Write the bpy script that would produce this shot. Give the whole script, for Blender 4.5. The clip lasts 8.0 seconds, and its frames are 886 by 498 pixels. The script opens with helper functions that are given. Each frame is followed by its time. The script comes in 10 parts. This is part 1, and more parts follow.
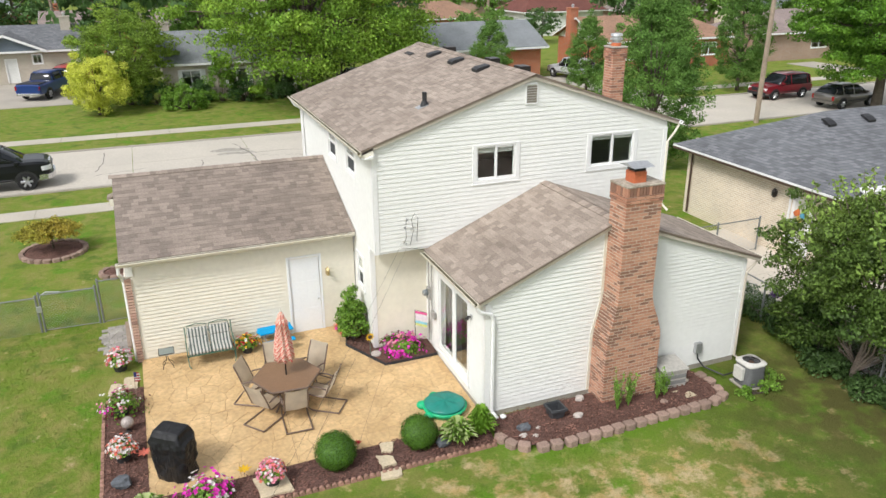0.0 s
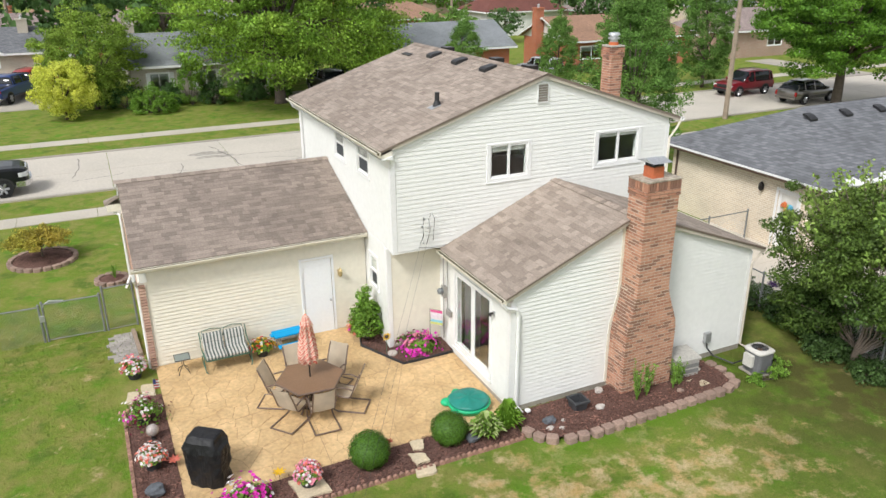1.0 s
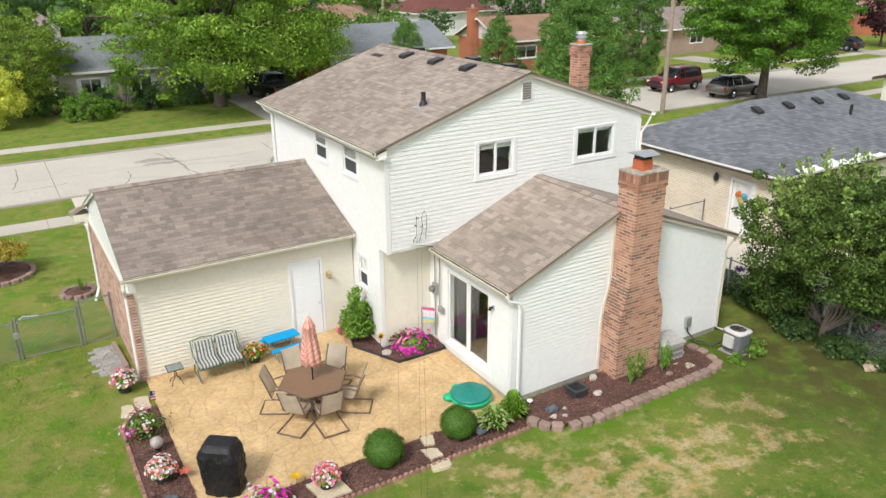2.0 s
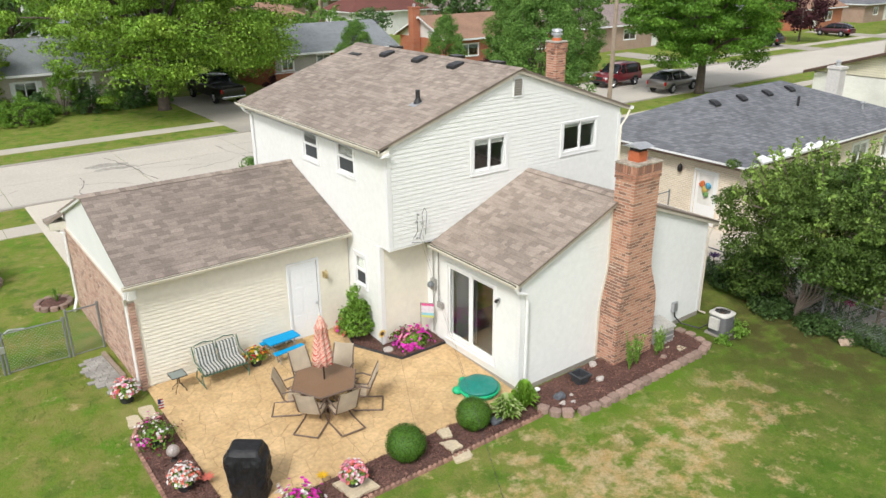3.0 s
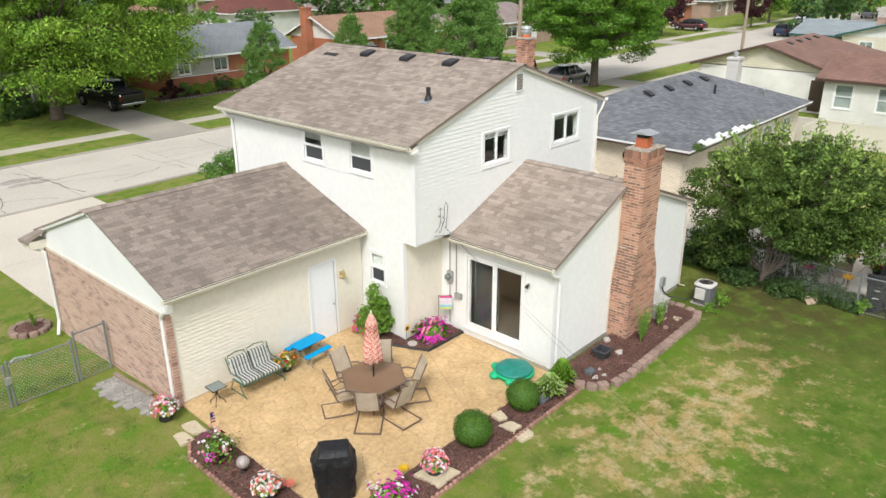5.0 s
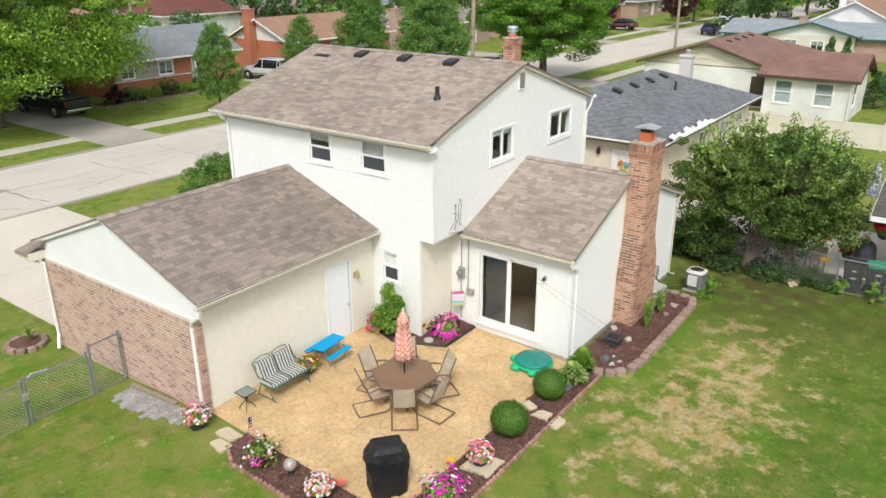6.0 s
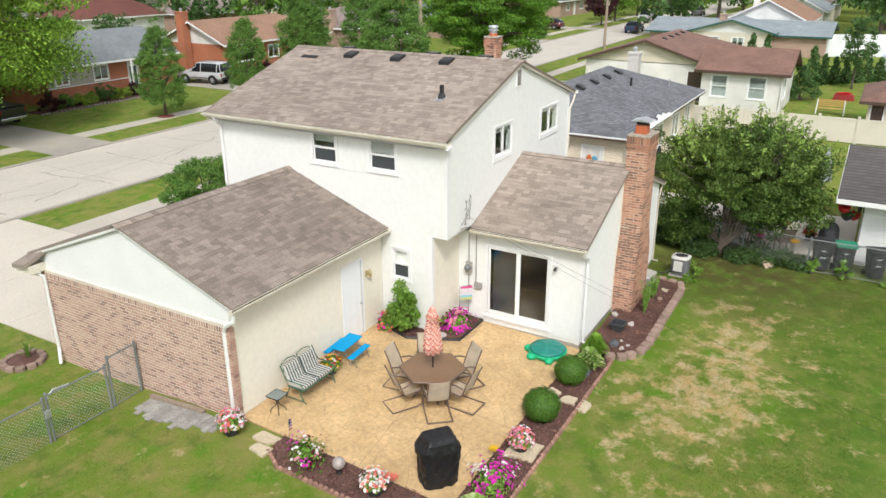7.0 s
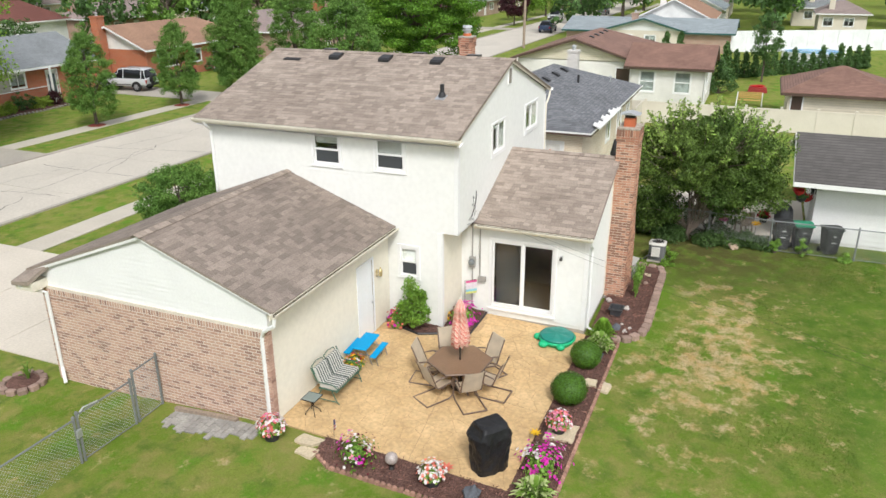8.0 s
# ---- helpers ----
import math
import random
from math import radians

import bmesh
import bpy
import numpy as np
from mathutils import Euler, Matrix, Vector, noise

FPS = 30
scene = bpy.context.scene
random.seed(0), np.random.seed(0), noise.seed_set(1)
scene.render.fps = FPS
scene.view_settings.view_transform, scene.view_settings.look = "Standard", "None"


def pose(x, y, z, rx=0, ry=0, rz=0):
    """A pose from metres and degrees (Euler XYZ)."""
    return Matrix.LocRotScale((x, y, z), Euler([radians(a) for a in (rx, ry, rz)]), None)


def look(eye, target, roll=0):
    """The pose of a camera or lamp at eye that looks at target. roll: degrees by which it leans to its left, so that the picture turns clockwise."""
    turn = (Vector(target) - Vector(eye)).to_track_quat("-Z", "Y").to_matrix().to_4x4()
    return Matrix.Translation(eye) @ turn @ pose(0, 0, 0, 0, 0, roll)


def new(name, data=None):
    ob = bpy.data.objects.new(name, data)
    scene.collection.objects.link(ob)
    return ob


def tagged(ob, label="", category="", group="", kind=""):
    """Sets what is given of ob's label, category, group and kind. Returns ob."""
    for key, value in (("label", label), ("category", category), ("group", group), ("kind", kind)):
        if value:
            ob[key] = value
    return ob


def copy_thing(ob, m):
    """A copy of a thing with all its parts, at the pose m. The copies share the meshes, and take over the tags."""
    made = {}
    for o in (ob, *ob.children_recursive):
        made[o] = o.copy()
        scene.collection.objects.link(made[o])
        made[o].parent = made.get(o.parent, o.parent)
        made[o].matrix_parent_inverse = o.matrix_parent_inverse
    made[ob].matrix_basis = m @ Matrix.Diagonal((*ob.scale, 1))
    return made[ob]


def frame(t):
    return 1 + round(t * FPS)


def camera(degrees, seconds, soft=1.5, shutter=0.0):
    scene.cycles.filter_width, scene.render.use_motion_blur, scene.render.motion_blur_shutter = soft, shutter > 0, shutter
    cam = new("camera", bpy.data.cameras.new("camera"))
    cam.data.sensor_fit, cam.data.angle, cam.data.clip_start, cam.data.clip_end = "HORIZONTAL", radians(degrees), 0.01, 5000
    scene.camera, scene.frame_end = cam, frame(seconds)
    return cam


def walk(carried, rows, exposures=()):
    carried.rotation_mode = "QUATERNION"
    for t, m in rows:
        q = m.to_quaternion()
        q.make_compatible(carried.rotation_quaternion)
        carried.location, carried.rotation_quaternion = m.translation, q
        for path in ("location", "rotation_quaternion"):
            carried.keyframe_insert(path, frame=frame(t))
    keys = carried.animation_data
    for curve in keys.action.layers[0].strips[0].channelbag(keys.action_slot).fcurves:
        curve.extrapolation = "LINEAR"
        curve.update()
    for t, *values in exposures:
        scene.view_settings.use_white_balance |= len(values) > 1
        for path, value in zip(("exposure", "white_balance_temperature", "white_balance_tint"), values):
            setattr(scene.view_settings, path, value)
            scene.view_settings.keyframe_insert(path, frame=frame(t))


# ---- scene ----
cam = camera(61.4, 8.0)
PATH = [
    (0, (1.034, 1.014, 9.668), (1.721, 2.747, 8.944), -0.4),
    (0.5, (0.371, 1.223, 9.696), (1.117, 2.93, 8.97), -0.4),
    (1, (-0.388, 1.437, 9.7), (0.405, 3.124, 8.976), -0.45),
    (1.5, (-1.121, 1.685, 9.706), (-0.247, 3.332, 8.982), -0.45),
    (2, (-1.946, 2.005, 9.714), (-0.98, 3.6, 8.991), -0.45),
    (3.5, (-4.311, 3.248, 9.742), (-3.125, 4.685, 9.013), -0.35),
    (4, (-5.154, 3.807, 9.75), (-3.899, 5.184, 9.021), -0.3),
    (4.5, (-5.967, 4.379, 9.758), (-4.65, 5.696, 9.028), -0.3),
    (6, (-8.429, 6.563, 9.765), (-6.93, 7.67, 9.038), -0.15),
    (6.5, (-9.201, 7.375, 9.761), (-7.649, 8.405, 9.034), -0.2),
    (7, (-10.002, 8.318, 9.759), (-8.39, 9.254, 9.034), -0.2),
    (7.5, (-10.758, 9.31, 9.768), (-9.092, 10.146, 9.044), -0.2),
    (8, (-11.555, 10.523, 9.768), (-9.835, 11.243, 9.046), -0.3),
]
walk(cam, [(t, look(eye, target, roll)) for t, eye, target, roll in PATH])

# ---- light: bright hazy sky, broad soft sun from the garage side ----
SUN_EL, SUN_AZ = 48.0, 237.0          # azimuth clockwise from +y
scene.view_settings.exposure = 0.6
world = bpy.data.worlds.new("sky")
scene.world = world
world.use_nodes = True
wn = world.node_tree.nodes
sky = wn.new("ShaderNodeTexSky")
sky.sky_type = "NISHITA"
sky.sun_disc = False
sky.sun_elevation, sky.sun_rotation = radians(SUN_EL), radians(SUN_AZ)
sky.air_density, sky.dust_density, sky.ozone_density = 1.0, 1.2, 1.0
soft_sky = wn.new("ShaderNodeHueSaturation")
soft_sky.inputs["Saturation"].default_value = 0.22
world.node_tree.links.new(sky.outputs["Color"], soft_sky.inputs["Color"])
world.node_tree.links.new(soft_sky.outputs["Color"], wn["Background"].inputs["Color"])
wn["Background"].inputs["Strength"].default_value = 0.15
sun = new("sun", bpy.data.lights.new("sun", "SUN"))
sun.data.energy, sun.data.angle, sun.data.color = 1.75, radians(14), (1.0, 0.985, 0.96)
_a, _e = radians(SUN_AZ), radians(SUN_EL)
sun.matrix_world = look((math.sin(_a) * math.cos(_e) * 50, math.cos(_a) * math.cos(_e) * 50, math.sin(_e) * 50), (0, 0, 0))


# ---- materials ----
def mat(name, base, rough=0.7, second=None, big=0.8, small=18.0, bump=0.15, metal=0.0, grain=0.12, rand=None, rand_amt=0.25,
        bump_scale=None, spec=0.5, coord="world", dark=0.0):
    """Procedural material: base colour drifting to a second one at a large scale, speckled at a small one, with relief.
    rand: 'object' or 'island' also shifts each piece's tone."""
    m = bpy.data.materials.new(name)
    m.use_nodes = True
    nt = m.node_tree
    n, l = nt.nodes, nt.links
    p = n["Principled BSDF"]
    p.inputs["Roughness"].default_value = rough
    p.inputs["Metallic"].default_value = metal
    p.inputs["Specular IOR Level"].default_value = spec
    second = second or tuple(c * 0.8 for c in base)
    geo = n.new("ShaderNodeNewGeometry")
    if coord == "world":
        where = geo.outputs["Position"]
    else:
        where = n.new("ShaderNodeTexCoord").outputs["Object"]
    a = n.new("ShaderNodeTexNoise")
    a.inputs["Scale"].default_value, a.inputs["Detail"].default_value = big, 5
    b = n.new("ShaderNodeTexNoise")
    b.inputs["Scale"].default_value, b.inputs["Detail"].default_value = small, 4
    l.new(where, a.inputs["Vector"])
    l.new(where, b.inputs["Vector"])
    ra = n.new("ShaderNodeMapRange")
    ra.inputs["From Min"].default_value, ra.inputs["From Max"].default_value = 0.32, 0.68
    l.new(a.outputs["Fac"], ra.inputs["Value"])
    mix = n.new("ShaderNodeMix")
    mix.data_type = "RGBA"
    mix.inputs["A"].default_value, mix.inputs["B"].default_value = (*base, 1), (*second, 1)
    l.new(ra.outputs["Result"], mix.inputs["Factor"])
    val = n.new("ShaderNodeMapRange")
    val.inputs["From Min"].default_value, val.inputs["From Max"].default_value = 0.3, 0.7
    val.inputs["To Min"].default_value, val.inputs["To Max"].default_value = 1 - grain, 1 + grain
    l.new(b.outputs["Fac"], val.inputs["Value"])
    hsv = n.new("ShaderNodeHueSaturation")
    l.new(mix.outputs["Result"], hsv.inputs["Color"])
    last = val.outputs["Result"]
    if rand:
        src = n.new("ShaderNodeObjectInfo").outputs["Random"] if rand == "object" else geo.outputs["Random Per Island"]
        rr = n.new("ShaderNodeMapRange")
        rr.inputs["To Min"].default_value, rr.inputs["To Max"].default_value = 1 - rand_amt, 1 + rand_amt
        l.new(src, rr.inputs["Value"])
        mul = n.new("ShaderNodeMath")
        mul.operation = "MULTIPLY"
        l.new(last, mul.inputs[0])
        l.new(rr.outputs["Result"], mul.inputs[1])
        last = mul.outputs["Value"]
        if dark:
            # a share of the pieces is much darker
            scr = n.new("ShaderNodeMath")
            scr.operation = "FRACT"
            big_ = n.new("ShaderNodeMath")
            big_.operation = "MULTIPLY"
            big_.inputs[1].default_value = 37.7
            l.new(src, big_.inputs[0])
            l.new(big_.outputs[0], scr.inputs[0])
            lt = n.new("ShaderNodeMath")
            lt.operation = "LESS_THAN"
            lt.inputs[1].default_value = dark
            l.new(scr.outputs[0], lt.inputs[0])
            dm = n.new("ShaderNodeMath")
            dm.operation = "MULTIPLY_ADD"
            dm.inputs[1].default_value, dm.inputs[2].default_value = -0.42, 1.0
            l.new(lt.outputs[0], dm.inputs[0])
            mm = n.new("ShaderNodeMath")
            mm.operation = "MULTIPLY"
            l.new(last, mm.inputs[0])
            l.new(dm.outputs[0], mm.inputs[1])
            last = mm.outputs["Value"]
    l.new(last, hsv.inputs["Value"])
    l.new(hsv.outputs["Color"], p.inputs["Base Color"])
    if bump:
        c = b
        if bump_scale:
            c = n.new("ShaderNodeTexNoise")
            c.inputs["Scale"].default_value, c.inputs["Detail"].default_value = bump_scale, 4
            l.new(where, c.inputs["Vector"])
        bp = n.new("ShaderNodeBump")
        bp.inputs["Strength"].default_value, bp.inputs["Distance"].default_value = bump, 0.02
        l.new(c.outputs["Fac"], bp.inputs["Height"])
        l.new(bp.outputs["Normal"], p.inputs["Normal"])
    return m


def weathered(m, colour, scale, lo, hi, amount, stretch=(1, 1, 1)):
    """Lay blotchy stains of a colour over a material."""
    n, l = m.node_tree.nodes, m.node_tree.links
    p = n["Principled BSDF"]
    geo = n.new("ShaderNodeNewGeometry")
    t = n.new("ShaderNodeTexNoise")
    t.inputs["Scale"].default_value, t.inputs["Detail"].default_value, t.inputs["Roughness"].default_value = scale, 8, 0.7
    st = n.new("ShaderNodeVectorMath")
    st.operation = "MULTIPLY"
    st.inputs[1].default_value = stretch
    l.new(geo.outputs["Position"], st.inputs[0])
    l.new(st.outputs[0], t.inputs["Vector"])
    r = n.new("ShaderNodeMapRange")
    r.inputs["From Min"].default_value, r.inputs["From Max"].default_value, r.inputs["To Max"].default_value = lo, hi, amount
    l.new(t.outputs["Fac"], r.inputs["Value"])
    x = n.new("ShaderNodeMix")
    x.data_type = "RGBA"
    l.new(r.outputs["Result"], x.inputs["Factor"])
    l.new(p.inputs["Base Color"].links[0].from_socket, x.inputs["A"])
    x.inputs["B"].default_value = (*colour, 1)
    l.new(x.outputs["Result"], p.inputs["Base Color"])
    return m


def courses(name, base, second, mortar, w, h, axis="x", rough=0.85, gap=0.01, bump=0.5):
    """Brick or shingle courses for surfaces that stay far off; axis is the wall's run."""
    m = bpy.data.materials.new(name)
    m.use_nodes = True
    nt = m.node_tree
    n, l = nt.nodes, nt.links
    p = n["Principled BSDF"]
    p.inputs["Roughness"].default_value = rough
    geo = n.new("ShaderNodeNewGeometry")
    sep = n.new("ShaderNodeSeparateXYZ")
    com = n.new("ShaderNodeCombineXYZ")
    l.new(geo.outputs["Position"], sep.inputs[0])
    add = n.new("ShaderNodeMath")
    add.operation = "ADD"
    l.new(sep.outputs["X"], add.inputs[0])
    l.new(sep.outputs["Y"], add.inputs[1])
    l.new(add.outputs[0] if axis == "both" else sep.outputs["X" if axis == "x" else "Y"], com.inputs[0])
    l.new(sep.outputs["Z"], com.inputs[1])
    br = n.new("ShaderNodeTexBrick")
    br.inputs["Scale"].default_value = 1.0
    br.inputs["Brick Width"].default_value, br.inputs["Row Height"].default_value = w, h
    br.inputs["Mortar Size"].default_value = gap
    br.inputs["Color1"].default_value, br.inputs["Color2"].default_value = (*base, 1), (*second, 1)
    br.inputs["Mortar"].default_value = (*mortar, 1)
    l.new(com.outputs[0], br.inputs["Vector"])
    no = n.new("ShaderNodeTexNoise")
    no.inputs["Scale"].default_value, no.inputs["Detail"].default_value = 0.6, 6
    l.new(geo.outputs["Position"], no.inputs["Vector"])
    mr = n.new("ShaderNodeMapRange")
    mr.inputs["To Min"].default_value, mr.inputs["To Max"].default_value = 0.7, 1.3
    l.new(no.outputs["Fac"], mr.inputs["Value"])
    hsv = n.new("ShaderNodeHueSaturation")
    l.new(br.outputs["Color"], hsv.inputs["Color"])
    l.new(mr.outputs["Result"], hsv.inputs["Value"])
    l.new(hsv.outputs["Color"], p.inputs["Base Color"])
    bp = n.new("ShaderNodeBump")
    bp.inputs["Strength"].default_value, bp.inputs["Distance"].default_value = bump, 0.01
    bp.invert = True
    l.new(br.outputs["Fac"], bp.inputs["Height"])
    l.new(bp.outputs["Normal"], p.inputs["Normal"])
    return m


def lawn_material():
    m = bpy.data.materials.new("lawn")
    m.use_nodes = True
    nt = m.node_tree
    n, l = nt.nodes, nt.links
    p = n["Principled BSDF"]
    p.inputs["Roughness"].default_value, p.inputs["Specular IOR Level"].default_value = 0.95, 0.1
    geo = n.new("ShaderNodeNewGeometry")

    def tex(scale, detail, rough=0.55, dist=0.0):
        t = n.new("ShaderNodeTexNoise")
        t.inputs["Scale"].default_value, t.inputs["Detail"].default_value = scale, detail
        t.inputs["Roughness"].default_value, t.inputs["Distortion"].default_value = rough, dist
        l.new(geo.outputs["Position"], t.inputs["Vector"])
        return t.outputs["Fac"]

    def ramp(src, lo, hi):
        r = n.new("ShaderNodeMapRange")
        r.inputs["From Min"].default_value, r.inputs["From Max"].default_value = lo, hi
        l.new(src, r.inputs["Value"])
        return r.outputs["Result"]

    def blend(f, a, b):
        x = n.new("ShaderNodeMix")
        x.data_type = "RGBA"
        l.new(f, x.inputs["Factor"])
        for s, v in (("A", a), ("B", b)):
            if isinstance(v, tuple):
                x.inputs[s].default_value = (*v, 1)
            else:
                l.new(v, x.inputs[s])
        return x.outputs["Result"]

    green = blend(ramp(tex(0.35, 4), 0.36, 0.64), (0.125, 0.205, 0.022), (0.195, 0.24, 0.045))
    green = blend(ramp(tex(2.0, 6, 0.62), 0.44, 0.66), green, (0.255, 0.24, 0.075))
    green = blend(ramp(tex(7.5, 6, 0.7), 0.5, 0.72), green, (0.2, 0.235, 0.055))
    green = blend(ramp(tex(1.05, 6, 0.65), 0.54, 0.64), green, (0.115, 0.23, 0.022))
    green = blend(ramp(tex(1.1, 6, 0.6), 0.46, 0.32), green, (0.098, 0.16, 0.026))
    # dry patches lie thickest over the rear lawn, away from the shrub and beds
    sep = n.new("ShaderNodeSeparateXYZ")
    l.new(geo.outputs["Position"], sep.inputs[0])
    where = n.new("ShaderNodeVectorMath")
    where.operation = "DISTANCE"
    where.inputs[1].default_value = (3.35, 10.9, 0)
    squeeze = n.new("ShaderNodeVectorMath")
    squeeze.operation = "MULTIPLY"
    squeeze.inputs[1].default_value = (0.44, 1, 0)
    l.new(geo.outputs["Position"], squeeze.inputs[0])
    l.new(squeeze.outputs[0], where.inputs[0])
    near = ramp(where.outputs["Value"], 3.2, 1.0)
    # lusher, deeper green round the dry belt, by the beds and out to the fence
    yard = n.new("ShaderNodeVectorMath")
    yard.operation = "DISTANCE"
    yard.inputs[1].default_value = (10.5, 7.5, 0)
    l.new(geo.outputs["Position"], yard.inputs[0])
    lush = n.new("ShaderNodeMath")
    lush.operation = "MULTIPLY"
    l.new(ramp(where.outputs["Value"], 1.2, 2.4), lush.inputs[0])
    l.new(ramp(yard.outputs["Value"], 9.5, 5.5), lush.inputs[1])
    patchy = n.new("ShaderNodeMath")
    patchy.operation = "MULTIPLY"
    l.new(lush.outputs[0], patchy.inputs[0])
    l.new(ramp(tex(1.3, 7, 0.7), 0.3, 0.6), patchy.inputs[1])
    green = blend(patchy.outputs[0], green, (0.085, 0.155, 0.02))
    home = ramp(yard.outputs["Value"], 30.0, 20.0)
    fleck = n.new("ShaderNodeMath")
    fleck.operation = "MULTIPLY"
    l.new(home, fleck.inputs[0])
    l.new(ramp(tex(4.2, 7, 0.7), 0.55, 0.72), fleck.inputs[1])
    green = blend(fleck.outputs[0], green, (0.25, 0.235, 0.075))
    add = n.new("ShaderNodeMath")
    add.operation = "MULTIPLY_ADD"
    add.inputs[1].default_value = 0.15
    l.new(near, add.inputs[0])
    l.new(tex(1.55, 8, 0.7), add.inputs[2])
    fray = n.new("ShaderNodeMath")
    fray.operation = "MULTIPLY"
    l.new(ramp(add.outputs[0], 0.59, 0.7), fray.inputs[0])
    l.new(ramp(tex(9, 7, 0.75), 0.3, 0.52), fray.inputs[1])
    local = n.new("ShaderNodeMath")
    local.operation = "MULTIPLY"
    l.new(home, local.inputs[0])
    l.new(fray.outputs[0], local.inputs[1])
    straw = blend(ramp(tex(2.6, 4), 0.4, 0.66), (0.5, 0.395, 0.225), (0.47, 0.325, 0.135))
    col = blend(local.outputs[0], green, straw)
    # well-watered strip along the edging blocks of the rear bed
    edge = None
    for axis, lo, hi in (("Y", 11.55, 12.35), ("Y", 14.6, 13.6), ("X", 6.3, 7.4), ("X", 14.2, 12.8)):
        m_ = ramp(sep.outputs[axis], lo, hi)
        if edge is None:
            edge = m_
        else:
            both = n.new("ShaderNodeMath")
            both.operation = "MULTIPLY"
            l.new(edge, both.inputs[0])
            l.new(m_, both.inputs[1])
            edge = both.outputs[0]
    both = n.new("ShaderNodeMath")
    both.operation = "MULTIPLY"
    l.new(edge, both.inputs[0])
    l.new(ramp(tex(2.2, 5), 0.28, 0.5), both.inputs[1])
    col = blend(both.outputs[0], col, (0.12, 0.215, 0.022))
    # trodden, thin grass beside the condenser, the wide shrub's shade put into its colour
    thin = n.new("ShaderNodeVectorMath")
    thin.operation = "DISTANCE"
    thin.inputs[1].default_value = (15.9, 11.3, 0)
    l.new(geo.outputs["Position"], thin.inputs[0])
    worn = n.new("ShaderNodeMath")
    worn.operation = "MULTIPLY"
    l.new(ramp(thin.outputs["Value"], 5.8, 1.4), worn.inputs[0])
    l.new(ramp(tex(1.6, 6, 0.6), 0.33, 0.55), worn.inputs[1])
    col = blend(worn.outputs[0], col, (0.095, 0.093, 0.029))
    hsv = n.new("ShaderNodeHueSaturation")
    l.new(col, hsv.inputs["Color"])
    v = n.new("ShaderNodeMapRange")
    v.inputs["From Min"].default_value, v.inputs["From Max"].default_value = 0.3, 0.7
    v.inputs["To Min"].default_value, v.inputs["To Max"].default_value = 0.8, 1.2
    l.new(tex(45, 3, 0.7), v.inputs["Value"])
    l.new(v.outputs["Result"], hsv.inputs["Value"])
    l.new(hsv.outputs["Color"], p.inputs["Base Color"])
    bp = n.new("ShaderNodeBump")
    bp.inputs["Strength"].default_value, bp.inputs["Distance"].default_value = 0.6, 0.05
    l.new(tex(38, 4, 0.75), bp.inputs["Height"])
    l.new(bp.outputs["Normal"], p.inputs["Normal"])
    return m


def glass_material(name, tint=(0.9, 0.95, 0.93)):
    m = bpy.data.materials.new(name)
    m.use_nodes = True
    p = m.node_tree.nodes["Principled BSDF"]
    p.inputs["Base Color"].default_value = (*tint, 1)
    p.inputs["Roughness"].default_value = 0.02
    p.inputs["Transmission Weight"].default_value = 1.0
    p.inputs["IOR"].default_value = 1.5
    return m


LAWN = lawn_material()
RAKE = mat("tan_rake_trim", (0.58, 0.52, 0.44), 0.5, (0.52, 0.465, 0.39), grain=0.06, bump=0.02)
SIDING = mat("white_vinyl_siding", (0.78, 0.782, 0.752), 0.55, (0.765, 0.766, 0.735), big=0.35, small=7, grain=0.03, bump=0.03, spec=0.2)
CREAM = mat("cream_vinyl_siding", (0.765, 0.722, 0.61), 0.45, (0.75, 0.705, 0.592), big=0.35, small=7, grain=0.04, bump=0.03)
TRIM = mat("white_trim", (0.82, 0.82, 0.81), 0.4, (0.77, 0.77, 0.76), grain=0.03, bump=0.02)
CREAMTRIM = weathered(mat("cream_trim", (0.76, 0.715, 0.61), 0.4, (0.7, 0.655, 0.55), grain=0.05, bump=0.02), (0.3, 0.265, 0.18), 2.2, 0.54, 0.74, 0.55)
DRIP = mat("brown_drip_edge", (0.24, 0.185, 0.15), 0.5, grain=0.08)
BROWNTRIM = mat("dark_brown_trim", (0.09, 0.055, 0.04), 0.5, grain=0.08)
SHINGLE_PIECE = mat("brown_shingle_piece", (0.335, 0.276, 0.231), 0.85, (0.295, 0.243, 0.203), big=0.4, small=30, grain=0.18, bump=0.5, rand="object", rand_amt=0.22, spec=0.3)
SHINGLE = mat("brown_shingle", (0.335, 0.276, 0.231), 0.85, (0.295, 0.243, 0.203), big=0.4, small=30, grain=0.18, bump=0.5, rand="island", rand_amt=0.22, spec=0.3)
for m_ in (SHINGLE_PIECE, SHINGLE):
    weathered(m_, (0.15, 0.112, 0.09), 0.4, 0.5, 0.74, 0.4)
    weathered(m_, (0.14, 0.108, 0.088), 0.8, 0.5, 0.68, 0.35, (0.7, 0.7, 9))


# brown shingles copied darker: the garage slope's shade in the colour, plus stains
SHADED_SHINGLE_PIECE = mat("shaded_shingle_piece", (0.276, 0.226, 0.19), 0.85, (0.236, 0.192, 0.161), big=0.4, small=30, grain=0.18, bump=0.5, rand="object", rand_amt=0.22, spec=0.3)
SHADED_SHINGLE = mat("shaded_shingle", (0.276, 0.226, 0.19), 0.85, (0.236, 0.192, 0.161), big=0.4, small=30, grain=0.18, bump=0.5, rand="island", rand_amt=0.22, spec=0.3)
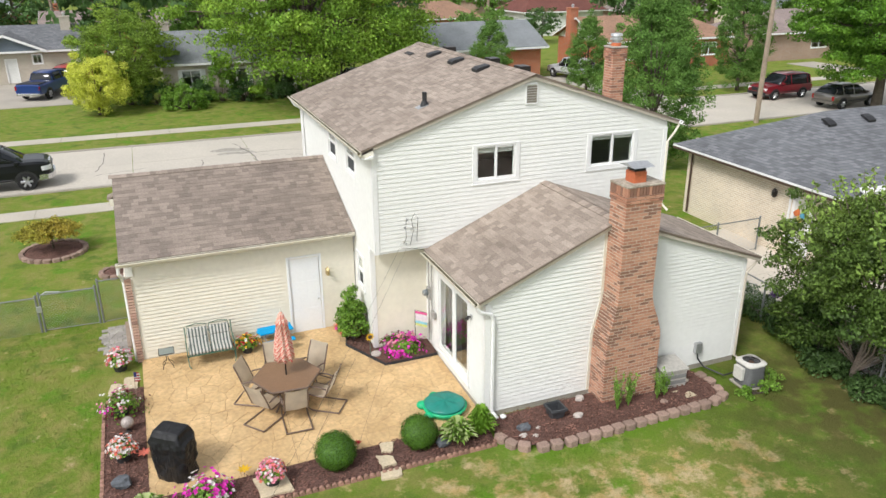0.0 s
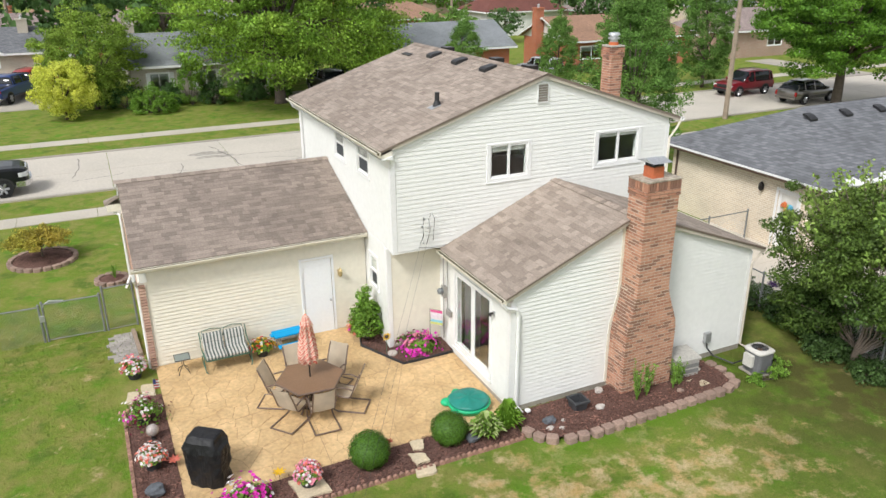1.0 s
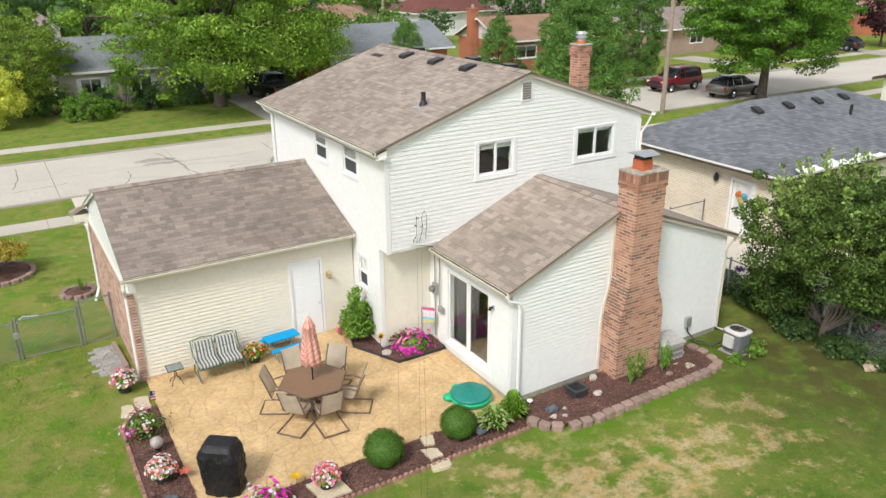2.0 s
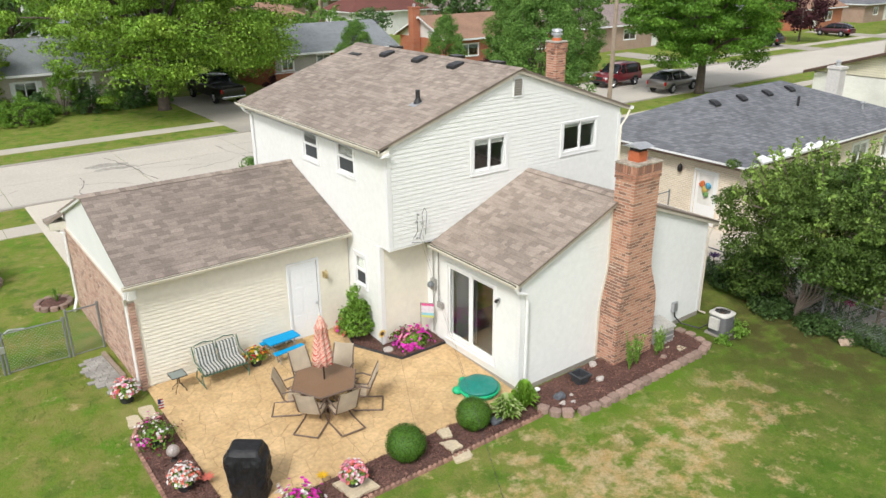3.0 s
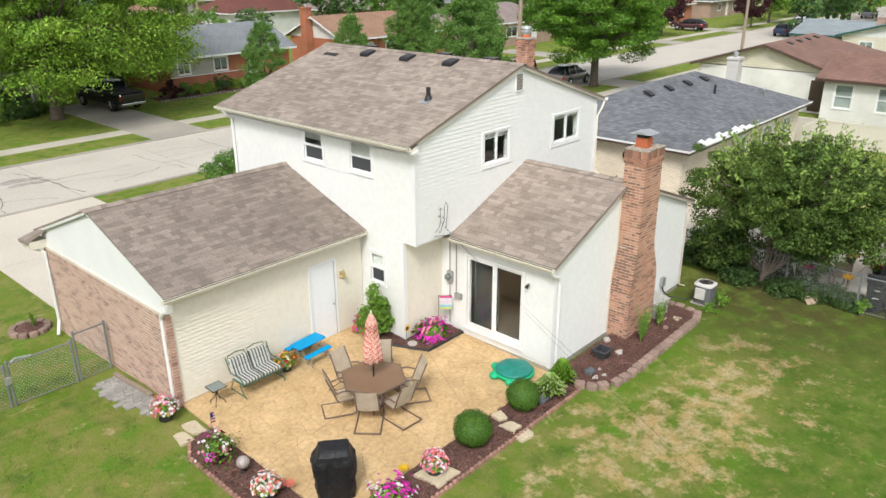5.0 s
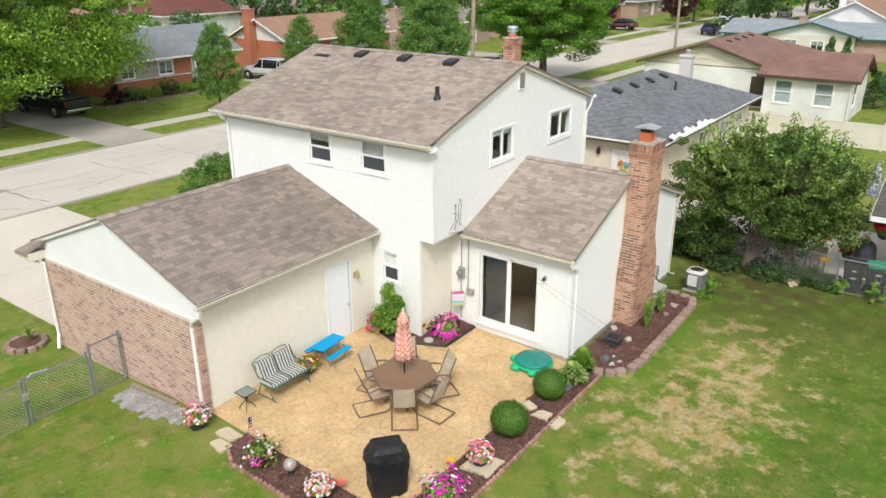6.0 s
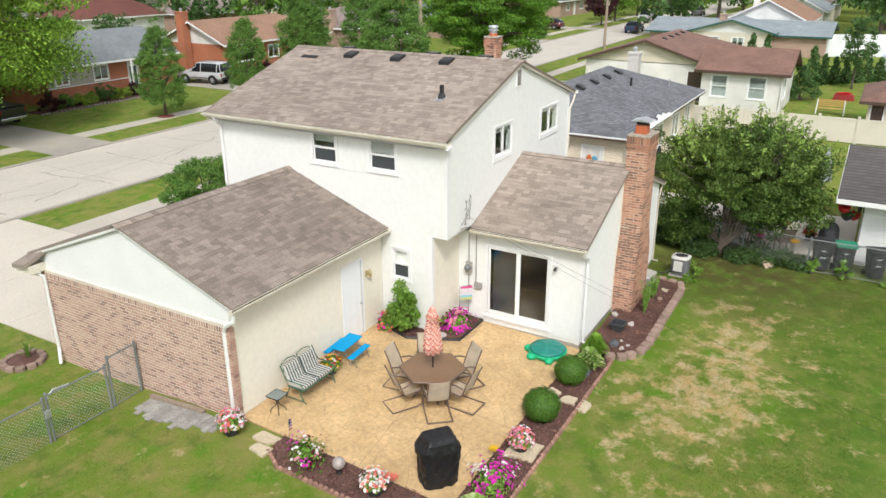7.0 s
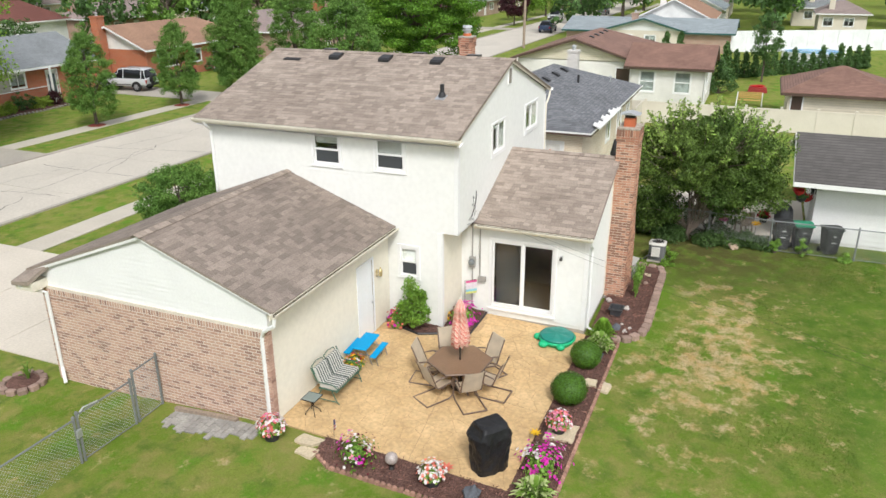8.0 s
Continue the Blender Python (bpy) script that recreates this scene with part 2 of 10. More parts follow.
for m_ in (SHADED_SHINGLE_PIECE, SHADED_SHINGLE):
    weathered(m_, (0.11, 0.088, 0.078), 0.35, 0.48, 0.7, 0.5)
    weathered(m_, (0.33, 0.275, 0.23), 1.1, 0.56, 0.72, 0.4, (0.7, 0.7, 9))


def brick_tones(name, tones):
    return [mat(name + "_" + w, c, 0.9, tuple(v * 0.86 for v in c), big=3, small=50, grain=0.15, bump=0.3, spec=0.2) for w, c in zip(("light", "mid", "dark"), tones)]


BRICKS = brick_tones("red_brick", ((0.54, 0.29, 0.195), (0.45, 0.225, 0.15), (0.29, 0.16, 0.115)))
for m_ in BRICKS:
    weathered(m_, (0.15, 0.095, 0.07), 1.1, 0.54, 0.7, 0.4)
PALEBRICKS = brick_tones("rose_brick", ((0.57, 0.385, 0.3), (0.5, 0.32, 0.25), (0.36, 0.23, 0.185)))
OLDMORTAR = mat("weathered_mortar", (0.6, 0.49, 0.39), 0.95, small=40, grain=0.2)
MORTAR = mat("mortar", (0.74, 0.66, 0.57), 0.95, small=40, grain=0.15)
CONCRETE = mat("concrete", (0.42, 0.38, 0.32), 0.9, (0.34, 0.31, 0.27), big=0.4, small=14, grain=0.1, bump=0.2)
DRIVE = mat("pale_driveway_concrete", (0.62, 0.56, 0.475), 0.9, (0.56, 0.505, 0.425), big=0.4, small=14, grain=0.08, bump=0.2)
PAVE = mat("pale_pavement_concrete", (0.53, 0.48, 0.405), 0.9, (0.45, 0.41, 0.345), big=0.4, small=14, grain=0.1, bump=0.2)
ROADMAT = mat("worn_concrete_road", (0.56, 0.51, 0.44), 0.9, (0.49, 0.45, 0.39), big=0.25, small=9, grain=0.08, bump=0.2)
CRACK = mat("tar_crack", (0.17, 0.155, 0.14), 0.9, grain=0.3)
PATCHED = mat("patched_concrete", (0.4, 0.37, 0.325), 0.95, small=6, grain=0.25)
PATIO_PIECE = mat("tan_stamped_concrete", (0.64, 0.45, 0.238), 0.75, (0.51, 0.345, 0.17), big=1.0, small=11, grain=0.15, bump=0.35, rand="object", rand_amt=0.06, spec=0.3)
weathered(PATIO_PIECE, (0.3, 0.205, 0.115), 6.0, 0.58, 0.74, 0.6)
weathered(PATIO_PIECE, (0.36, 0.235, 0.12), 1.7, 0.54, 0.72, 0.5)
PATIO_JOINT = mat("stamped_joint", (0.48, 0.325, 0.17), 0.9, grain=0.2)
MULCH = mat("mulch", (0.155, 0.088, 0.072), 1.0, (0.11, 0.063, 0.052), big=2, small=30, grain=0.5, bump=1.0, spec=0.1)
EDGER = mat("edging_block", (0.33, 0.232, 0.185), 0.95, (0.26, 0.18, 0.145), small=30, grain=0.2, bump=0.4, rand="object", rand_amt=0.18)
GLASS = glass_material("window_glass")
BLACK = mat("black_plastic", (0.02, 0.02, 0.022), 0.5, grain=0.2)
DARKMETAL = mat("dark_metal", (0.045, 0.04, 0.038), 0.45, metal=0.6, grain=0.1)
GALV = mat("galvanised_metal", (0.58, 0.59, 0.6), 0.45, (0.5, 0.51, 0.52), metal=0.7, grain=0.12)
ROOM = mat("room_wall", (0.17, 0.16, 0.15), 0.9)


# ---- mesh helpers ----
def box(bm, x0, x1, y0, y1, z0, z1, bev=0.0):
    vs = [bm.verts.new((x, y, z)) for z in (z0, z1) for y in (y0, y1) for x in (x0, x1)]
    fs = [bm.faces.new([vs[i] for i in q]) for q in ((0, 2, 3, 1), (4, 5, 7, 6), (0, 1, 5, 4), (2, 6, 7, 3), (0, 4, 6, 2), (1, 3, 7, 5))]
    if bev:
        es = list({e for f in fs for e in f.edges})
        bmesh.ops.bevel(bm, geom=es, offset=bev, segments=2, affect="EDGES", profile=0.6)
    return vs


def prism(bm, pts, d):
    """Extrude a polygon (3D points) along the vector d."""
    a = [bm.verts.new(p) for p in pts]
    b = [bm.verts.new(Vector(p) + Vector(d)) for p in pts]
    n = len(pts)
    bm.faces.new(a[::-1])
    bm.faces.new(b)
    for i in range(n):
        bm.faces.new((a[i], a[(i + 1) % n], b[(i + 1) % n], b[i]))


def tube(bm, pts, radii, n=8, cap=True):
    """A round tube through points, one radius or one for each."""
    pts = [Vector(p) for p in pts]
    if not isinstance(radii, (list, tuple)):
        radii = [radii] * len(pts)
    rings = []
    side = None
    for i, p in enumerate(pts):
        d = (pts[min(i + 1, len(pts) - 1)] - pts[max(i - 1, 0)]).normalized()
        if side is None or abs(side.dot(d)) > 0.95:
            side = d.orthogonal().normalized()
        side = (side - d * side.dot(d)).normalized()
        up = d.cross(side)
        rings.append([bm.verts.new(p + (side * math.cos(2 * math.pi * k / n) + up * math.sin(2 * math.pi * k / n)) * radii[i]) for k in range(n)])
    for a, b in zip(rings, rings[1:]):
        for k in range(n):
            bm.faces.new((a[k], a[(k + 1) % n], b[(k + 1) % n], b[k]))
    if cap:
        bm.faces.new(rings[0][::-1])
        bm.faces.new(rings[-1])


def lathe(bm, prof, n=20, c=(0, 0, 0)):
    """Turn a profile of (radius, height) about the z axis at c."""
    rings = [[bm.verts.new((c[0] + r * math.cos(2 * math.pi * k / n), c[1] + r * math.sin(2 * math.pi * k / n), c[2] + z)) for k in range(n)] for r, z in prof]
    for a, b in zip(rings, rings[1:]):
        for k in range(n):
            bm.faces.new((a[k], a[(k + 1) % n], b[(k + 1) % n], b[k]))
    bm.faces.new(rings[0][::-1])
    bm.faces.new(rings[-1])


def blob(bm, c, r, seed=0, rough=0.12, sub=3, freq=2.0):
    """A lumpy rounded mass."""
    rx, ry, rz = (r, r, r) if isinstance(r, (int, float)) else r
    t = bmesh.ops.create_icosphere(bm, subdivisions=sub, radius=1.0)
    for v in t["verts"]:
        k = 1 + rough * noise.noise(v.co * freq + Vector((seed * 7.3, seed * 3.1, 0)))
        v.co = Vector((v.co.x * rx * k + c[0], v.co.y * ry * k + c[1], v.co.z * rz * k + c[2]))


def done(bm, name, smooth=False):
    bmesh.ops.recalc_face_normals(bm, faces=bm.faces)
    me = bpy.data.meshes.new(name)
    bm.to_mesh(me)
    bm.free()
    if smooth:
        me.polygons.foreach_set("use_smooth", [True] * len(me.polygons))
    return me


def root_of(ob):
    v = Vector((0, 0, 0))
    while ob:
        v += ob.location
        ob = ob.parent
    return v


def part(name, bm, material, parent, label="", smooth=False, local=False):
    """Link a bmesh as one mesh object under a thing or a part. Its points are in the world, or, if local, about the parent's base."""
    me = done(bm, name, smooth)
    if not local:
        me.transform(Matrix.Translation(-root_of(parent)))
    me.materials.append(material)
    ob = new(name, me)
    ob.parent = parent
    return tagged(ob, label)


def thing(name, at, label, category, group="", kind=""):
    ob = new(name)
    ob.location = at
    return tagged(ob, label, category, group, kind)


def solo(name, bm, material, label, category, group="", kind="", at=(0, 0, 0), smooth=False):
    """A thing of one mesh, its points about its base at at."""
    me = done(bm, name, smooth)
    me.materials.append(material)
    ob = new(name, me)
    ob.location = at
    return tagged(ob, label, category, group, kind)


def piece(name, me, parent, m):
    """One of many alike pieces: an object of its own on a shared mesh, at the world pose m."""
    ob = new(name, me)
    ob.parent = parent
    ob.matrix_basis = Matrix.Translation(-root_of(parent)) @ m
    return ob


def smooth01(t):
    t = max(0.0, min(1.0, t))
    return t * t * (3 - 2 * t)


def gz(x, y):
    """Height of the ground: level, with the patio side rising a little towards the garage."""
    b = 0.045 * (max(14.0, min(19.4, y)) - 14.0) * (1 - smooth01((y - 19.4) / 6))
    return -0.1 + b * smooth01((x + 7) / 6) * (1 - smooth01((x - 7.5) / 2))


# ---- ground, street, pavements ----
bm = bmesh.new()
xs = sorted(set([-600, -250, -120, -60, -30, 30, 60, 120, 250, 600] + [i * 0.75 for i in range(-27, 28)]))
ys = sorted(set([-400, -150, -60, -20, 60, 120, 300, 700] + [i * 0.75 for i in range(-4, 50)]))
grid = [[bm.verts.new((x, y, gz(x, y) + (0.02 * noise.noise((x * 0.4, y * 0.4, 0)) if -15 < x < 20 and 0 < y < 13 else 0))) for x in xs] for y in ys]
for r0, r1 in zip(grid, grid[1:]):
    for i in range(len(xs) - 1):
        bm.faces.new((r0[i], r0[i + 1], r1[i + 1], r1[i]))
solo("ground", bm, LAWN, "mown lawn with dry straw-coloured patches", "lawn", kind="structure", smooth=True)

GZ = -0.1


def street(y0, y1, x0, x1, tag):
    road = thing("road", (x0, y0, GZ), "worn pale concrete residential street", "road", kind="structure")
    for a in range(int((x1 - x0) / 6)):
        for lane in (0, 1):
            bm = bmesh.new()
            w = (y1 - y0) / 2
            box(bm, x0 + 6 * a + 0.012, x0 + 6 * a + 5.988, y0 + lane * w + 0.012, y0 + (lane + 1) * w - 0.012, GZ - 0.2, GZ + 0.012)
            part("slab", bm, ROADMAT, road)
    for side, y in (("kerb", y0 - 0.22), ("kerb", y1)):
        bm = bmesh.new()
        box(bm, x0, x1, y, y + 0.22, GZ - 0.2, GZ + 0.07)
        part(side, bm, CONCRETE, road)
    return road


def walkway(x0, x1, y0, y1, step, name="pavement", label="pale concrete pavement slabs", z=0.03, mat_=None):
    p = thing(name, (x0, y0, GZ), label, "pavement", kind="structure")
    along_x = (x1 - x0) > (y1 - y0)
    n = max(1, int(round(((x1 - x0) if along_x else (y1 - y0)) / step)))
    for i in range(n):
        bm = bmesh.new()
        if along_x:
            a, b = x0 + (x1 - x0) * i / n, x0 + (x1 - x0) * (i + 1) / n
            box(bm, a + 0.01, b - 0.01, y0, y1, GZ - 0.15, GZ + z)
        else:
            a, b = y0 + (y1 - y0) * i / n, y0 + (y1 - y0) * (i + 1) / n
            box(bm, x0, x1, a + 0.01, b - 0.01, GZ - 0.15, GZ + z)
        part("slab", bm, mat_ or CONCRETE, p)
    return p


main_road = street(38.0, 45.9, -60, 240, "main")
walkway(-40, 180, 33.9, 35.15, 3.0, mat_=PAVE)
walkway(-40, 180, 48.8, 50.1, 3.0, mat_=PAVE)
walkway(0.4, 6.2, 25.95, 38.0, 3.0, "driveway", "wide pale concrete driveway before the garage", 0.035, DRIVE)
walkway(13.6, 17.2, 45.9, 61, 3.5, "driveway", "concrete driveway beside the house across the street", 0.034)
walkway(34.0, 37.6, 45.9, 60, 3.5, "driveway", "concrete driveway with a parked silver car", 0.034)
walkway(-10.5, -2.6, 62.0, 74.7, 3.5, "driveway", "pale concrete parking pad", 0.034)
walkway(60, 63.5, 45.9, 58, 3.5, "driveway", "pale concrete driveway", 0.034)
walkway(80, 83.5, 45.9, 58, 3.5, "driveway", "pale concrete driveway", 0.034)
walkway(100, 103.5, 45.9, 58, 3.5, "driveway", "pale concrete driveway", 0.034)
walkway(48, 51.5, 26, 37.9, 3.5, "driveway", "pale concrete driveway", 0.034)

# cracks and a patched hole in the road
rng = random.Random(5)


def crack(x, y, dx, dy, n, w):
    bm = bmesh.new()
    pts = []
    for i in range(n):
        pts.append((x, y))
        x += dx + rng.uniform(-0.12, 0.12)
        y += dy + rng.uniform(-0.15, 0.15)
    for (ax, ay), (bx, by) in zip(pts, pts[1:]):
        d = Vector((bx - ax, by - ay, 0))
        s = Vector((-d.y, d.x, 0)).normalized() * w * rng.uniform(0.35, 0.9)
        vs = [bm.verts.new((ax + s.x * k, ay + s.y * k, GZ + 0.017)) for k in (1, -1)] + [bm.verts.new((bx + s.x * k, by + s.y * k, GZ + 0.017)) for k in (-1, 1)]
        bm.faces.new(vs)
    part("crack", bm, CRACK, main_road, "dark tar-filled crack")


for a in ((5.3, 44.8, 0.07, -0.5, 13, 0.04), (3.4, 41.3, -0.06, -0.36, 9, 0.03), (11.1, 43.8, 0.08, -0.5, 12, 0.03), (15.5, 44.5, -0.02, -0.5, 13, 0.025), (19.5, 45.0, 0.06, -0.5, 14, 0.025), (5.4, 41.4, 0.3, -0.12, 14, 0.02), (11.4, 41.0, 0.4, 0.02, 22, 0.022), (-1.45, 44.9, -0.05, -0.37, 11, 0.03), (5.5, 41.9, 0.3, -0.02, 16, 0.025), (0.6, 40.75, -0.3, -0.1, 8, 0.03),
          (8.0, 39.4, 0.28, 0.1, 12, 0.03), (11, 43.5, 0.4, -0.1, 14, 0.02), (3.0, 40.0, 0.3, -0.2, 9, 0.025), (15.5, 40.2, 0.35, 0.15, 18, 0.025), (20, 43.8, 0.45, -0.05, 16, 0.02)):
    crack(*a)
bm = bmesh.new()
for i in range(9):
    cx, cy, r = 4.5 + 0.36 * (i % 5) + rng.uniform(-.1, .1), 42.1 + 0.8 * (i // 5) + rng.uniform(-0.2, 0.2), rng.uniform(0.25, 0.5)
    vs = [bm.verts.new((cx + r * 1.5 * math.cos(k * 0.7854) * rng.uniform(0.7, 1.1), cy + r * math.sin(k * 0.7854) * rng.uniform(0.7, 1.1), GZ + 0.0145 + i * 0.0003)) for k in range(8)]
    bm.faces.new(vs)
part("patch", bm, PATCHED, main_road, "grey spalled patch in the concrete")

# ---- the main house ----
house = thing("house", (9.9, 21.0, 0), "white vinyl-sided two-storey house with attached garage and brown shingle roof", "house")
T = 0.16                       # wall thickness


def spot(face, p, u, z, d):
    """A point of a wall: face '-y' (plane y=p, run x), '-x' (plane x=p, run y) and so on, d metres outward."""
    s = -1 if face[0] == "-" else 1
    return (u, p + s * d, z) if face[1] == "y" else (p + s * d, u, z)


def wall(name, parent, face, p, u0, u1, z0, z1, holes=(), material=None, peak=None, thick=T):
    """A wall slab with real openings; peak=(u, z) adds a gable on top."""
    us = sorted({u0, u1, *[min(max(h[k], u0), u1) for h in holes for k in (0, 1)]})
    zs = sorted({z0, z1, *[min(max(h[k], z0), z1) for h in holes for k in (2, 3)]})
    solid = {(i, j): not any(h[0] < (us[i] + us[i + 1]) / 2 < h[1] and h[2] < (zs[j] + zs[j + 1]) / 2 < h[3] for h in holes) for i in range(len(us) - 1) for j in range(len(zs) - 1)}
    bm = bmesh.new()
    made = {}

    def corner(i, j, back):
        k = (i, j, back)
        if k not in made:
            made[k] = bm.verts.new(spot(face, p, us[i], zs[j], -thick if back else 0))
        return made[k]
    for (i, j), full in solid.items():
        if not full:
            continue
        c = [(i, j), (i + 1, j), (i + 1, j + 1), (i, j + 1)]
        for back in (0, 1):
            bm.faces.new([corner(*q, back) for q in c])
        for e, nb_ in enumerate(((i, j - 1), (i + 1, j), (i, j + 1), (i - 1, j))):
            if not solid.get(nb_, False):
                q, r_ = c[e], c[(e + 1) % 4]
                bm.faces.new((corner(*q, 0), corner(*r_, 0), corner(*r_, 1), corner(*q, 1)))
    if peak:
        m, n = len(us) - 1, len(zs) - 1
        tip = [bm.verts.new(spot(face, p, *peak, -thick * k)) for k in (0, 1)]
        l_, r_ = [corner(0, n, k) for k in (0, 1)], [corner(m, n, k) for k in (0, 1)]
        for k in (0, 1):
            bm.faces.new((l_[k], r_[k], tip[k]))
        bm.faces.new((l_[0], tip[0], tip[1], l_[1]))
        bm.faces.new((r_[0], tip[0], tip[1], r_[1]))
    return part(name, bm, material or SIDING, parent)


def boards(owner, face, p, u0, u1, z0, z1, holes=(), material=None, peak=None, lap=0.108, proud=0.018):
    """Lapped siding, one board a course, cut at openings and along a gable's rake."""
    material = material or SIDING
    z = z0
    top = peak[1] if peak else z1
    while z < top - 0.02:
        zt = min(z + lap, top)

        def ends(zz):
            if not peak or zz <= z1:
                return u0, u1
            f = (zz - z1) / (peak[1] - z1)
            return u0 + (peak[0] - u0) * f, u1 + (peak[0] - u1) * f
        lo, hi = ends(z), ends(zt)
        cuts = sorted((h[0], h[1]) for h in holes if h[2] < zt - 0.02 and h[3] > z + 0.02)
        spans, u = [], None
        start = (lo[0], hi[0])
        for c, d in cuts:
            spans.append((start[0], c, start[1], c))
            start = (d, d)
        spans.append((start[0], lo[1], start[1], hi[1]))
        for a0, a1, b0, b1 in spans:
            if a1 - a0 < 0.02:
                continue
            bm = bmesh.new()
            pr = [spot(face, p, a0, z, proud), spot(face, p, a1, z, proud), spot(face, p, b1, zt, 0.004), spot(face, p, b0, zt, 0.004)]
            bk = [spot(face, p, a0, z, 0.0015), spot(face, p, a1, z, 0.0015), spot(face, p, b1, zt, 0.0015), spot(face, p, b0, zt, 0.0015)]
            f, g = [bm.verts.new(v) for v in pr], [bm.verts.new(v) for v in bk]
            bm.faces.new(f)
            for i in range(4):
                bm.faces.new((f[i], g[i], g[(i + 1) % 4], f[(i + 1) % 4]))
            part("siding_board", bm, material, owner)
        z += lap


def strip(name, parent, face, p, u0, u1, z0, z1, d0, d1, material, label=""):
    """A flat bar on a wall, from d0 to d1 metres out."""
    bm = bmesh.new()
    a, b = spot(face, p, u0, z0, d0), spot(face, p, u1, z1, d1)
    box(bm, *[v for i in range(3) for v in (min(a[i], b[i]), max(a[i], b[i]))])
    return part(name, bm, material, parent, label)


LITTER = mat("leaf_litter", (0.13, 0.11, 0.065), 0.95, (0.08, 0.07, 0.04), big=3, small=25, grain=0.4, bump=0.6)
SCREEN = mat("insect_screen", (0.055, 0.06, 0.064), 0.9, grain=0.05, bump=0)
BLIND = mat("pale_blind", (0.78, 0.76, 0.72), 0.7, small=3)
CURTAIN = mat("dark_curtain", (0.045, 0.048, 0.05), 0.9)


def window(parent, face, p, u0, u1, z0, z1, style="slider", trim=0.1, blind=0.0, trimmat=None, head=None, blindmat=None):
    """A window in a wall's opening: casing, sash bars, panes, sill, and a blind behind."""
    w = new("window")
    w.parent = parent
    w.location = Vector(spot(face, p, (u0 + u1) / 2, z0, 0)) - root_of(parent)
    tm = trimmat or TRIM
    bm = bmesh.new()
    hd_ = head or trim
    for a, b, c, d in ((u0 - trim, u0, z0 - trim, z1 + hd_), (u1, u1 + trim, z0 - trim, z1 + hd_), (u0, u1, z1, z1 + hd_), (u0, u1, z0 - trim, z0)):
        s, e = spot(face, p, a, c, 0.0), spot(face, p, b, d, 0.038)
        box(bm, *[v for i in range(3) for v in (min(s[i], e[i]), max(s[i], e[i]))])
    part("frame", bm, tm, w)
    strip("sill", w, face, p, u0 - trim - 0.02, u1 + trim + 0.02, z0 - trim - 0.012, z0 - trim + 0.012, 0.0, 0.046, tm)
    f = 0.055
    if style == "slider":
        m = (u0 + u1) / 2
        halves = ((u0, m + f / 2, z0, z1, -0.012), (m - f / 2, u1, z0, z1, 0.018))
    else:
        m = (z0 + z1) / 2
        halves = ((u0, u1, z0, m + f / 2, -0.012), (u0, u1, m - f / 2, z1, 0.018))
    for a, b, c, d, dep in halves:
        bm = bmesh.new()
        for q in ((a, a + f, c, d), (b - f, b, c, d), (a + f, b - f, c, c + f), (a + f, b - f, d - f, d)):
            s, e = spot(face, p, q[0], q[2], dep - 0.028), spot(face, p, q[1], q[3], dep)
            box(bm, *[v for i in range(3) for v in (min(s[i], e[i]), max(s[i], e[i]))])
        part("sash", bm, TRIM, w)
        g = strip("pane", w, face, p, a + f, b - f, c + f, d - f, dep - 0.018, dep - 0.012, GLASS)
        g.visible_shadow = False
    if style == "hung" and blind < 0.9:
        strip("insect_screen", w, face, p, u0 + f, u1 - f, z0 + f, m - f / 2, -0.01, -0.007, SCREEN, "dark grey insect screen")
    if blind:
        strip("blind", w, face, p, u0, u1, z1 - blind * (z1 - z0), z1, -0.055, -0.05, blindmat or BLIND, "lowered pale blind")
    return w


TAB_W, TAB_H = 0.31, 0.145
bm = bmesh.new()
box(bm, -0.5, 0.5, 0, 1, 0, 1)
for v in bm.verts:
    if v.co.y > 0.5 and v.co.z > 0.5:
        v.co.z = 0.25
TAB_MESH = done(bm, "shingle")
TAB_MESH.materials.append(SHADED_SHINGLE_PIECE)


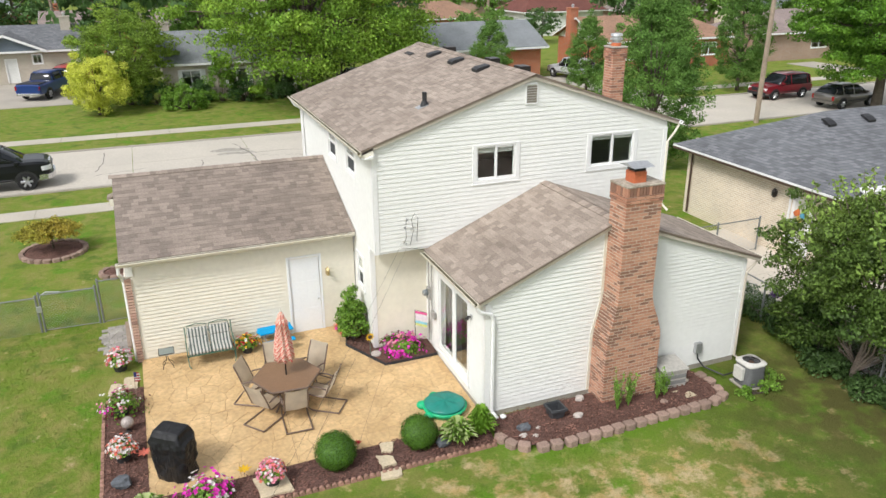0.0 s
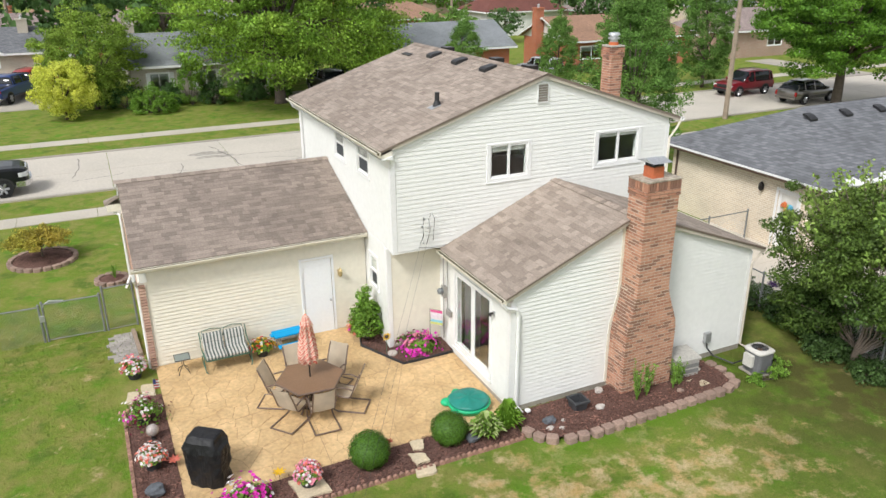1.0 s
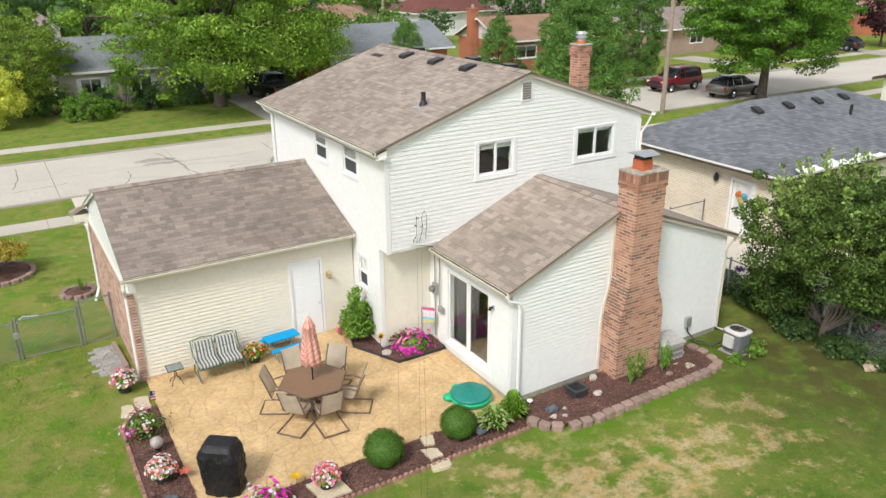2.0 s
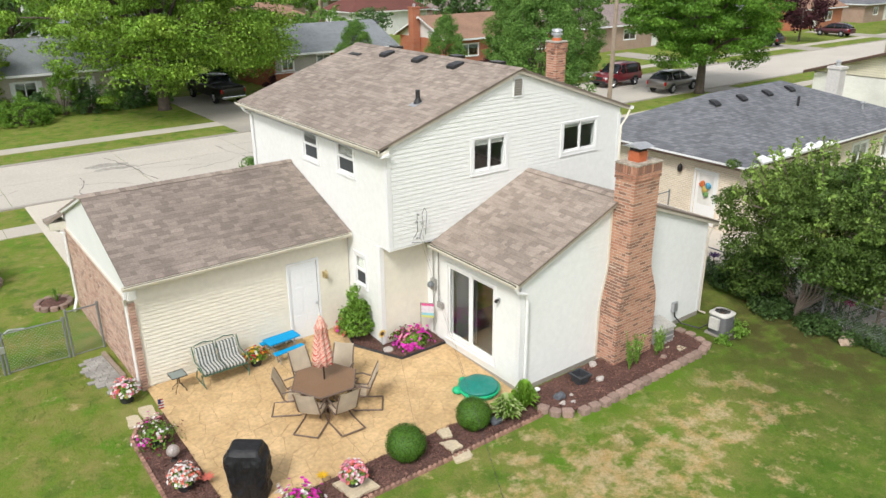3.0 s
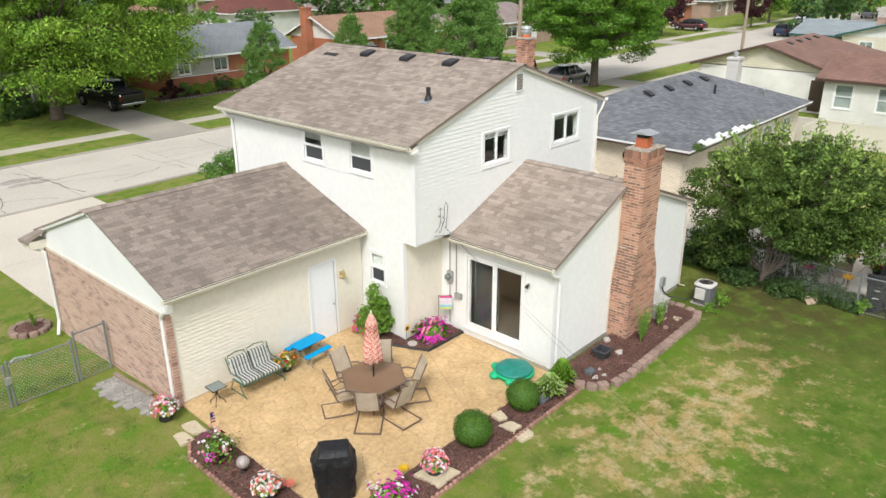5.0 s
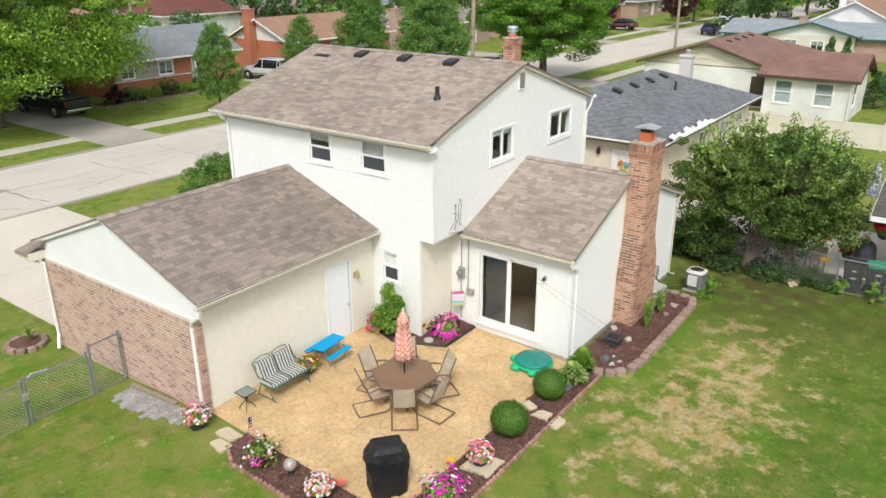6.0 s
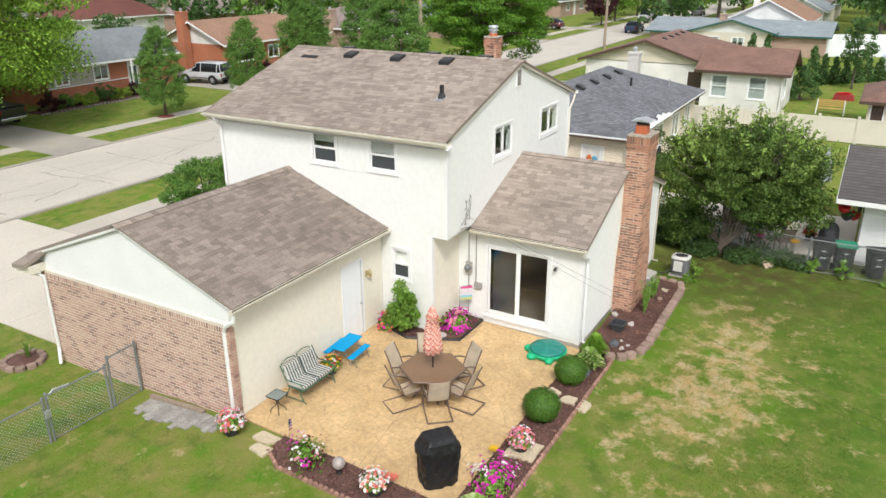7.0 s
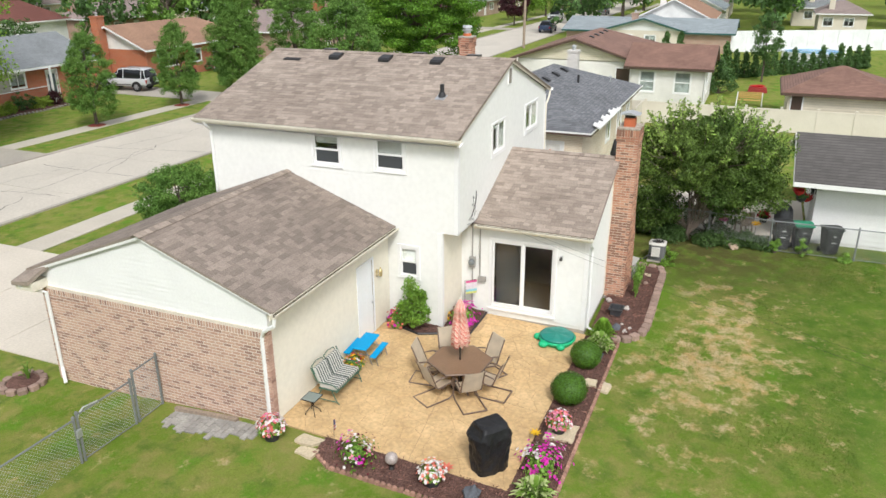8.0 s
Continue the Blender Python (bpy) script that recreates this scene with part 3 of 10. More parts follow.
def roof_slope(parent, e0, e1, up, thick=0.05, singles=0, seed=1, deck_mat=None, tabs=None):
    """A shingled slope: eave from e0 to e1, rising along the vector up. The first tabs from the eave are objects, the rest one mesh."""
    e0, e1, up = Vector(e0), Vector(e1), Vector(up)
    run, rise = (e1 - e0), up.length
    ux, uy = run.normalized(), up.normalized()
    uz = ux.cross(uy).normalized()
    if uz.z < 0:
        uz = -uz
    bm = bmesh.new()
    prism(bm, [e0, e1, e1 + up, e0 + up], -uz * thick)
    deck = part("roof", bm, deck_mat or SHINGLE, parent, "brown asphalt shingle roof slope")
    r = random.Random(seed)
    rows = int(rise / TAB_H)
    hgt = rise / rows
    verts, faces = [], []
    proto = [(-.5, 0, 0), (.5, 0, 0), (-.5, 1, 0), (.5, 1, 0), (-.5, 0, 1), (.5, 0, 1), (-.5, 1, .25), (.5, 1, .25)]
    quads = ((4, 5, 7, 6), (0, 1, 5, 4), (0, 4, 6, 2), (1, 3, 7, 5))
    flip = ux.cross(uy).dot(uz) < 0
    for i in range(rows):
        u = -r.random() * TAB_W * 1.0
        while u < run.length:
            w = r.choice((0.13, 0.18, 0.25, 0.33))
            a, b = max(u, 0.0), min(u + w, run.length)
            u += w
            if b - a < 0.03:
                continue
            o = e0 + ux * ((a + b) / 2) + uy * (i * hgt) + uz * 0.002
            m = Matrix((ux * (b - a - 0.002), uy * (hgt + 0.012), uz * r.uniform(0.005, 0.009))).transposed().to_4x4()
            m.translation = o
            if singles > 0:
                piece("shingle", TAB_MESH, deck, m)
                singles -= 1
            else:
                k = len(verts)
                verts += [tuple(m @ Vector(v) - Vector(root_of(deck))) for v in proto]
                faces += [tuple(k + j for j in (q[::-1] if flip else q)) for q in quads]
    if faces:
        me = bpy.data.meshes.new("shingle_field")
        me.from_pydata(verts, [], faces)
        me.materials.append(tabs or SHINGLE)
        f = new("shingle_field", me)
        f.parent = deck
        tagged(f, kind="stuff")
    # shingled ridge, drip edge
    return deck


def fascia(parent, a, b, h=0.16, t=0.03, material=None, name="fascia"):
    """A board along an eave or rake from a to b, hanging h below."""
    a, b = Vector(a), Vector(b)
    d = (b - a)
    side = Vector((-d.y, d.x, 0)).normalized() * t / 2
    bm = bmesh.new()
    prism(bm, [a - side, b - side, b - side - Vector((0, 0, h)), a - side - Vector((0, 0, h))], side * 2)
    return part(name, bm, material or CREAMTRIM, parent)


def gutter(parent, a, b, material=None):
    a, b = Vector(a), Vector(b)
    d = (b - a).normalized()
    out = Vector((d.y, -d.x, 0))
    prof = [(0, 0), (0, -0.085), (0.075, -0.085), (0.105, -0.03), (0.105, 0.0), (0.093, 0.0), (0.093, -0.027), (0.067, -0.07), (0.013, -0.07), (0.013, 0)]
    bm = bmesh.new()
    prism(bm, [a + out * u + Vector((0, 0, v)) for u, v in prof], b - a)
    trough = part("gutter", bm, material or CREAMTRIM, parent)
    # damp leaf litter lying in the trough
    bm = bmesh.new()
    prism(bm, [a + d * 0.05 + out * u + Vector((0, 0, v)) for u, v in ((0.016, -0.066), (0.066, -0.066), (0.09, -0.026), (0.09, -0.018), (0.016, -0.01))], b - a - d * 0.1)
    part("leaf_litter", bm, LITTER, trough)
    return trough


def downspout(parent, pts, material=None, r=0.045):
    bm = bmesh.new()
    tube(bm, pts, r, 6)
    return part("downspout", bm, material or TRIM, parent)


# garage
GX0, GX1, GY0, GY1 = -0.05, 5.72, 19.43, 25.9
door_hole = (3.94, 4.75, 0.1, 2.33)
GRX, GRZ, GEZ = 22.55, 4.24, 2.975           # ridge line and rear eave
w_ = wall("wall", house, "-y", GY0, GX0 + 0.12, GX1, -0.1, 2.86, (door_hole,), CREAM)
boards(w_, "-y", GY0, GX0 + 0.14, GX1, 0.12, 2.84, (door_hole,), CREAM, lap=0.1, proud=0.03)
garage_side = wall("wall", house, "-x", GX0 + 0.004, GY0, GY1, -0.2, 2.5, (), MORTAR)
gw = wall("gable", house, "-x", GX0 + 0.06, GY0 - 0.05, GY1 + 0.05, 2.5, 2.91, (), SIDING, peak=(GRX, 4.18))
boards(gw, "-x", GX0 + 0.06, GY0 - 0.05, GY1 + 0.05, 2.5, 2.91, (), TRIM, peak=(GRX, 4.18), proud=0.015)
wall("wall", house, "+y", GY1, GX0 + 0.12, GX1, -0.2, 2.6, ((0.5, 5.3, -0.1, 2.1),), MORTAR)
strip("garage_door", house, "+y", GY1, 0.5, 5.3, -0.1, 2.1, -0.12, -0.06, TRIM, "white garage door")
pitch_g = (GRZ - GEZ) / (GRX - 19.15)
roof_slope(house, (GX0 - 0.04, 19.15, GEZ), (GX1, 19.15, GEZ), (0, GRX - 19.15, GRZ - GEZ), singles=300, seed=2, tabs=SHADED_SHINGLE)
roof_slope(house, (GX0 - 0.04, 26.25, GRZ - (26.25 - GRX) * pitch_g), (GX1, 26.25, GRZ - (26.25 - GRX) * pitch_g), (0, GRX - 26.25, (26.25 - GRX) * pitch_g), seed=3, tabs=SHADED_SHINGLE)
fascia(house, (GX0 - 0.12, 19.17, GEZ - 0.02), (GX1, 19.17, GEZ - 0.02), 0.12)
gutter(house, (GX0 - 0.12, 19.14, GEZ - 0.01), (GX1 - 0.05, 19.14, GEZ - 0.01))
fascia(house, (GX0 - 0.02, 19.15, GEZ - 0.04), (GX0 - 0.02, GRX, GRZ - 0.04), 0.05, material=TRIM)
fascia(house, (GX0 - 0.02, GRX, GRZ - 0.04), (GX0 - 0.02, 26.25, GRZ - (26.25 - GRX) * pitch_g - 0.04), 0.08, material=TRIM)
# little hipped return of the front eave
bm = bmesh.new()
prism(bm, [(-0.5, 25.75, 2.76), (-0.5, 26.3, 2.7), (-0.02, 26.3, 2.82), (-0.02, 25.55, 3.06)], (0, 0, -0.1))
part("eave_return", bm, SHINGLE, house, "small shingled eave return")
bm = bmesh.new()
box(bm, -0.44, 0.0, 25.7, 26.25, 2.48, 2.7)
part("eave_box", bm, CREAMTRIM, house)
downspout(house, [(-0.12, 19.1, 2.88), (-0.13, 19.12, 2.7), (-0.1, 19.42, 2.5), (-0.07, 19.5, 2.35), (-0.07, 19.5, 0.1)])
downspout(house, [(-0.46, 26.1, 2.62), (-0.3, 25.95, 2.45), (-0.1, 25.7, 2.35), (-0.1, 25.7, 0.3), (-0.28, 25.45, -0.02)])

# man door in the garage wall
gd = new("door")
gd.parent = house
gd.location = Vector((4.33, GY0, 0.1)) - root_of(house)
tagged(gd, "white panelled steel door")
bm = bmesh.new()
for q in ((3.88, 3.94, 0.1, 2.39), (4.75, 4.81, 0.1, 2.39), (3.94, 4.75, 2.33, 2.39)):
    box(bm, q[0], q[1], GY0 - 0.035, GY0, q[2], q[3])
DOORWHITE = mat("cool_white_door_paint", (0.85, 0.87, 0.89), 0.35, (0.83, 0.85, 0.875), grain=0.02, bump=0.02)
part("frame", bm, DOORWHITE, gd)
bm = bmesh.new()
box(bm, 3.95, 4.74, GY0 - 0.0, GY0 + 0.04, 0.16, 2.32)
for cx in (4.15, 4.53):
    for z0, z1 in ((0.3, 0.85), (0.95, 1.65), (1.75, 2.15)):
        box(bm, cx - 0.14, cx + 0.14, GY0 - 0.006, GY0 - 0.0005, z0, z1, 0.004)
part("door_leaf", bm, DOORWHITE, gd)
bm = bmesh.new()
lathe(bm, [(0.01, 0), (0.03, 0.01), (0.03, 0.045), (0.012, 0.06)], 10)
bmesh.ops.rotate(bm, verts=bm.verts, matrix=Matrix.Rotation(radians(90), 3, "X"))
bmesh.ops.translate(bm, verts=bm.verts, vec=(4.68, GY0, 1.1))
part("door_knob", bm, GALV, gd, "brushed metal knob")
bm = bmesh.new()
box(bm, 3.85, 4.81, GY0 - 0.1, GY0, 0.08, 0.155)
part("threshold", bm, CONCRETE, gd)

# two-storey block
HX0, HX1, HY0, HYL, HY1 = 5.75, 14.03, 17.34, 17.8, 25.15
EZ, RX, RZ = 5.585, 9.89, 7.06
w_l = ((20.81, 21.61, 4.535, 5.355), (18.87, 19.69, 4.55, 5.375), (18.52, 19.04, 1.57, 2.41))
w_r = ((8.4, 9.48, 4.535, 5.385), (11.66, 12.99, 4.555, 5.38))
lw = wall("wall", house, "-x", HX0, HYL, HY1, -0.1, 3.0, (w_l[2],))
boards(lw, "-x", HX0, HYL, GY0, 0.1, 2.98, (w_l[2],), proud=0.013)
lu = wall("wall", house, "-x", HX0, HY0, HY1, 3.0, 5.5, w_l[:2])
boards(lu, "-x", HX0, HY0, HY1, 3.0, 5.48, w_l[:2], proud=0.013)
ru = wall("wall", house, "-y", HY0, HX0 + T, HX1, 3.0, 5.57, w_r, peak=(RX, 6.98))
boards(ru, "-y", HY0, HX0 + 0.02, HX1, 3.0, 5.57, w_r, peak=(RX, 6.98))
rl = wall("wall", house, "-y", HYL, HX0 + T, 7.3, -0.1, 3.0, (), CREAM)
boards(rl, "-y", HYL, HX0 + 0.02, 7.3, 0.1, 2.95, (), CREAM)
wall("wall", house, "+x", HX1, HYL, HY1, -0.1, 5.42)
wall("wall", house, "+y", HY1, HX0 + T, HX1 - T, -0.1, 5.4, peak=(RX, 6.9))
bm = bmesh.new()
box(bm, HX0, HX1, HY0, HYL + 0.02, 2.94, 3.0)
part("soffit", bm, TRIM, house, "underside of the jettied upper storey")
bm = bmesh.new()
box(bm, HX0 + T, HX1 - T, HYL, HY1 - T, 2.75, 2.9)
part("upper_floor", bm, ROOM, house)
for nm, d0, d1, u, f, p in (("corner_post", 0, 0.03, (HX0 - 0.03, HX0 + 0.09), "-y", HY0),):
    strip(nm, house, f, p, u[0], u[1], 2.95, 5.45, 0.002, 0.028, TRIM)
strip("corner_post", house, "-x", HX0, HY0 - 0.001, HY0 + 0.09, 2.95, 5.45, 0.004, 0.0285, TRIM)
strip("corner_post", house, "-y", HY0, HX1 - 0.09, HX1 + 0.02, 2.95, 5.4, 0.002, 0.028, TRIM)
strip("corner_post", house, "-x", HX0, HYL - 0.001, HYL + 0.12, 0.0, 2.95, 0.004, 0.0285, TRIM)
strip("corner_post", house, "-y", HYL, HX0 - 0.03, HX0 + 0.09, 0.0, 2.94, 0.002, 0.028, TRIM)
for (a, b, c, d), bl in zip(w_l, (0.3, 0.46, 0.48)):
    window(house, "-x", HX0, a, b, c, d, "hung", 0.075, bl)
window(house, "-y", HY0, *w_r[0], "slider", 0.1, 0.22, head=0.045)
window(house, "-y", HY0, *w_r[1], "slider", 0.11, 0.18, head=0.045)
k = (RZ - EZ) / (RX - 5.45)
roof_slope(house, (5.45, 17.22, EZ), (5.45, 25.45, EZ), (RX - 5.45, 0, RZ - EZ), seed=4)
roof_slope(house, (14.33, 17.22, RZ - (14.33 - RX) * k), (14.33, 25.45, RZ - (14.33 - RX) * k), (RX - 14.33, 0, (14.33 - RX) * k), seed=5)
fascia(house, (5.46, 17.22, EZ - 0.03), (5.46, 25.45, EZ - 0.03), 0.12)
bm = bmesh.new()
prism(bm, [(5.44, 17.235, EZ - 0.02), (5.76, 17.235, EZ + 0.09), (5.76, 17.235, EZ - 0.22), (5.44, 17.235, EZ - 0.16)], (0, 0.1, 0))
part("eave_return", bm, CREAMTRIM, house)
gutter(house, (5.45, 25.45, EZ - 0.01), (5.45, 17.16, EZ - 0.01))
gutter(house, (14.33, 17.16, EZ - 0.01), (14.33, 25.45, EZ - 0.01), TRIM)
for x in (5.45, 14.33):
    fascia(house, (x, 17.25, EZ - 0.02), (RX, 17.25, RZ - 0.03), 0.09, material=RAKE)
    fascia(house, (x, 17.225, EZ + 0.012), (RX, 17.225, RZ + 0.009), 0.03, material=DRIP, name="drip_edge")
bm = bmesh.new()
prism(bm, [(5.47, 17.18, EZ - 0.2), (5.75, 17.18, EZ - 0.12), (5.75, 17.18, EZ - 0.2)], (0, 8.2, 0))
part("soffit", bm, TRIM, house)
# gable louvre
lv = new("gable_vent")
lv.parent = house
lv.location = Vector((9.9, HY0, 6.2)) - root_of(house)
bm = bmesh.new()
for q in ((9.7, 9.72, 6.33, 6.83), (10.005, 10.025, 6.33, 6.83), (9.72, 10.005, 6.81, 6.83), (9.72, 10.005, 6.33, 6.36)):
    box(bm, q[0], q[1], HY0 - 0.05, HY0 - 0.005, q[2], q[3])
part("frame", bm, TRIM, lv)
GREY = mat("grey_louvre", (0.27, 0.24, 0.2), 0.7)
for i in range(7):
    bm = bmesh.new()
    z = 6.365 + i * 0.062
    prism(bm, [(9.72, HY0 - 0.048, z), (9.72, HY0 - 0.02, z + 0.045), (9.72, HY0 - 0.014, z + 0.045), (9.72, HY0 - 0.042, z)], (0.285, 0, 0))
    part("slat", bm, GREY, lv)
# downspouts of the block
downspout(house, [(5.4, 25.02, 5.5), (5.46, 25.02, 5.38), (5.68, 25.04, 5.2), (5.68, 25.04, 3.4)])
downspout(house, [(14.36, 17.25, 5.46), (14.25, 17.25, 5.28), (14.08, 17.3, 5.02), (14.08, 17.3, 3.25), (14.15, 17.1, 3.1)], CREAMTRIM, 0.033)

# rear extension
EX0, EX1, EY = 7.22, 14.28, 14.12
ERX, ERZ = 10.35, 4.31
sd = (15.05, 16.86, 0.38, 2.4)
el = wall("wall", house, "-x", EX0, EY, HYL, -0.15, 2.72, (sd,))
boards(el, "-x", EX0, EY, HYL, 0.15, 2.7, (sd,), lap=0.108)
eg = wall("gable", house, "-y", EY, EX0 + T, EX1, -0.15, 2.84, peak=(ERX, 4.24))
boards(eg, "-y", EY, EX0 + 0.02, EX1, 0.05, 2.84, peak=(ERX, 4.24), lap=0.1, proud=0.027)
wall("wall", house, "+x", EX1, EY + T, HYL, -0.15, 2.72)
bm = bmesh.new()
box(bm, EX0 - 0.012, EX1 + 0.012, EY - 0.012, HYL, -0.25, 0.05)
part("foundation", bm, CONCRETE, house)
strip("corner_post", house, "-y", EY, EX0 - 0.03, EX0 + 0.1, 0.05, 2.75, 0.002, 0.028, TRIM)
strip("corner_post", house, "-x", EX0, EY - 0.001, EY + 0.1, 0.05, 2.72, 0.004, 0.0285, TRIM)
strip("corner_post", house, "-y", EY, EX1 - 0.08, EX1 + 0.02, 0.05, 2.72, 0.002, 0.028, TRIM)
roof_slope(house, (6.98, 13.98, 2.9), (6.98, HYL - 0.47, 2.9), (ERX - 6.98, 0, ERZ - 2.9), seed=6)
roof_slope(house, (14.6, 13.98, 2.78), (14.6, HYL - 0.47, 2.78), (ERX - 14.6, 0, ERZ - 2.78), seed=7)
fascia(house, (7.0, 13.98, 2.87), (7.0, 17.33, 2.87), 0.12)
gutter(house, (6.98, 17.3, 2.88), (6.98, 13.98, 2.88))
fascia(house, (6.98, 14.0, 2.86), (ERX, 14.0, ERZ - 0.04), 0.085, material=RAKE)
fascia(house, (14.6, 14.0, 2.74), (ERX, 14.0, ERZ - 0.04), 0.085, material=RAKE)
fascia(house, (6.98, 13.97, 2.91), (ERX, 13.97, ERZ + 0.012), 0.04, material=DRIP, name="drip_edge")
fascia(house, (14.6, 13.97, 2.79), (ERX, 13.97, ERZ + 0.012), 0.04, material=DRIP, name="drip_edge")
gutter(house, (14.6, 13.98, 2.77), (14.6, 17.3, 2.77))
downspout(house, [(6.95, 14.02, 2.78), (7.02, 14.02, 2.66), (7.3, 14.04, 2.55), (7.36, 14.05, 2.4), (7.36, 14.05, 0.1), (7.42, 13.85, 0.0)])
downspout(house, [(14.62, 14.05, 2.68), (14.4, 14.05, 2.5), (14.3, 14.06, 2.38), (14.3, 14.06, 0.05), (14.4, 13.9, 0.0)], RAKE, 0.03)

# sliding glass door
sl = new("sliding_door")
sl.parent = house
sl.location = Vector((EX0, 15.96, 0.3)) - root_of(house)
tagged(sl, "white-framed sliding glass door")
bm = bmesh.new()
for a, b, c, d in ((14.97, 15.05, 0.3, 2.47), (16.86, 16.94, 0.3, 2.47), (15.05, 16.86, 2.4, 2.47), (15.05, 16.86, 0.3, 0.38)):
    box(bm, EX0 - 0.04, EX0, a, b, c, d)
part("frame", bm, TRIM, sl)
for a, b, dep in ((15.95, 16.85, -0.02), (15.06, 15.96, -0.05)):
    bm = bmesh.new()
    for q in ((a, a + 0.06, 0.39, 2.39), (b - 0.06, b, 0.39, 2.39), (a + 0.06, b - 0.06, 0.39, 0.47), (a + 0.06, b - 0.06, 2.32, 2.39)):
        box(bm, EX0 - dep - 0.035, EX0 - dep, q[0], q[1], q[2], q[3])
    part("sash", bm, TRIM, sl)
    g = strip("pane", sl, "-x", EX0, a + 0.06, b - 0.06, 0.47, 2.32, dep + 0.012, dep + 0.02, GLASS)
    g.visible_shadow = False
bm = bmesh.new()
box(bm, EX0 - 0.06, EX0, 14.95, 16.96, 0.23, 0.3, 0.008)
part("step_sill", bm, TRIM, sl)
bm = bmesh.new()
for i in range(14):
    box(bm, EX0 + 0.22 + 0.004 * (i % 2), EX0 + 0.24 + 0.004 * (i % 2), 15.97 + i * 0.06, 16.031 + i * 0.06, 0.38, 2.38)
part("vertical_blind", bm, CURTAIN, sl, "dark grey vertical blinds")
bm = bmesh.new()
box(bm, EX0 + T, EX1 - T, EY + T, HYL, 0.1, 0.2)
part("floor", bm, mat("grey_carpet", (0.11, 0.1, 0.09), 1.0), house)
bm = bmesh.new()
box(bm, 9.6, 9.7, EY + T, HYL, 0.2, 2.7)
part("inner_wall", bm, ROOM, house)

# ---- brick: chimney and garage side ----
BW, BH, GAP = 0.2, 0.059, 0.0175
bm = bmesh.new()
box(bm, -0.5, 0.5, -0.5, 0.5, 0, 1)
_one = done(bm, "brick")


def toned(materials):
    out = []
    for m in materials:
        me = _one.copy()
        me.materials.append(m)
        out.append(me)
    return out


BRICK_MESH, PBRICK_MESH = toned(BRICKS), toned(PALEBRICKS)
Q6 = ((0, 2, 3, 1), (4, 5, 7, 6), (0, 1, 5, 4), (2, 6, 7, 3), (0, 4, 6, 2), (1, 3, 7, 5))
P8 = [(x, y, z) for z in (0, 1) for y in (-.5, .5) for x in (-.5, .5)]


def lay(owner, meshes, tones, mats, singles, share=(0.42, 0.36, 0.22)):
    """Bricks at poses in three tones: the first ones as objects, the rest in one mesh."""
    verts, faces, tone = [], [], []
    off = root_of(owner)
    r = random.Random(len(mats))
    for i, m in enumerate(mats):
        p = m.translation
        k = r.choices((0, 1, 2), share)[0]
        if 1.3 < p.z < 2.65 and 9.9 < p.x < 10.24 and p.y < 14.2 and r.random() < 0.6:
            k = 2                       # sooty bricks of the weathered shoulder
        if 4.95 < p.z < 5.2 and p.x < 12 and r.random() < 0.6:
            k = 2                       # and of the soldier course
        if i < singles:
            piece("brick", meshes[k], owner, m)
        else:
            b = len(verts)
            verts += [tuple(m @ Vector(v) - off) for v in P8]
            faces += [tuple(b + j for j in q) for q in Q6]
            tone += [k] * 6
    if faces:
        me = bpy.data.meshes.new("brickwork")
        me.from_pydata(verts, [], faces)
        for t in tones:
            me.materials.append(t)
        me.polygons.foreach_set("material_index", tone)
        o = new("brickwork", me)
        o.parent = owner
        tagged(o, kind="stuff")


def brick_pose(x, y, z, lx, ly, lz):
    return Matrix.Translation((x, y, z)) @ Matrix.Diagonal((lx, ly, lz, 1))


CX0, CX1, CY0, CY1 = 10.15, 11.06, 13.5, 14.1
CB0, CB1 = 9.94, 11.4


def chim_x(z):
    """The chimney's width at a height: wide base, sloped shoulders, straight shaft."""
    l = CB0 + (CX0 - CB0) * smooth01((z - 1.3) / 1.35)
    r = CB1 + (CX1 - CB1) * smooth01((z - 1.4) / 1.25)
    flare = 0.022 if z > 4.78 else 0.0
    return l - flare, r + flare, CY0 - flare, CY1 + flare * (z > 4.3)


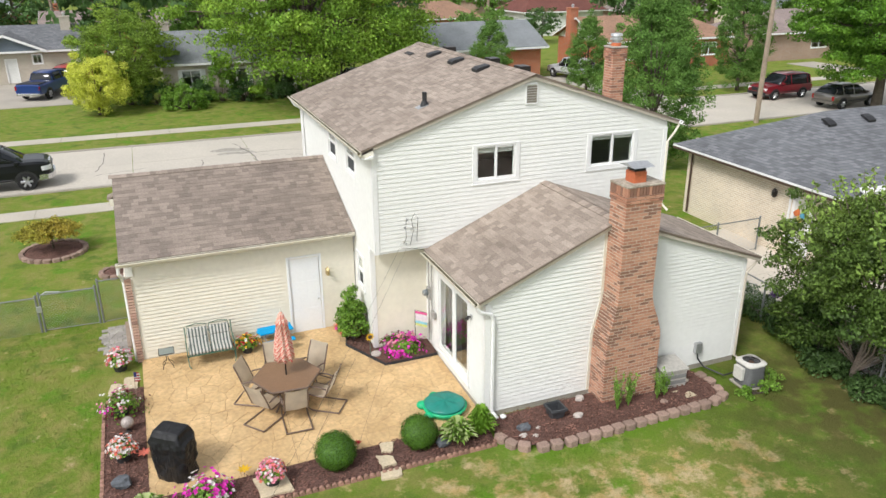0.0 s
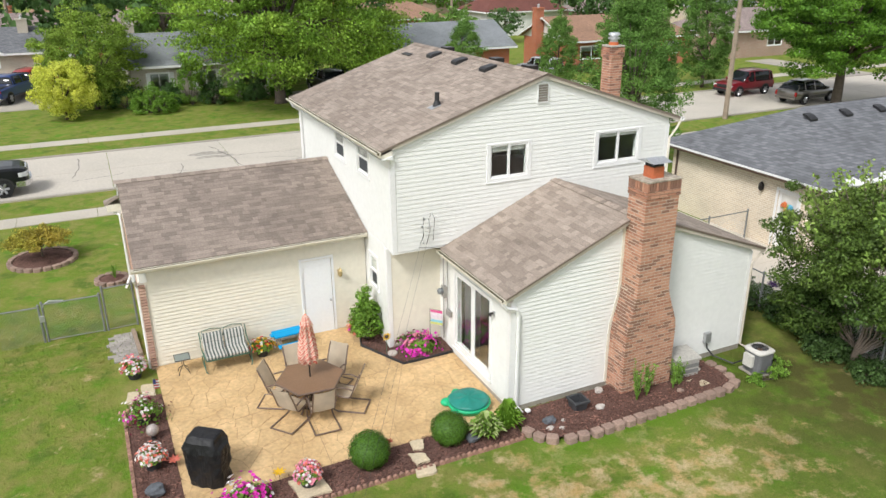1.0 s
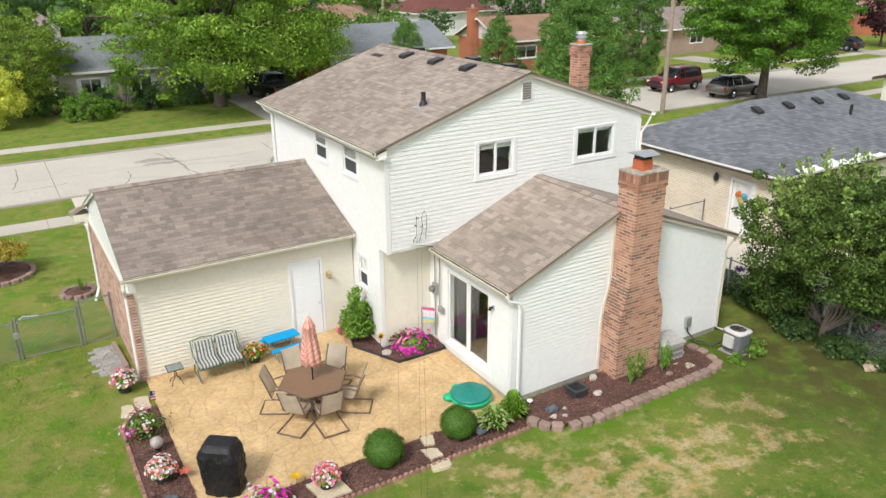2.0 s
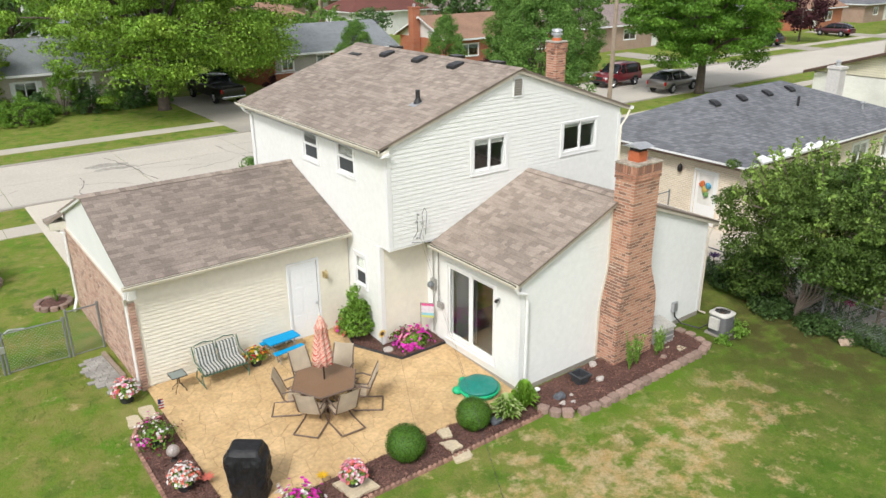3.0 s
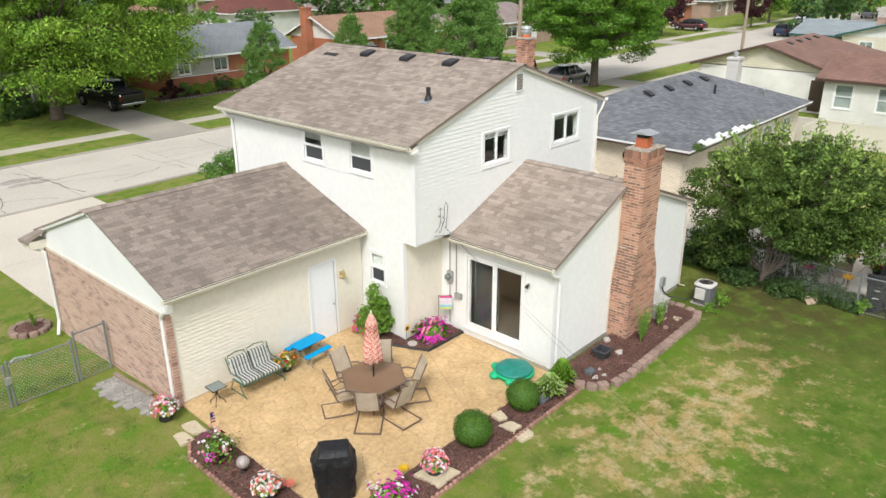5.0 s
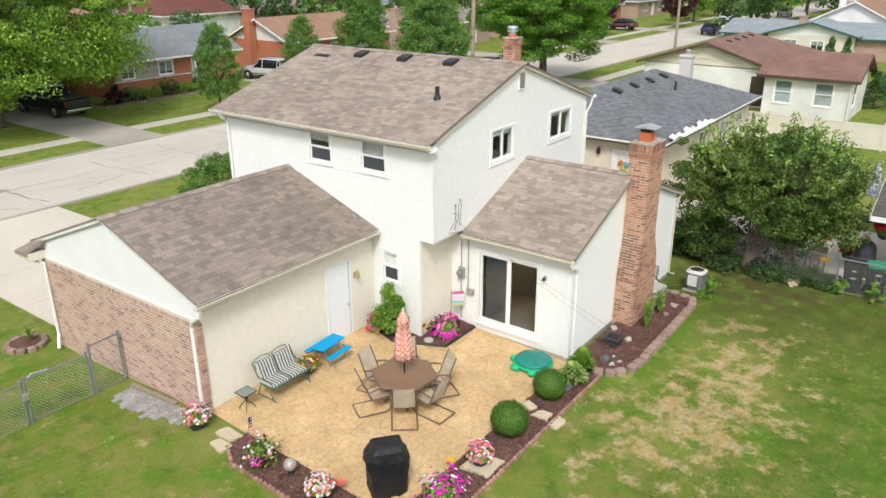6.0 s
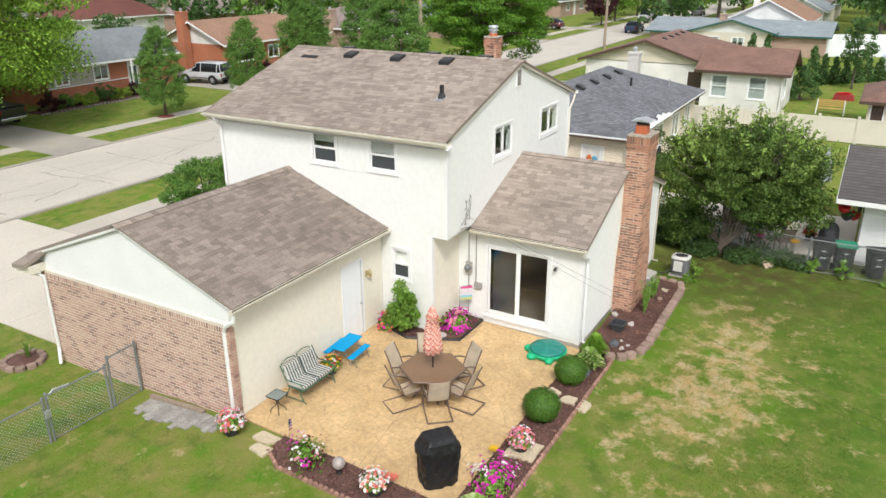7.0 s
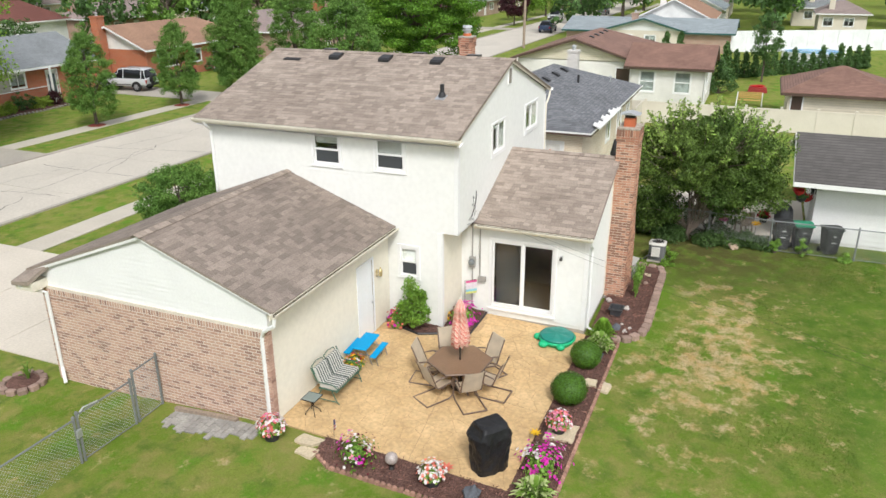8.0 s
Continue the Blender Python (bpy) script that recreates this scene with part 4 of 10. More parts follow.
bm = bmesh.new()
zs = [-0.2, 1.3, 1.6, 1.8, 2.0, 2.2, 2.4, 2.65, 5.16]
prof = [(chim_x(min(z, 4))[0] + 0.004, z) for z in zs] + [(chim_x(min(z, 4))[1] - 0.004, z) for z in zs[::-1]]
prism(bm, [(x, CY0 + 0.004, z) for x, z in prof], (0, CY1 - CY0 - 0.008, 0))
chimney = part("chimney", bm, OLDMORTAR, house, "tapered red brick chimney with sloped shoulders")
mats = []
step = BH + GAP
nrow = int(5.03 / step)
rng = random.Random(11)
for i in range(nrow + 2):
    z = -0.15 + i * step
    x0, x1, y0, y1 = chim_x(z)
    n = max(3, int(round((x1 - x0) / (BW + GAP))))
    w = (x1 - x0) / n
    off = 0.5 * w * (i % 2)
    d = 0.1
    edges = [x0] + [x0 + off + w * j for j in range(0 if off else 1, n)] + [x1]
    for a, b in zip(edges, edges[1:]):
        if b - a > 0.03:
            jit = rng.uniform(-0.002, 0.003)
            b0, b1 = a if a == x0 else a + GAP / 2, b if b == x1 else b - GAP / 2
            mats.append(brick_pose((b0 + b1) / 2, y0 + d / 2 - jit, z, b1 - b0, d, BH))
            if z > 4.2:
                mats.append(brick_pose((a + b) / 2, y1 - d / 2, z, b - a - GAP, d, BH))
    m = max(2, int(round((y1 - y0 - 2 * d) / (BW + GAP))))
    for s in (0, 1):
        ww = (y1 - y0 - d) / m
        cuts_ = [y0 + d + ww * j for j in range(m + 1)] if i % 2 else [y0 + d] + [y0 + d + ww * (j + 0.5) for j in range(m)] + [y1]
        for b0, b1 in zip(cuts_, cuts_[1:]):
            jit = rng.uniform(-0.002, 0.003)
            mats.append(brick_pose((x0 + d / 2 - jit) if s == 0 else (x1 - d / 2 + jit), (b0 + b1) / 2, z, d, b1 - b0 - GAP, BH))
# soldier course under the crown
x0, x1, y0, y1 = chim_x(4.95)
z = -0.15 + (nrow + 2) * step
for a0, a1, ax in ((x0, x1, "x"), (y0 + 0.1, y1, "y")):
    n = int(round((a1 - a0) / (BH + GAP)))
    w = (a1 - a0) / n
    for j in range(n):
        c = a0 + w * (j + 0.5)
        for s in (0, 1):
            if ax == "x":
                mats.append(brick_pose(c, y0 + 0.05 if s == 0 else y1 - 0.05, z, w - GAP, 0.1, 5.165 - z))
            elif j < n - 1:
                mats.append(brick_pose(x0 + 0.05 if s == 0 else x1 - 0.05, c, z, 0.1, w - GAP, 5.165 - z))
BRICK_JOBS = [(chimney, BRICK_MESH, BRICKS, sorted(mats, key=lambda m: m.translation.y), 150)]
# pale trim where the siding meets the chimney
for side in (0, 1):
    top_ = 4.2 if side == 0 else 4.02
    levels = [0.05, 1.3, 1.6, 1.8, 2.0, 2.2, 2.4, 2.65, top_]
    out_x = -0.065 if side == 0 else 0.065
    line_ = [(chim_x(min(z, 4))[side], z) for z in levels]
    bm = bmesh.new()
    for (xa, za), (xb, zb) in zip(line_, line_[1:]):
        prism(bm, [(xa, EY - 0.04, za), (xa + out_x, EY - 0.04, za), (xb + out_x, EY - 0.04, zb), (xb, EY - 0.04, zb)], (0, 0.038, 0))
    part("chimney_trim", bm, CREAMTRIM, house, "pale vinyl trim beside the chimney")
bm = bmesh.new()
box(bm, CX0 - 0.03, CX1 + 0.03, CY0 - 0.03, CY1 + 0.03, 5.17, 5.215, 0.015)
part("crown", bm, mat("stained_cement", (0.5, 0.44, 0.36), 0.95, (0.26, 0.22, 0.17), big=7, small=22, grain=0.25), chimney, "weathered cement crown")
TERRA = mat("terracotta", (0.55, 0.15, 0.05), 0.7, (0.45, 0.12, 0.05), grain=0.12)
bm = bmesh.new()
box(bm, 10.4, 10.72, 13.66, 13.98, 5.19, 5.46, 0.02)
part("flue", bm, TERRA, chimney, "orange terracotta flue tile")
bm = bmesh.new()
for a, b in ((10.43, 13.69), (10.69, 13.69), (10.43, 13.95), (10.69, 13.95)):
    tube(bm, [(a, b, 5.45), (a, b, 5.58)], 0.012, 5)
box(bm, 10.42, 10.7, 13.68, 13.96, 5.47, 5.55)
part("spark_mesh", bm, DARKMETAL, chimney)
bm = bmesh.new()
prism(bm, [(10.3, 13.54, 5.57), (10.3, 14.1, 5.57), (10.3, 13.82, 5.64)], (0.52, 0, 0))
part("flue_cap", bm, GALV, chimney, "galvanised metal cap")
bm = bmesh.new()
box(bm, CB0 - 0.03, CB1 + 0.03, CY0 - 0.04, CY1, -0.2, -0.02)
part("footing", bm, CONCRETE, chimney)

# second chimney, outside the far wall
C2 = (14.05, 14.5, 20.12, 20.57)
bm = bmesh.new()
box(bm, C2[0] + 0.01, C2[1] - 0.01, C2[2] + 0.01, C2[3] - 0.01, -0.2, 7.15)
ch2 = part("chimney", bm, OLDMORTAR, house, "red brick chimney with round metal flue")
mats = []
for i in range(26):
    z = 5.2 + i * step
    fl = 0.03 if i > 21 else 0.0
    x0, x1, y0, y1 = C2[0] - fl, C2[1] + fl, C2[2] - fl, C2[3] + fl
    for (a0, a1, fix, ax) in ((x0, x1, y0, "x"), (x0, x1, y1, "x"), (y0, y1, x0, "y"), (y0, y1, x1, "y")):
        n = 2
        w = (a1 - a0) / n
        cuts_ = [a0 + w * j for j in range(n + 1)] if i % 2 else [a0, a0 + w / 2, a0 + 1.5 * w, a1]
        for b0, b1 in zip(cuts_, cuts_[1:]):
            c = (b0 + b1) / 2
            s = 0.05 if fix in (x0, y0) else -0.05
            if ax == "y":
                b0, b1 = max(b0, a0 + 0.1), min(b1, a1 - 0.1)
                c = (b0 + b1) / 2
            mats.append(brick_pose(c, fix + s, z, b1 - b0 - GAP, 0.1, BH) if ax == "x" else brick_pose(fix + s, c, z, 0.1, max(0.02, b1 - b0 - GAP * 0.5), BH))
BRICK_JOBS.append((ch2, BRICK_MESH, BRICKS, mats, 0))
bm = bmesh.new()
box(bm, C2[0] - 0.03, C2[1] + 0.03, C2[2] - 0.03, C2[3] + 0.03, 7.19, 7.24, 0.015)
part("crown", bm, CONCRETE, ch2)
bm = bmesh.new()
lathe(bm, [(0.15, 7.22), (0.15, 7.31), (0.14, 7.32), (0.14, 7.33)], 14, (14.28, 20.35, 0))
part("flue", bm, TERRA, ch2)
bm = bmesh.new()
lathe(bm, [(0.12, 7.32), (0.12, 7.4), (0.18, 7.41), (0.18, 7.46), (0.13, 7.47), (0.13, 7.52), (0.18, 7.53), (0.16, 7.59), (0.02, 7.61)], 14, (14.28, 20.35, 0))
part("flue_cap", bm, GALV, ch2, "round galvanised cap")

mats = []
rows_ = int(2.4 / step)
for i in range(rows_ + 1):
    z = -0.15 + i * step
    y = GY0 - 0.06 + (0.5 * (BW + GAP) if i % 2 else 0)
    first = GY0 - 0.06
    while first < GY1 - 0.02:
        nxt = min(y if y > first + 0.02 else first + BW + GAP, GY1)
        jit = rng.uniform(-0.003, 0.003)
        mats.append(brick_pose(GX0 + 0.05 - jit, (first + nxt) / 2, z, 0.1, nxt - first - GAP, BH))
        first = nxt
        y = nxt + BW + GAP
n = int((GY1 - GY0 + 0.06) / 0.077)
for j in range(n):
    mats.append(brick_pose(GX0 + 0.05, GY0 - 0.06 + 0.077 * (j + 0.5), -0.15 + (rows_ + 1) * step, 0.1, 0.056, 0.125))
# brick return at the rear corner
for i in range(rows_ + 3):
    mats.append(brick_pose(GX0 + 0.075, GY0 - 0.011, -0.15 + i * step, 0.15 if i % 2 else 0.14, 0.11, BH))
BRICK_JOBS.append((garage_side, PBRICK_MESH, PALEBRICKS, sorted(mats, key=lambda m: m.translation.y), 150, (0.45, 0.37, 0.18)))


# ---- houses round about ----
ROOF_GREY = courses("charcoal_shingles", (0.19, 0.195, 0.21), (0.11, 0.115, 0.125), (0.09, 0.093, 0.1), 0.24, 0.06, "both", 0.9, 0.004, 0.3)
ROOF_SLATE = courses("grey_shingles", (0.25, 0.265, 0.275), (0.21, 0.225, 0.235), (0.1, 0.11, 0.115), 0.3, 0.06, "both", 0.95, 0.006, 0.3)
ROOF_BLUE = courses("blue_grey_shingles", (0.29, 0.33, 0.345), (0.23, 0.265, 0.28), (0.17, 0.195, 0.205), 0.3, 0.06, "both", 0.95, 0.006, 0.3)
ROOF_RED = courses("red_brown_shingles", (0.25, 0.142, 0.108), (0.19, 0.105, 0.08), (0.13, 0.072, 0.057), 0.3, 0.06, "both", 0.95, 0.006, 0.3)
ROOF_TAN = courses("tan_shingles", (0.34, 0.20, 0.13), (0.28, 0.165, 0.11), (0.2, 0.12, 0.08), 0.3, 0.06, "both", 0.95, 0.006, 0.3)
ROOF_DARK = courses("dark_brown_grey_shingles", (0.115, 0.105, 0.1), (0.09, 0.083, 0.078), (0.06, 0.056, 0.053), 0.3, 0.06, "both", 0.95, 0.006, 0.3)
ROOF_ROSE = courses("rose_grey_shingles", (0.30, 0.235, 0.215), (0.25, 0.2, 0.185), (0.18, 0.14, 0.13), 0.3, 0.06, "both", 0.95, 0.006, 0.3)
BRICK_CREAM = courses("cream_brick", (0.72, 0.6, 0.45), (0.6, 0.49, 0.36), (0.8, 0.73, 0.62), 0.21, 0.077, "both", 0.9, 0.014)
BRICK_ORANGE = courses("orange_brick", (0.46, 0.14, 0.06), (0.39, 0.11, 0.05), (0.38, 0.25, 0.18), 0.21, 0.077, "both", 0.9, 0.008)
BRICK_ROSE = courses("rose_far_brick", (0.42, 0.27, 0.2), (0.36, 0.22, 0.17), (0.42, 0.36, 0.3), 0.21, 0.077, "both", 0.9, 0.01)
BRICK_BEIGE = courses("beige_far_brick", (0.5, 0.44, 0.36), (0.44, 0.38, 0.31), (0.5, 0.46, 0.4), 0.21, 0.077, "both", 0.9, 0.01)
SIDE_CREAM = courses("cream_far_siding", (0.68, 0.62, 0.49), (0.66, 0.6, 0.48), (0.42, 0.38, 0.3), 40, 0.15, "both", 0.6, 0.008, 0.6)
SIDE_WHITE = courses("white_far_siding", (0.78, 0.78, 0.77), (0.75, 0.75, 0.74), (0.5, 0.5, 0.5), 40, 0.18, "both", 0.6, 0.008, 0.6)
SIDE_BLUE = courses("blue_far_siding", (0.13, 0.16, 0.2), (0.12, 0.15, 0.19), (0.08, 0.1, 0.12), 40, 0.15, "both", 0.6, 0.008, 0.6)
PLASTER = mat("cream_render", (0.66, 0.6, 0.5), 0.9, (0.6, 0.55, 0.46), big=0.3)
WHITEFAR = mat("white_painted_wall", (0.8, 0.8, 0.78), 0.6)
TEAL = mat("dark_green_trim", (0.02, 0.10, 0.09), 0.5)


def roof_over(parent, x0, x1, y0, y1, ze, zr, axis, hips, material, over=0.45, trim=None, walls=None, gable_mat=None):
    """A gabled or hipped roof over a rectangle; hips=(low end, high end) are runs of the hip, 0 for a gable."""
    X0, X1, Y0, Y1 = x0 - over, x1 + over, y0 - over, y1 + over
    if axis == "x":
        r0, r1 = (X0 + (hips[0] + over if hips[0] else 0), (Y0 + Y1) / 2), (X1 - (hips[1] + over if hips[1] else 0), (Y0 + Y1) / 2)
    else:
        r0, r1 = ((X0 + X1) / 2, Y0 + (hips[0] + over if hips[0] else 0)), ((X0 + X1) / 2, Y1 - (hips[1] + over if hips[1] else 0))
    A, B, C, D = (X0, Y0, ze), (X1, Y0, ze), (X1, Y1, ze), (X0, Y1, ze)
    R, S = (*r0, zr), (*r1, zr)
    quads = [(A, B, S, R), (C, D, R, S)] if axis == "x" else [(D, A, R, S), (B, C, S, R)]
    tris = []
    if axis == "x":
        tris = [(D, A, R) if hips[0] else None, (B, C, S) if hips[1] else None]
    else:
        tris = [(A, B, R) if hips[0] else None, (C, D, S) if hips[1] else None]
    for f in quads + [t for t in tris if t]:
        bm = bmesh.new()
        n = (Vector(f[1]) - Vector(f[0])).cross(Vector(f[2]) - Vector(f[0])).normalized()
        if n.z < 0:
            n = -n
        prism(bm, f, -n * 0.1)
        part("roof", bm, material, parent)
    t = trim or TRIM
    edges = [(A, B), (C, D)] if axis == "x" else [(D, A), (B, C)]
    if axis == "x":
        edges += [(D, A)] if hips[0] else [(D, R), (R, A)]
        edges += [(B, C)] if hips[1] else [(B, S), (S, C)]
    else:
        edges += [(A, B)] if hips[0] else [(A, R), (R, B)]
        edges += [(C, D)] if hips[1] else [(C, S), (S, D)]
    for a, b in edges:
        fascia(parent, Vector(a) - Vector((0, 0, 0.03)), Vector(b) - Vector((0, 0, 0.03)), 0.16, 0.05, t)
    # gable infill
    gm = gable_mat or walls
    mid = zr - (zr - ze) * over / ((Y1 - Y0) / 2 if axis == "x" else (X1 - X0) / 2)
    for i, h in enumerate(hips):
        if h == 0 and gm:
            bm = bmesh.new()
            if axis == "x":
                x = (x0, x1)[i]
                prism(bm, [(x, y0, ze - 0.1), (x, y1, ze - 0.1), (x, y1, ze + 0.05), (x, (y0 + y1) / 2, zr - 0.12), (x, y0, ze + 0.05)], (0.12 if i == 0 else -0.12, 0, 0))
            else:
                y = (y0, y1)[i]
                prism(bm, [(x0, y, ze - 0.1), (x1, y, ze - 0.1), (x1, y, ze + 0.05), ((x0 + x1) / 2, y, zr - 0.12), (x0, y, ze + 0.05)], (0, 0.12 if i == 0 else -0.12, 0))
            part("gable", bm, gm, parent)


def shell(parent, x0, x1, y0, y1, z1, material, openings, blind=0.4):
    """Four walls with openings: openings = [(face, u0, u1, z0, z1, style)]."""
    for face, p, a, b in (("-y", y0, x0, x1), ("+y", y1, x0, x1), ("-x", x0, y0 + 0.2, y1 - 0.2), ("+x", x1, y0 + 0.2, y1 - 0.2)):
        hs = [(o[1], o[2], o[3], o[4]) for o in openings if o[0] == face]
        wall("wall", parent, face, p, a, b, GZ - 0.1, z1, hs, material, thick=0.2)
        for o in openings:
            if o[0] == face:
                if o[5] == "door":
                    dr = new("door")
                    dr.parent = parent
                    dr.location = Vector(spot(face, p, (o[1] + o[2]) / 2, o[3], 0)) - root_of(parent)
                    bm = bmesh.new()
                    for q in ((o[1] - 0.08, o[1], o[3], o[4] + 0.08), (o[2], o[2] + 0.08, o[3], o[4] + 0.08), (o[1], o[2], o[4], o[4] + 0.08)):
                        s, e = spot(face, p, q[0], q[2], 0), spot(face, p, q[1], q[3], 0.03)
                        box(bm, *[v for i in range(3) for v in (min(s[i], e[i]), max(s[i], e[i]))])
                    part("frame", bm, TRIM, dr)
                    strip("door_leaf", dr, face, p, o[1], o[2], o[3], o[4], -0.09, -0.05, o[6] if len(o) > 6 else TRIM)
                else:
                    window(parent, face, p, o[1], o[2], o[3], o[4], o[5], 0.08, blind, blindmat=GREYBLIND)


def stack(parent, x, y, z0, z1, w, material, d=None):
    """A plain far chimney with a cap and flue."""
    d = d or w
    bm = bmesh.new()
    box(bm, x - w / 2, x + w / 2, y - d / 2, y + d / 2, z0, z1 - 0.12)
    box(bm, x - w / 2 - 0.05, x + w / 2 + 0.05, y - d / 2 - 0.05, y + d / 2 + 0.05, z1 - 0.12, z1)
    c = part("chimney", bm, material, parent)
    bm = bmesh.new()
    lathe(bm, [(0.12, z1), (0.12, z1 + 0.2), (0.16, z1 + 0.22), (0.03, z1 + 0.32)], 10, (x, y, 0))
    part("flue", bm, GALV, c)


def roof_vent(parent, x, y, z, slope=0.0, axis="x", w=0.36):
    """A low black box vent lying along a slope."""
    bm = bmesh.new()
    prism(bm, [(-w / 2, -0.18, 0.0), (-w / 2, 0.2, 0.0), (-w / 2, 0.2, 0.07), (-w / 2, 0.0, 0.1), (-w / 2, -0.18, 0.07)], (w, 0, 0))
    for v in bm.verts:
        v.co.z += slope * (v.co.y)
    if axis == "y":
        bmesh.ops.rotate(bm, verts=bm.verts, matrix=Matrix.Rotation(radians(-90), 3, "Z"))
    bmesh.ops.translate(bm, verts=bm.verts, vec=(x, y, z))
    return part("roof_vent", bm, BLACK, parent, "black metal roof vent")


GREYBLIND = mat("grey_green_blind", (0.34, 0.37, 0.35), 0.8, small=3)
CARPANE = mat("dark_pane", (0.1, 0.13, 0.14), 0.05, bump=0)
# neighbour beside the rear lawn: cream brick, charcoal hip roof
nb = thing("house", (28, 21, GZ), "cream brick bungalow with charcoal shingle hip roof", "house")
shell(nb, 21.05, 34.6, 17.4, 24.6, 2.6, BRICK_CREAM, [("-x", 18.3, 19.2, 0.0, 2.05, "door", TRIM), ("-y", 26.5, 27.6, 1.0, 2.1, "slider"), ("-y", 29.6, 30.9, 0.9, 2.1, "slider"), ("-y", 32.4, 33.4, 1.1, 2.1, "slider")])
X0, X1, Y0, Y1, ze, zr = 20.6, 35.05, 16.95, 25.05, 2.68, 4.45
A, B, C, D, R, S = (X0, Y0, ze), (X1, Y0, ze), (X1, Y1, ze), (X0, Y1, ze), (23.9, 21, zr), (29.4, 21, zr)
for f in ((A, B, S, R), (C, D, R, S), (D, A, R), (B, C, S)):
    bm = bmesh.new()
    n_ = (Vector(f[1]) - Vector(f[0])).cross(Vector(f[2]) - Vector(f[0])).normalized()
    prism(bm, f, -(n_ if n_.z > 0 else -n_) * 0.1)
    part("roof", bm, ROOF_GREY, nb, "charcoal asphalt shingle slope")
strip("door_pane", nb, "-x", 21.05, 18.43, 19.07, 0.75, 1.95, -0.045, -0.04, BLIND)
for u_, z_, r_, c_ in ((18.62, 1.55, 0.13, (0.1, 0.35, 0.5)), (18.88, 1.58, 0.13, (0.6, 0.16, 0.05)), (18.74, 1.4, 0.14, (0.55, 0.4, 0.1)), (18.68, 1.2, 0.12, (0.15, 0.3, 0.1))):
    bm = bmesh.new()
    blob(bm, (21.02, u_, z_), (0.06, r_, r_), int(u_ * 50), 0.5, 2, 4)
    part("door_wreath", bm, mat("dried_flower", c_, 0.9, small=30, grain=0.4), nb, "colourful flower wreath on the door")
for a, b in ((A, B), (B, C), (C, D), (D, A)):
    fascia(nb, a, b, 0.07, 0.05, TRIM)
    fascia(nb, Vector(a) - Vector((0, 0, 0.08)), Vector(b) - Vector((0, 0, 0.08)), 0.08, 0.04, BROWNTRIM, "soffit_edge")
for x in (23.4, 25.3, 27.2, 29.0):
    roof_vent(nb, x, 20.3, 4.18, 0.43)
bm = bmesh.new()
tube(bm, [(28.0, 19.3, 3.6), (28.0, 19.3, 4.12)], 0.06, 8)
part("vent_pipe", bm, BLACK, nb)
bm = bmesh.new()
tube(bm, [(31.8, 18.3, 3.2), (31.8, 18.3, 3.55)], 0.035, 6)
lathe(bm, [(0.08, 3.5), (0.12, 3.55), (0.02, 3.62)], 8, (31.8, 18.3, 0))
part("vent_pipe", bm, GALV, nb)
bm = bmesh.new()
tube(bm, [(20.98, 24.3, 2.5), (20.98, 24.3, 0)], 0.045, 6)
part("downspout", bm, BROWNTRIM, nb)
bm = bmesh.new()
lathe(bm, [(0.03, 0), (0.09, 0.06), (0.1, 0.22), (0.05, 0.3), (0.01, 0.34)], 8, (20.95, 19.9, 1.85))
part("wall_lamp", bm, DARKMETAL, nb, "dark wall lantern")
# white bundled awning lying along the rear eave
aw = thing("awning", (23.2, 17, 2.6), "white folded awning along the eave", "awning")
for i in range(9):
    bm = bmesh.new()
    x = 21.35 + i * 0.56
    k_ = 0.1 * (i % 3)
    prism(bm, [(x, 16.7, 2.74), (x + 0.57, 16.7, 2.75), (x + 0.52 - k_ * 0.4, 17.08 - k_, 2.88 - 0.3 * k_), (x + 0.05, 17.04 - k_, 2.86 - 0.3 * k_)], (0, 0, 0.06 + 0.02 * (i % 2)))
    part("fold", bm, WHITEFAR, aw)
bm = bmesh.new()
tube(bm, [(21.3, 16.74, 2.78), (26.45, 16.74, 2.78)], 0.06, 6)
part("rail", bm, WHITEFAR, aw)
# dark patio umbrella frames and clutter under the neighbour's eave
for x, y, h in ((22.5, 16.2, 2.2), (24.2, 15.9, 2.0)):
    bm = bmesh.new()
    lathe(bm, [(0.03, 0), (0.03, h * 0.4), (0.12, h * 0.45), (0.2, h * 0.7), (0.05, h)], 8)
    solo("folded_umbrella", bm, BLACK, "dark folded patio umbrella beside the brick bungalow", "umbrella", at=(x, y, GZ))

# brown-roofed house behind the white fence
WHITEBRICK = courses("white_painted_brick", (0.74, 0.72, 0.68), (0.7, 0.68, 0.64), (0.66, 0.64, 0.6), 0.21, 0.077, "both", 0.8, 0.008, 0.3)
bh = thing("house", (50, 21, GZ), "white brick house with red-brown shingle roof behind a fence", "house")
shell(bh, 46.8, 60, 19.3, 28.4, 2.55, WHITEBRICK, [("-x", 19.6, 20.6, 0.0, 2.05, "door", BROWNTRIM)])
roof_over(bh, 46.8, 60, 19.3, 28.4, 2.6, 4.2, "x", (0, 3.5), ROOF_RED, 0.5, BROWNTRIM, SIDE_CREAM)
shell(bh, 45.0, 50.8, 13.95, 19.25, 2.5, WHITEBRICK, [("-x", 15.0, 16.1, 0.75, 2.2, "hung"), ("-x", 17.5, 18.55, 0.75, 2.2, "hung"), ("-y", 45.6, 46.8, 0.75, 2.2, "hung")], 0.97)
roof_over(bh, 45.0, 50.8, 13.95, 19.25, 2.55, 3.9, "y", (0, 0), ROOF_RED, 0.45, BROWNTRIM, WHITEBRICK)
stack(nb, 34.9, 21.2, GZ, 4.6, 0.62, mat("painted_chimney", (0.62, 0.59, 0.55), 0.9))
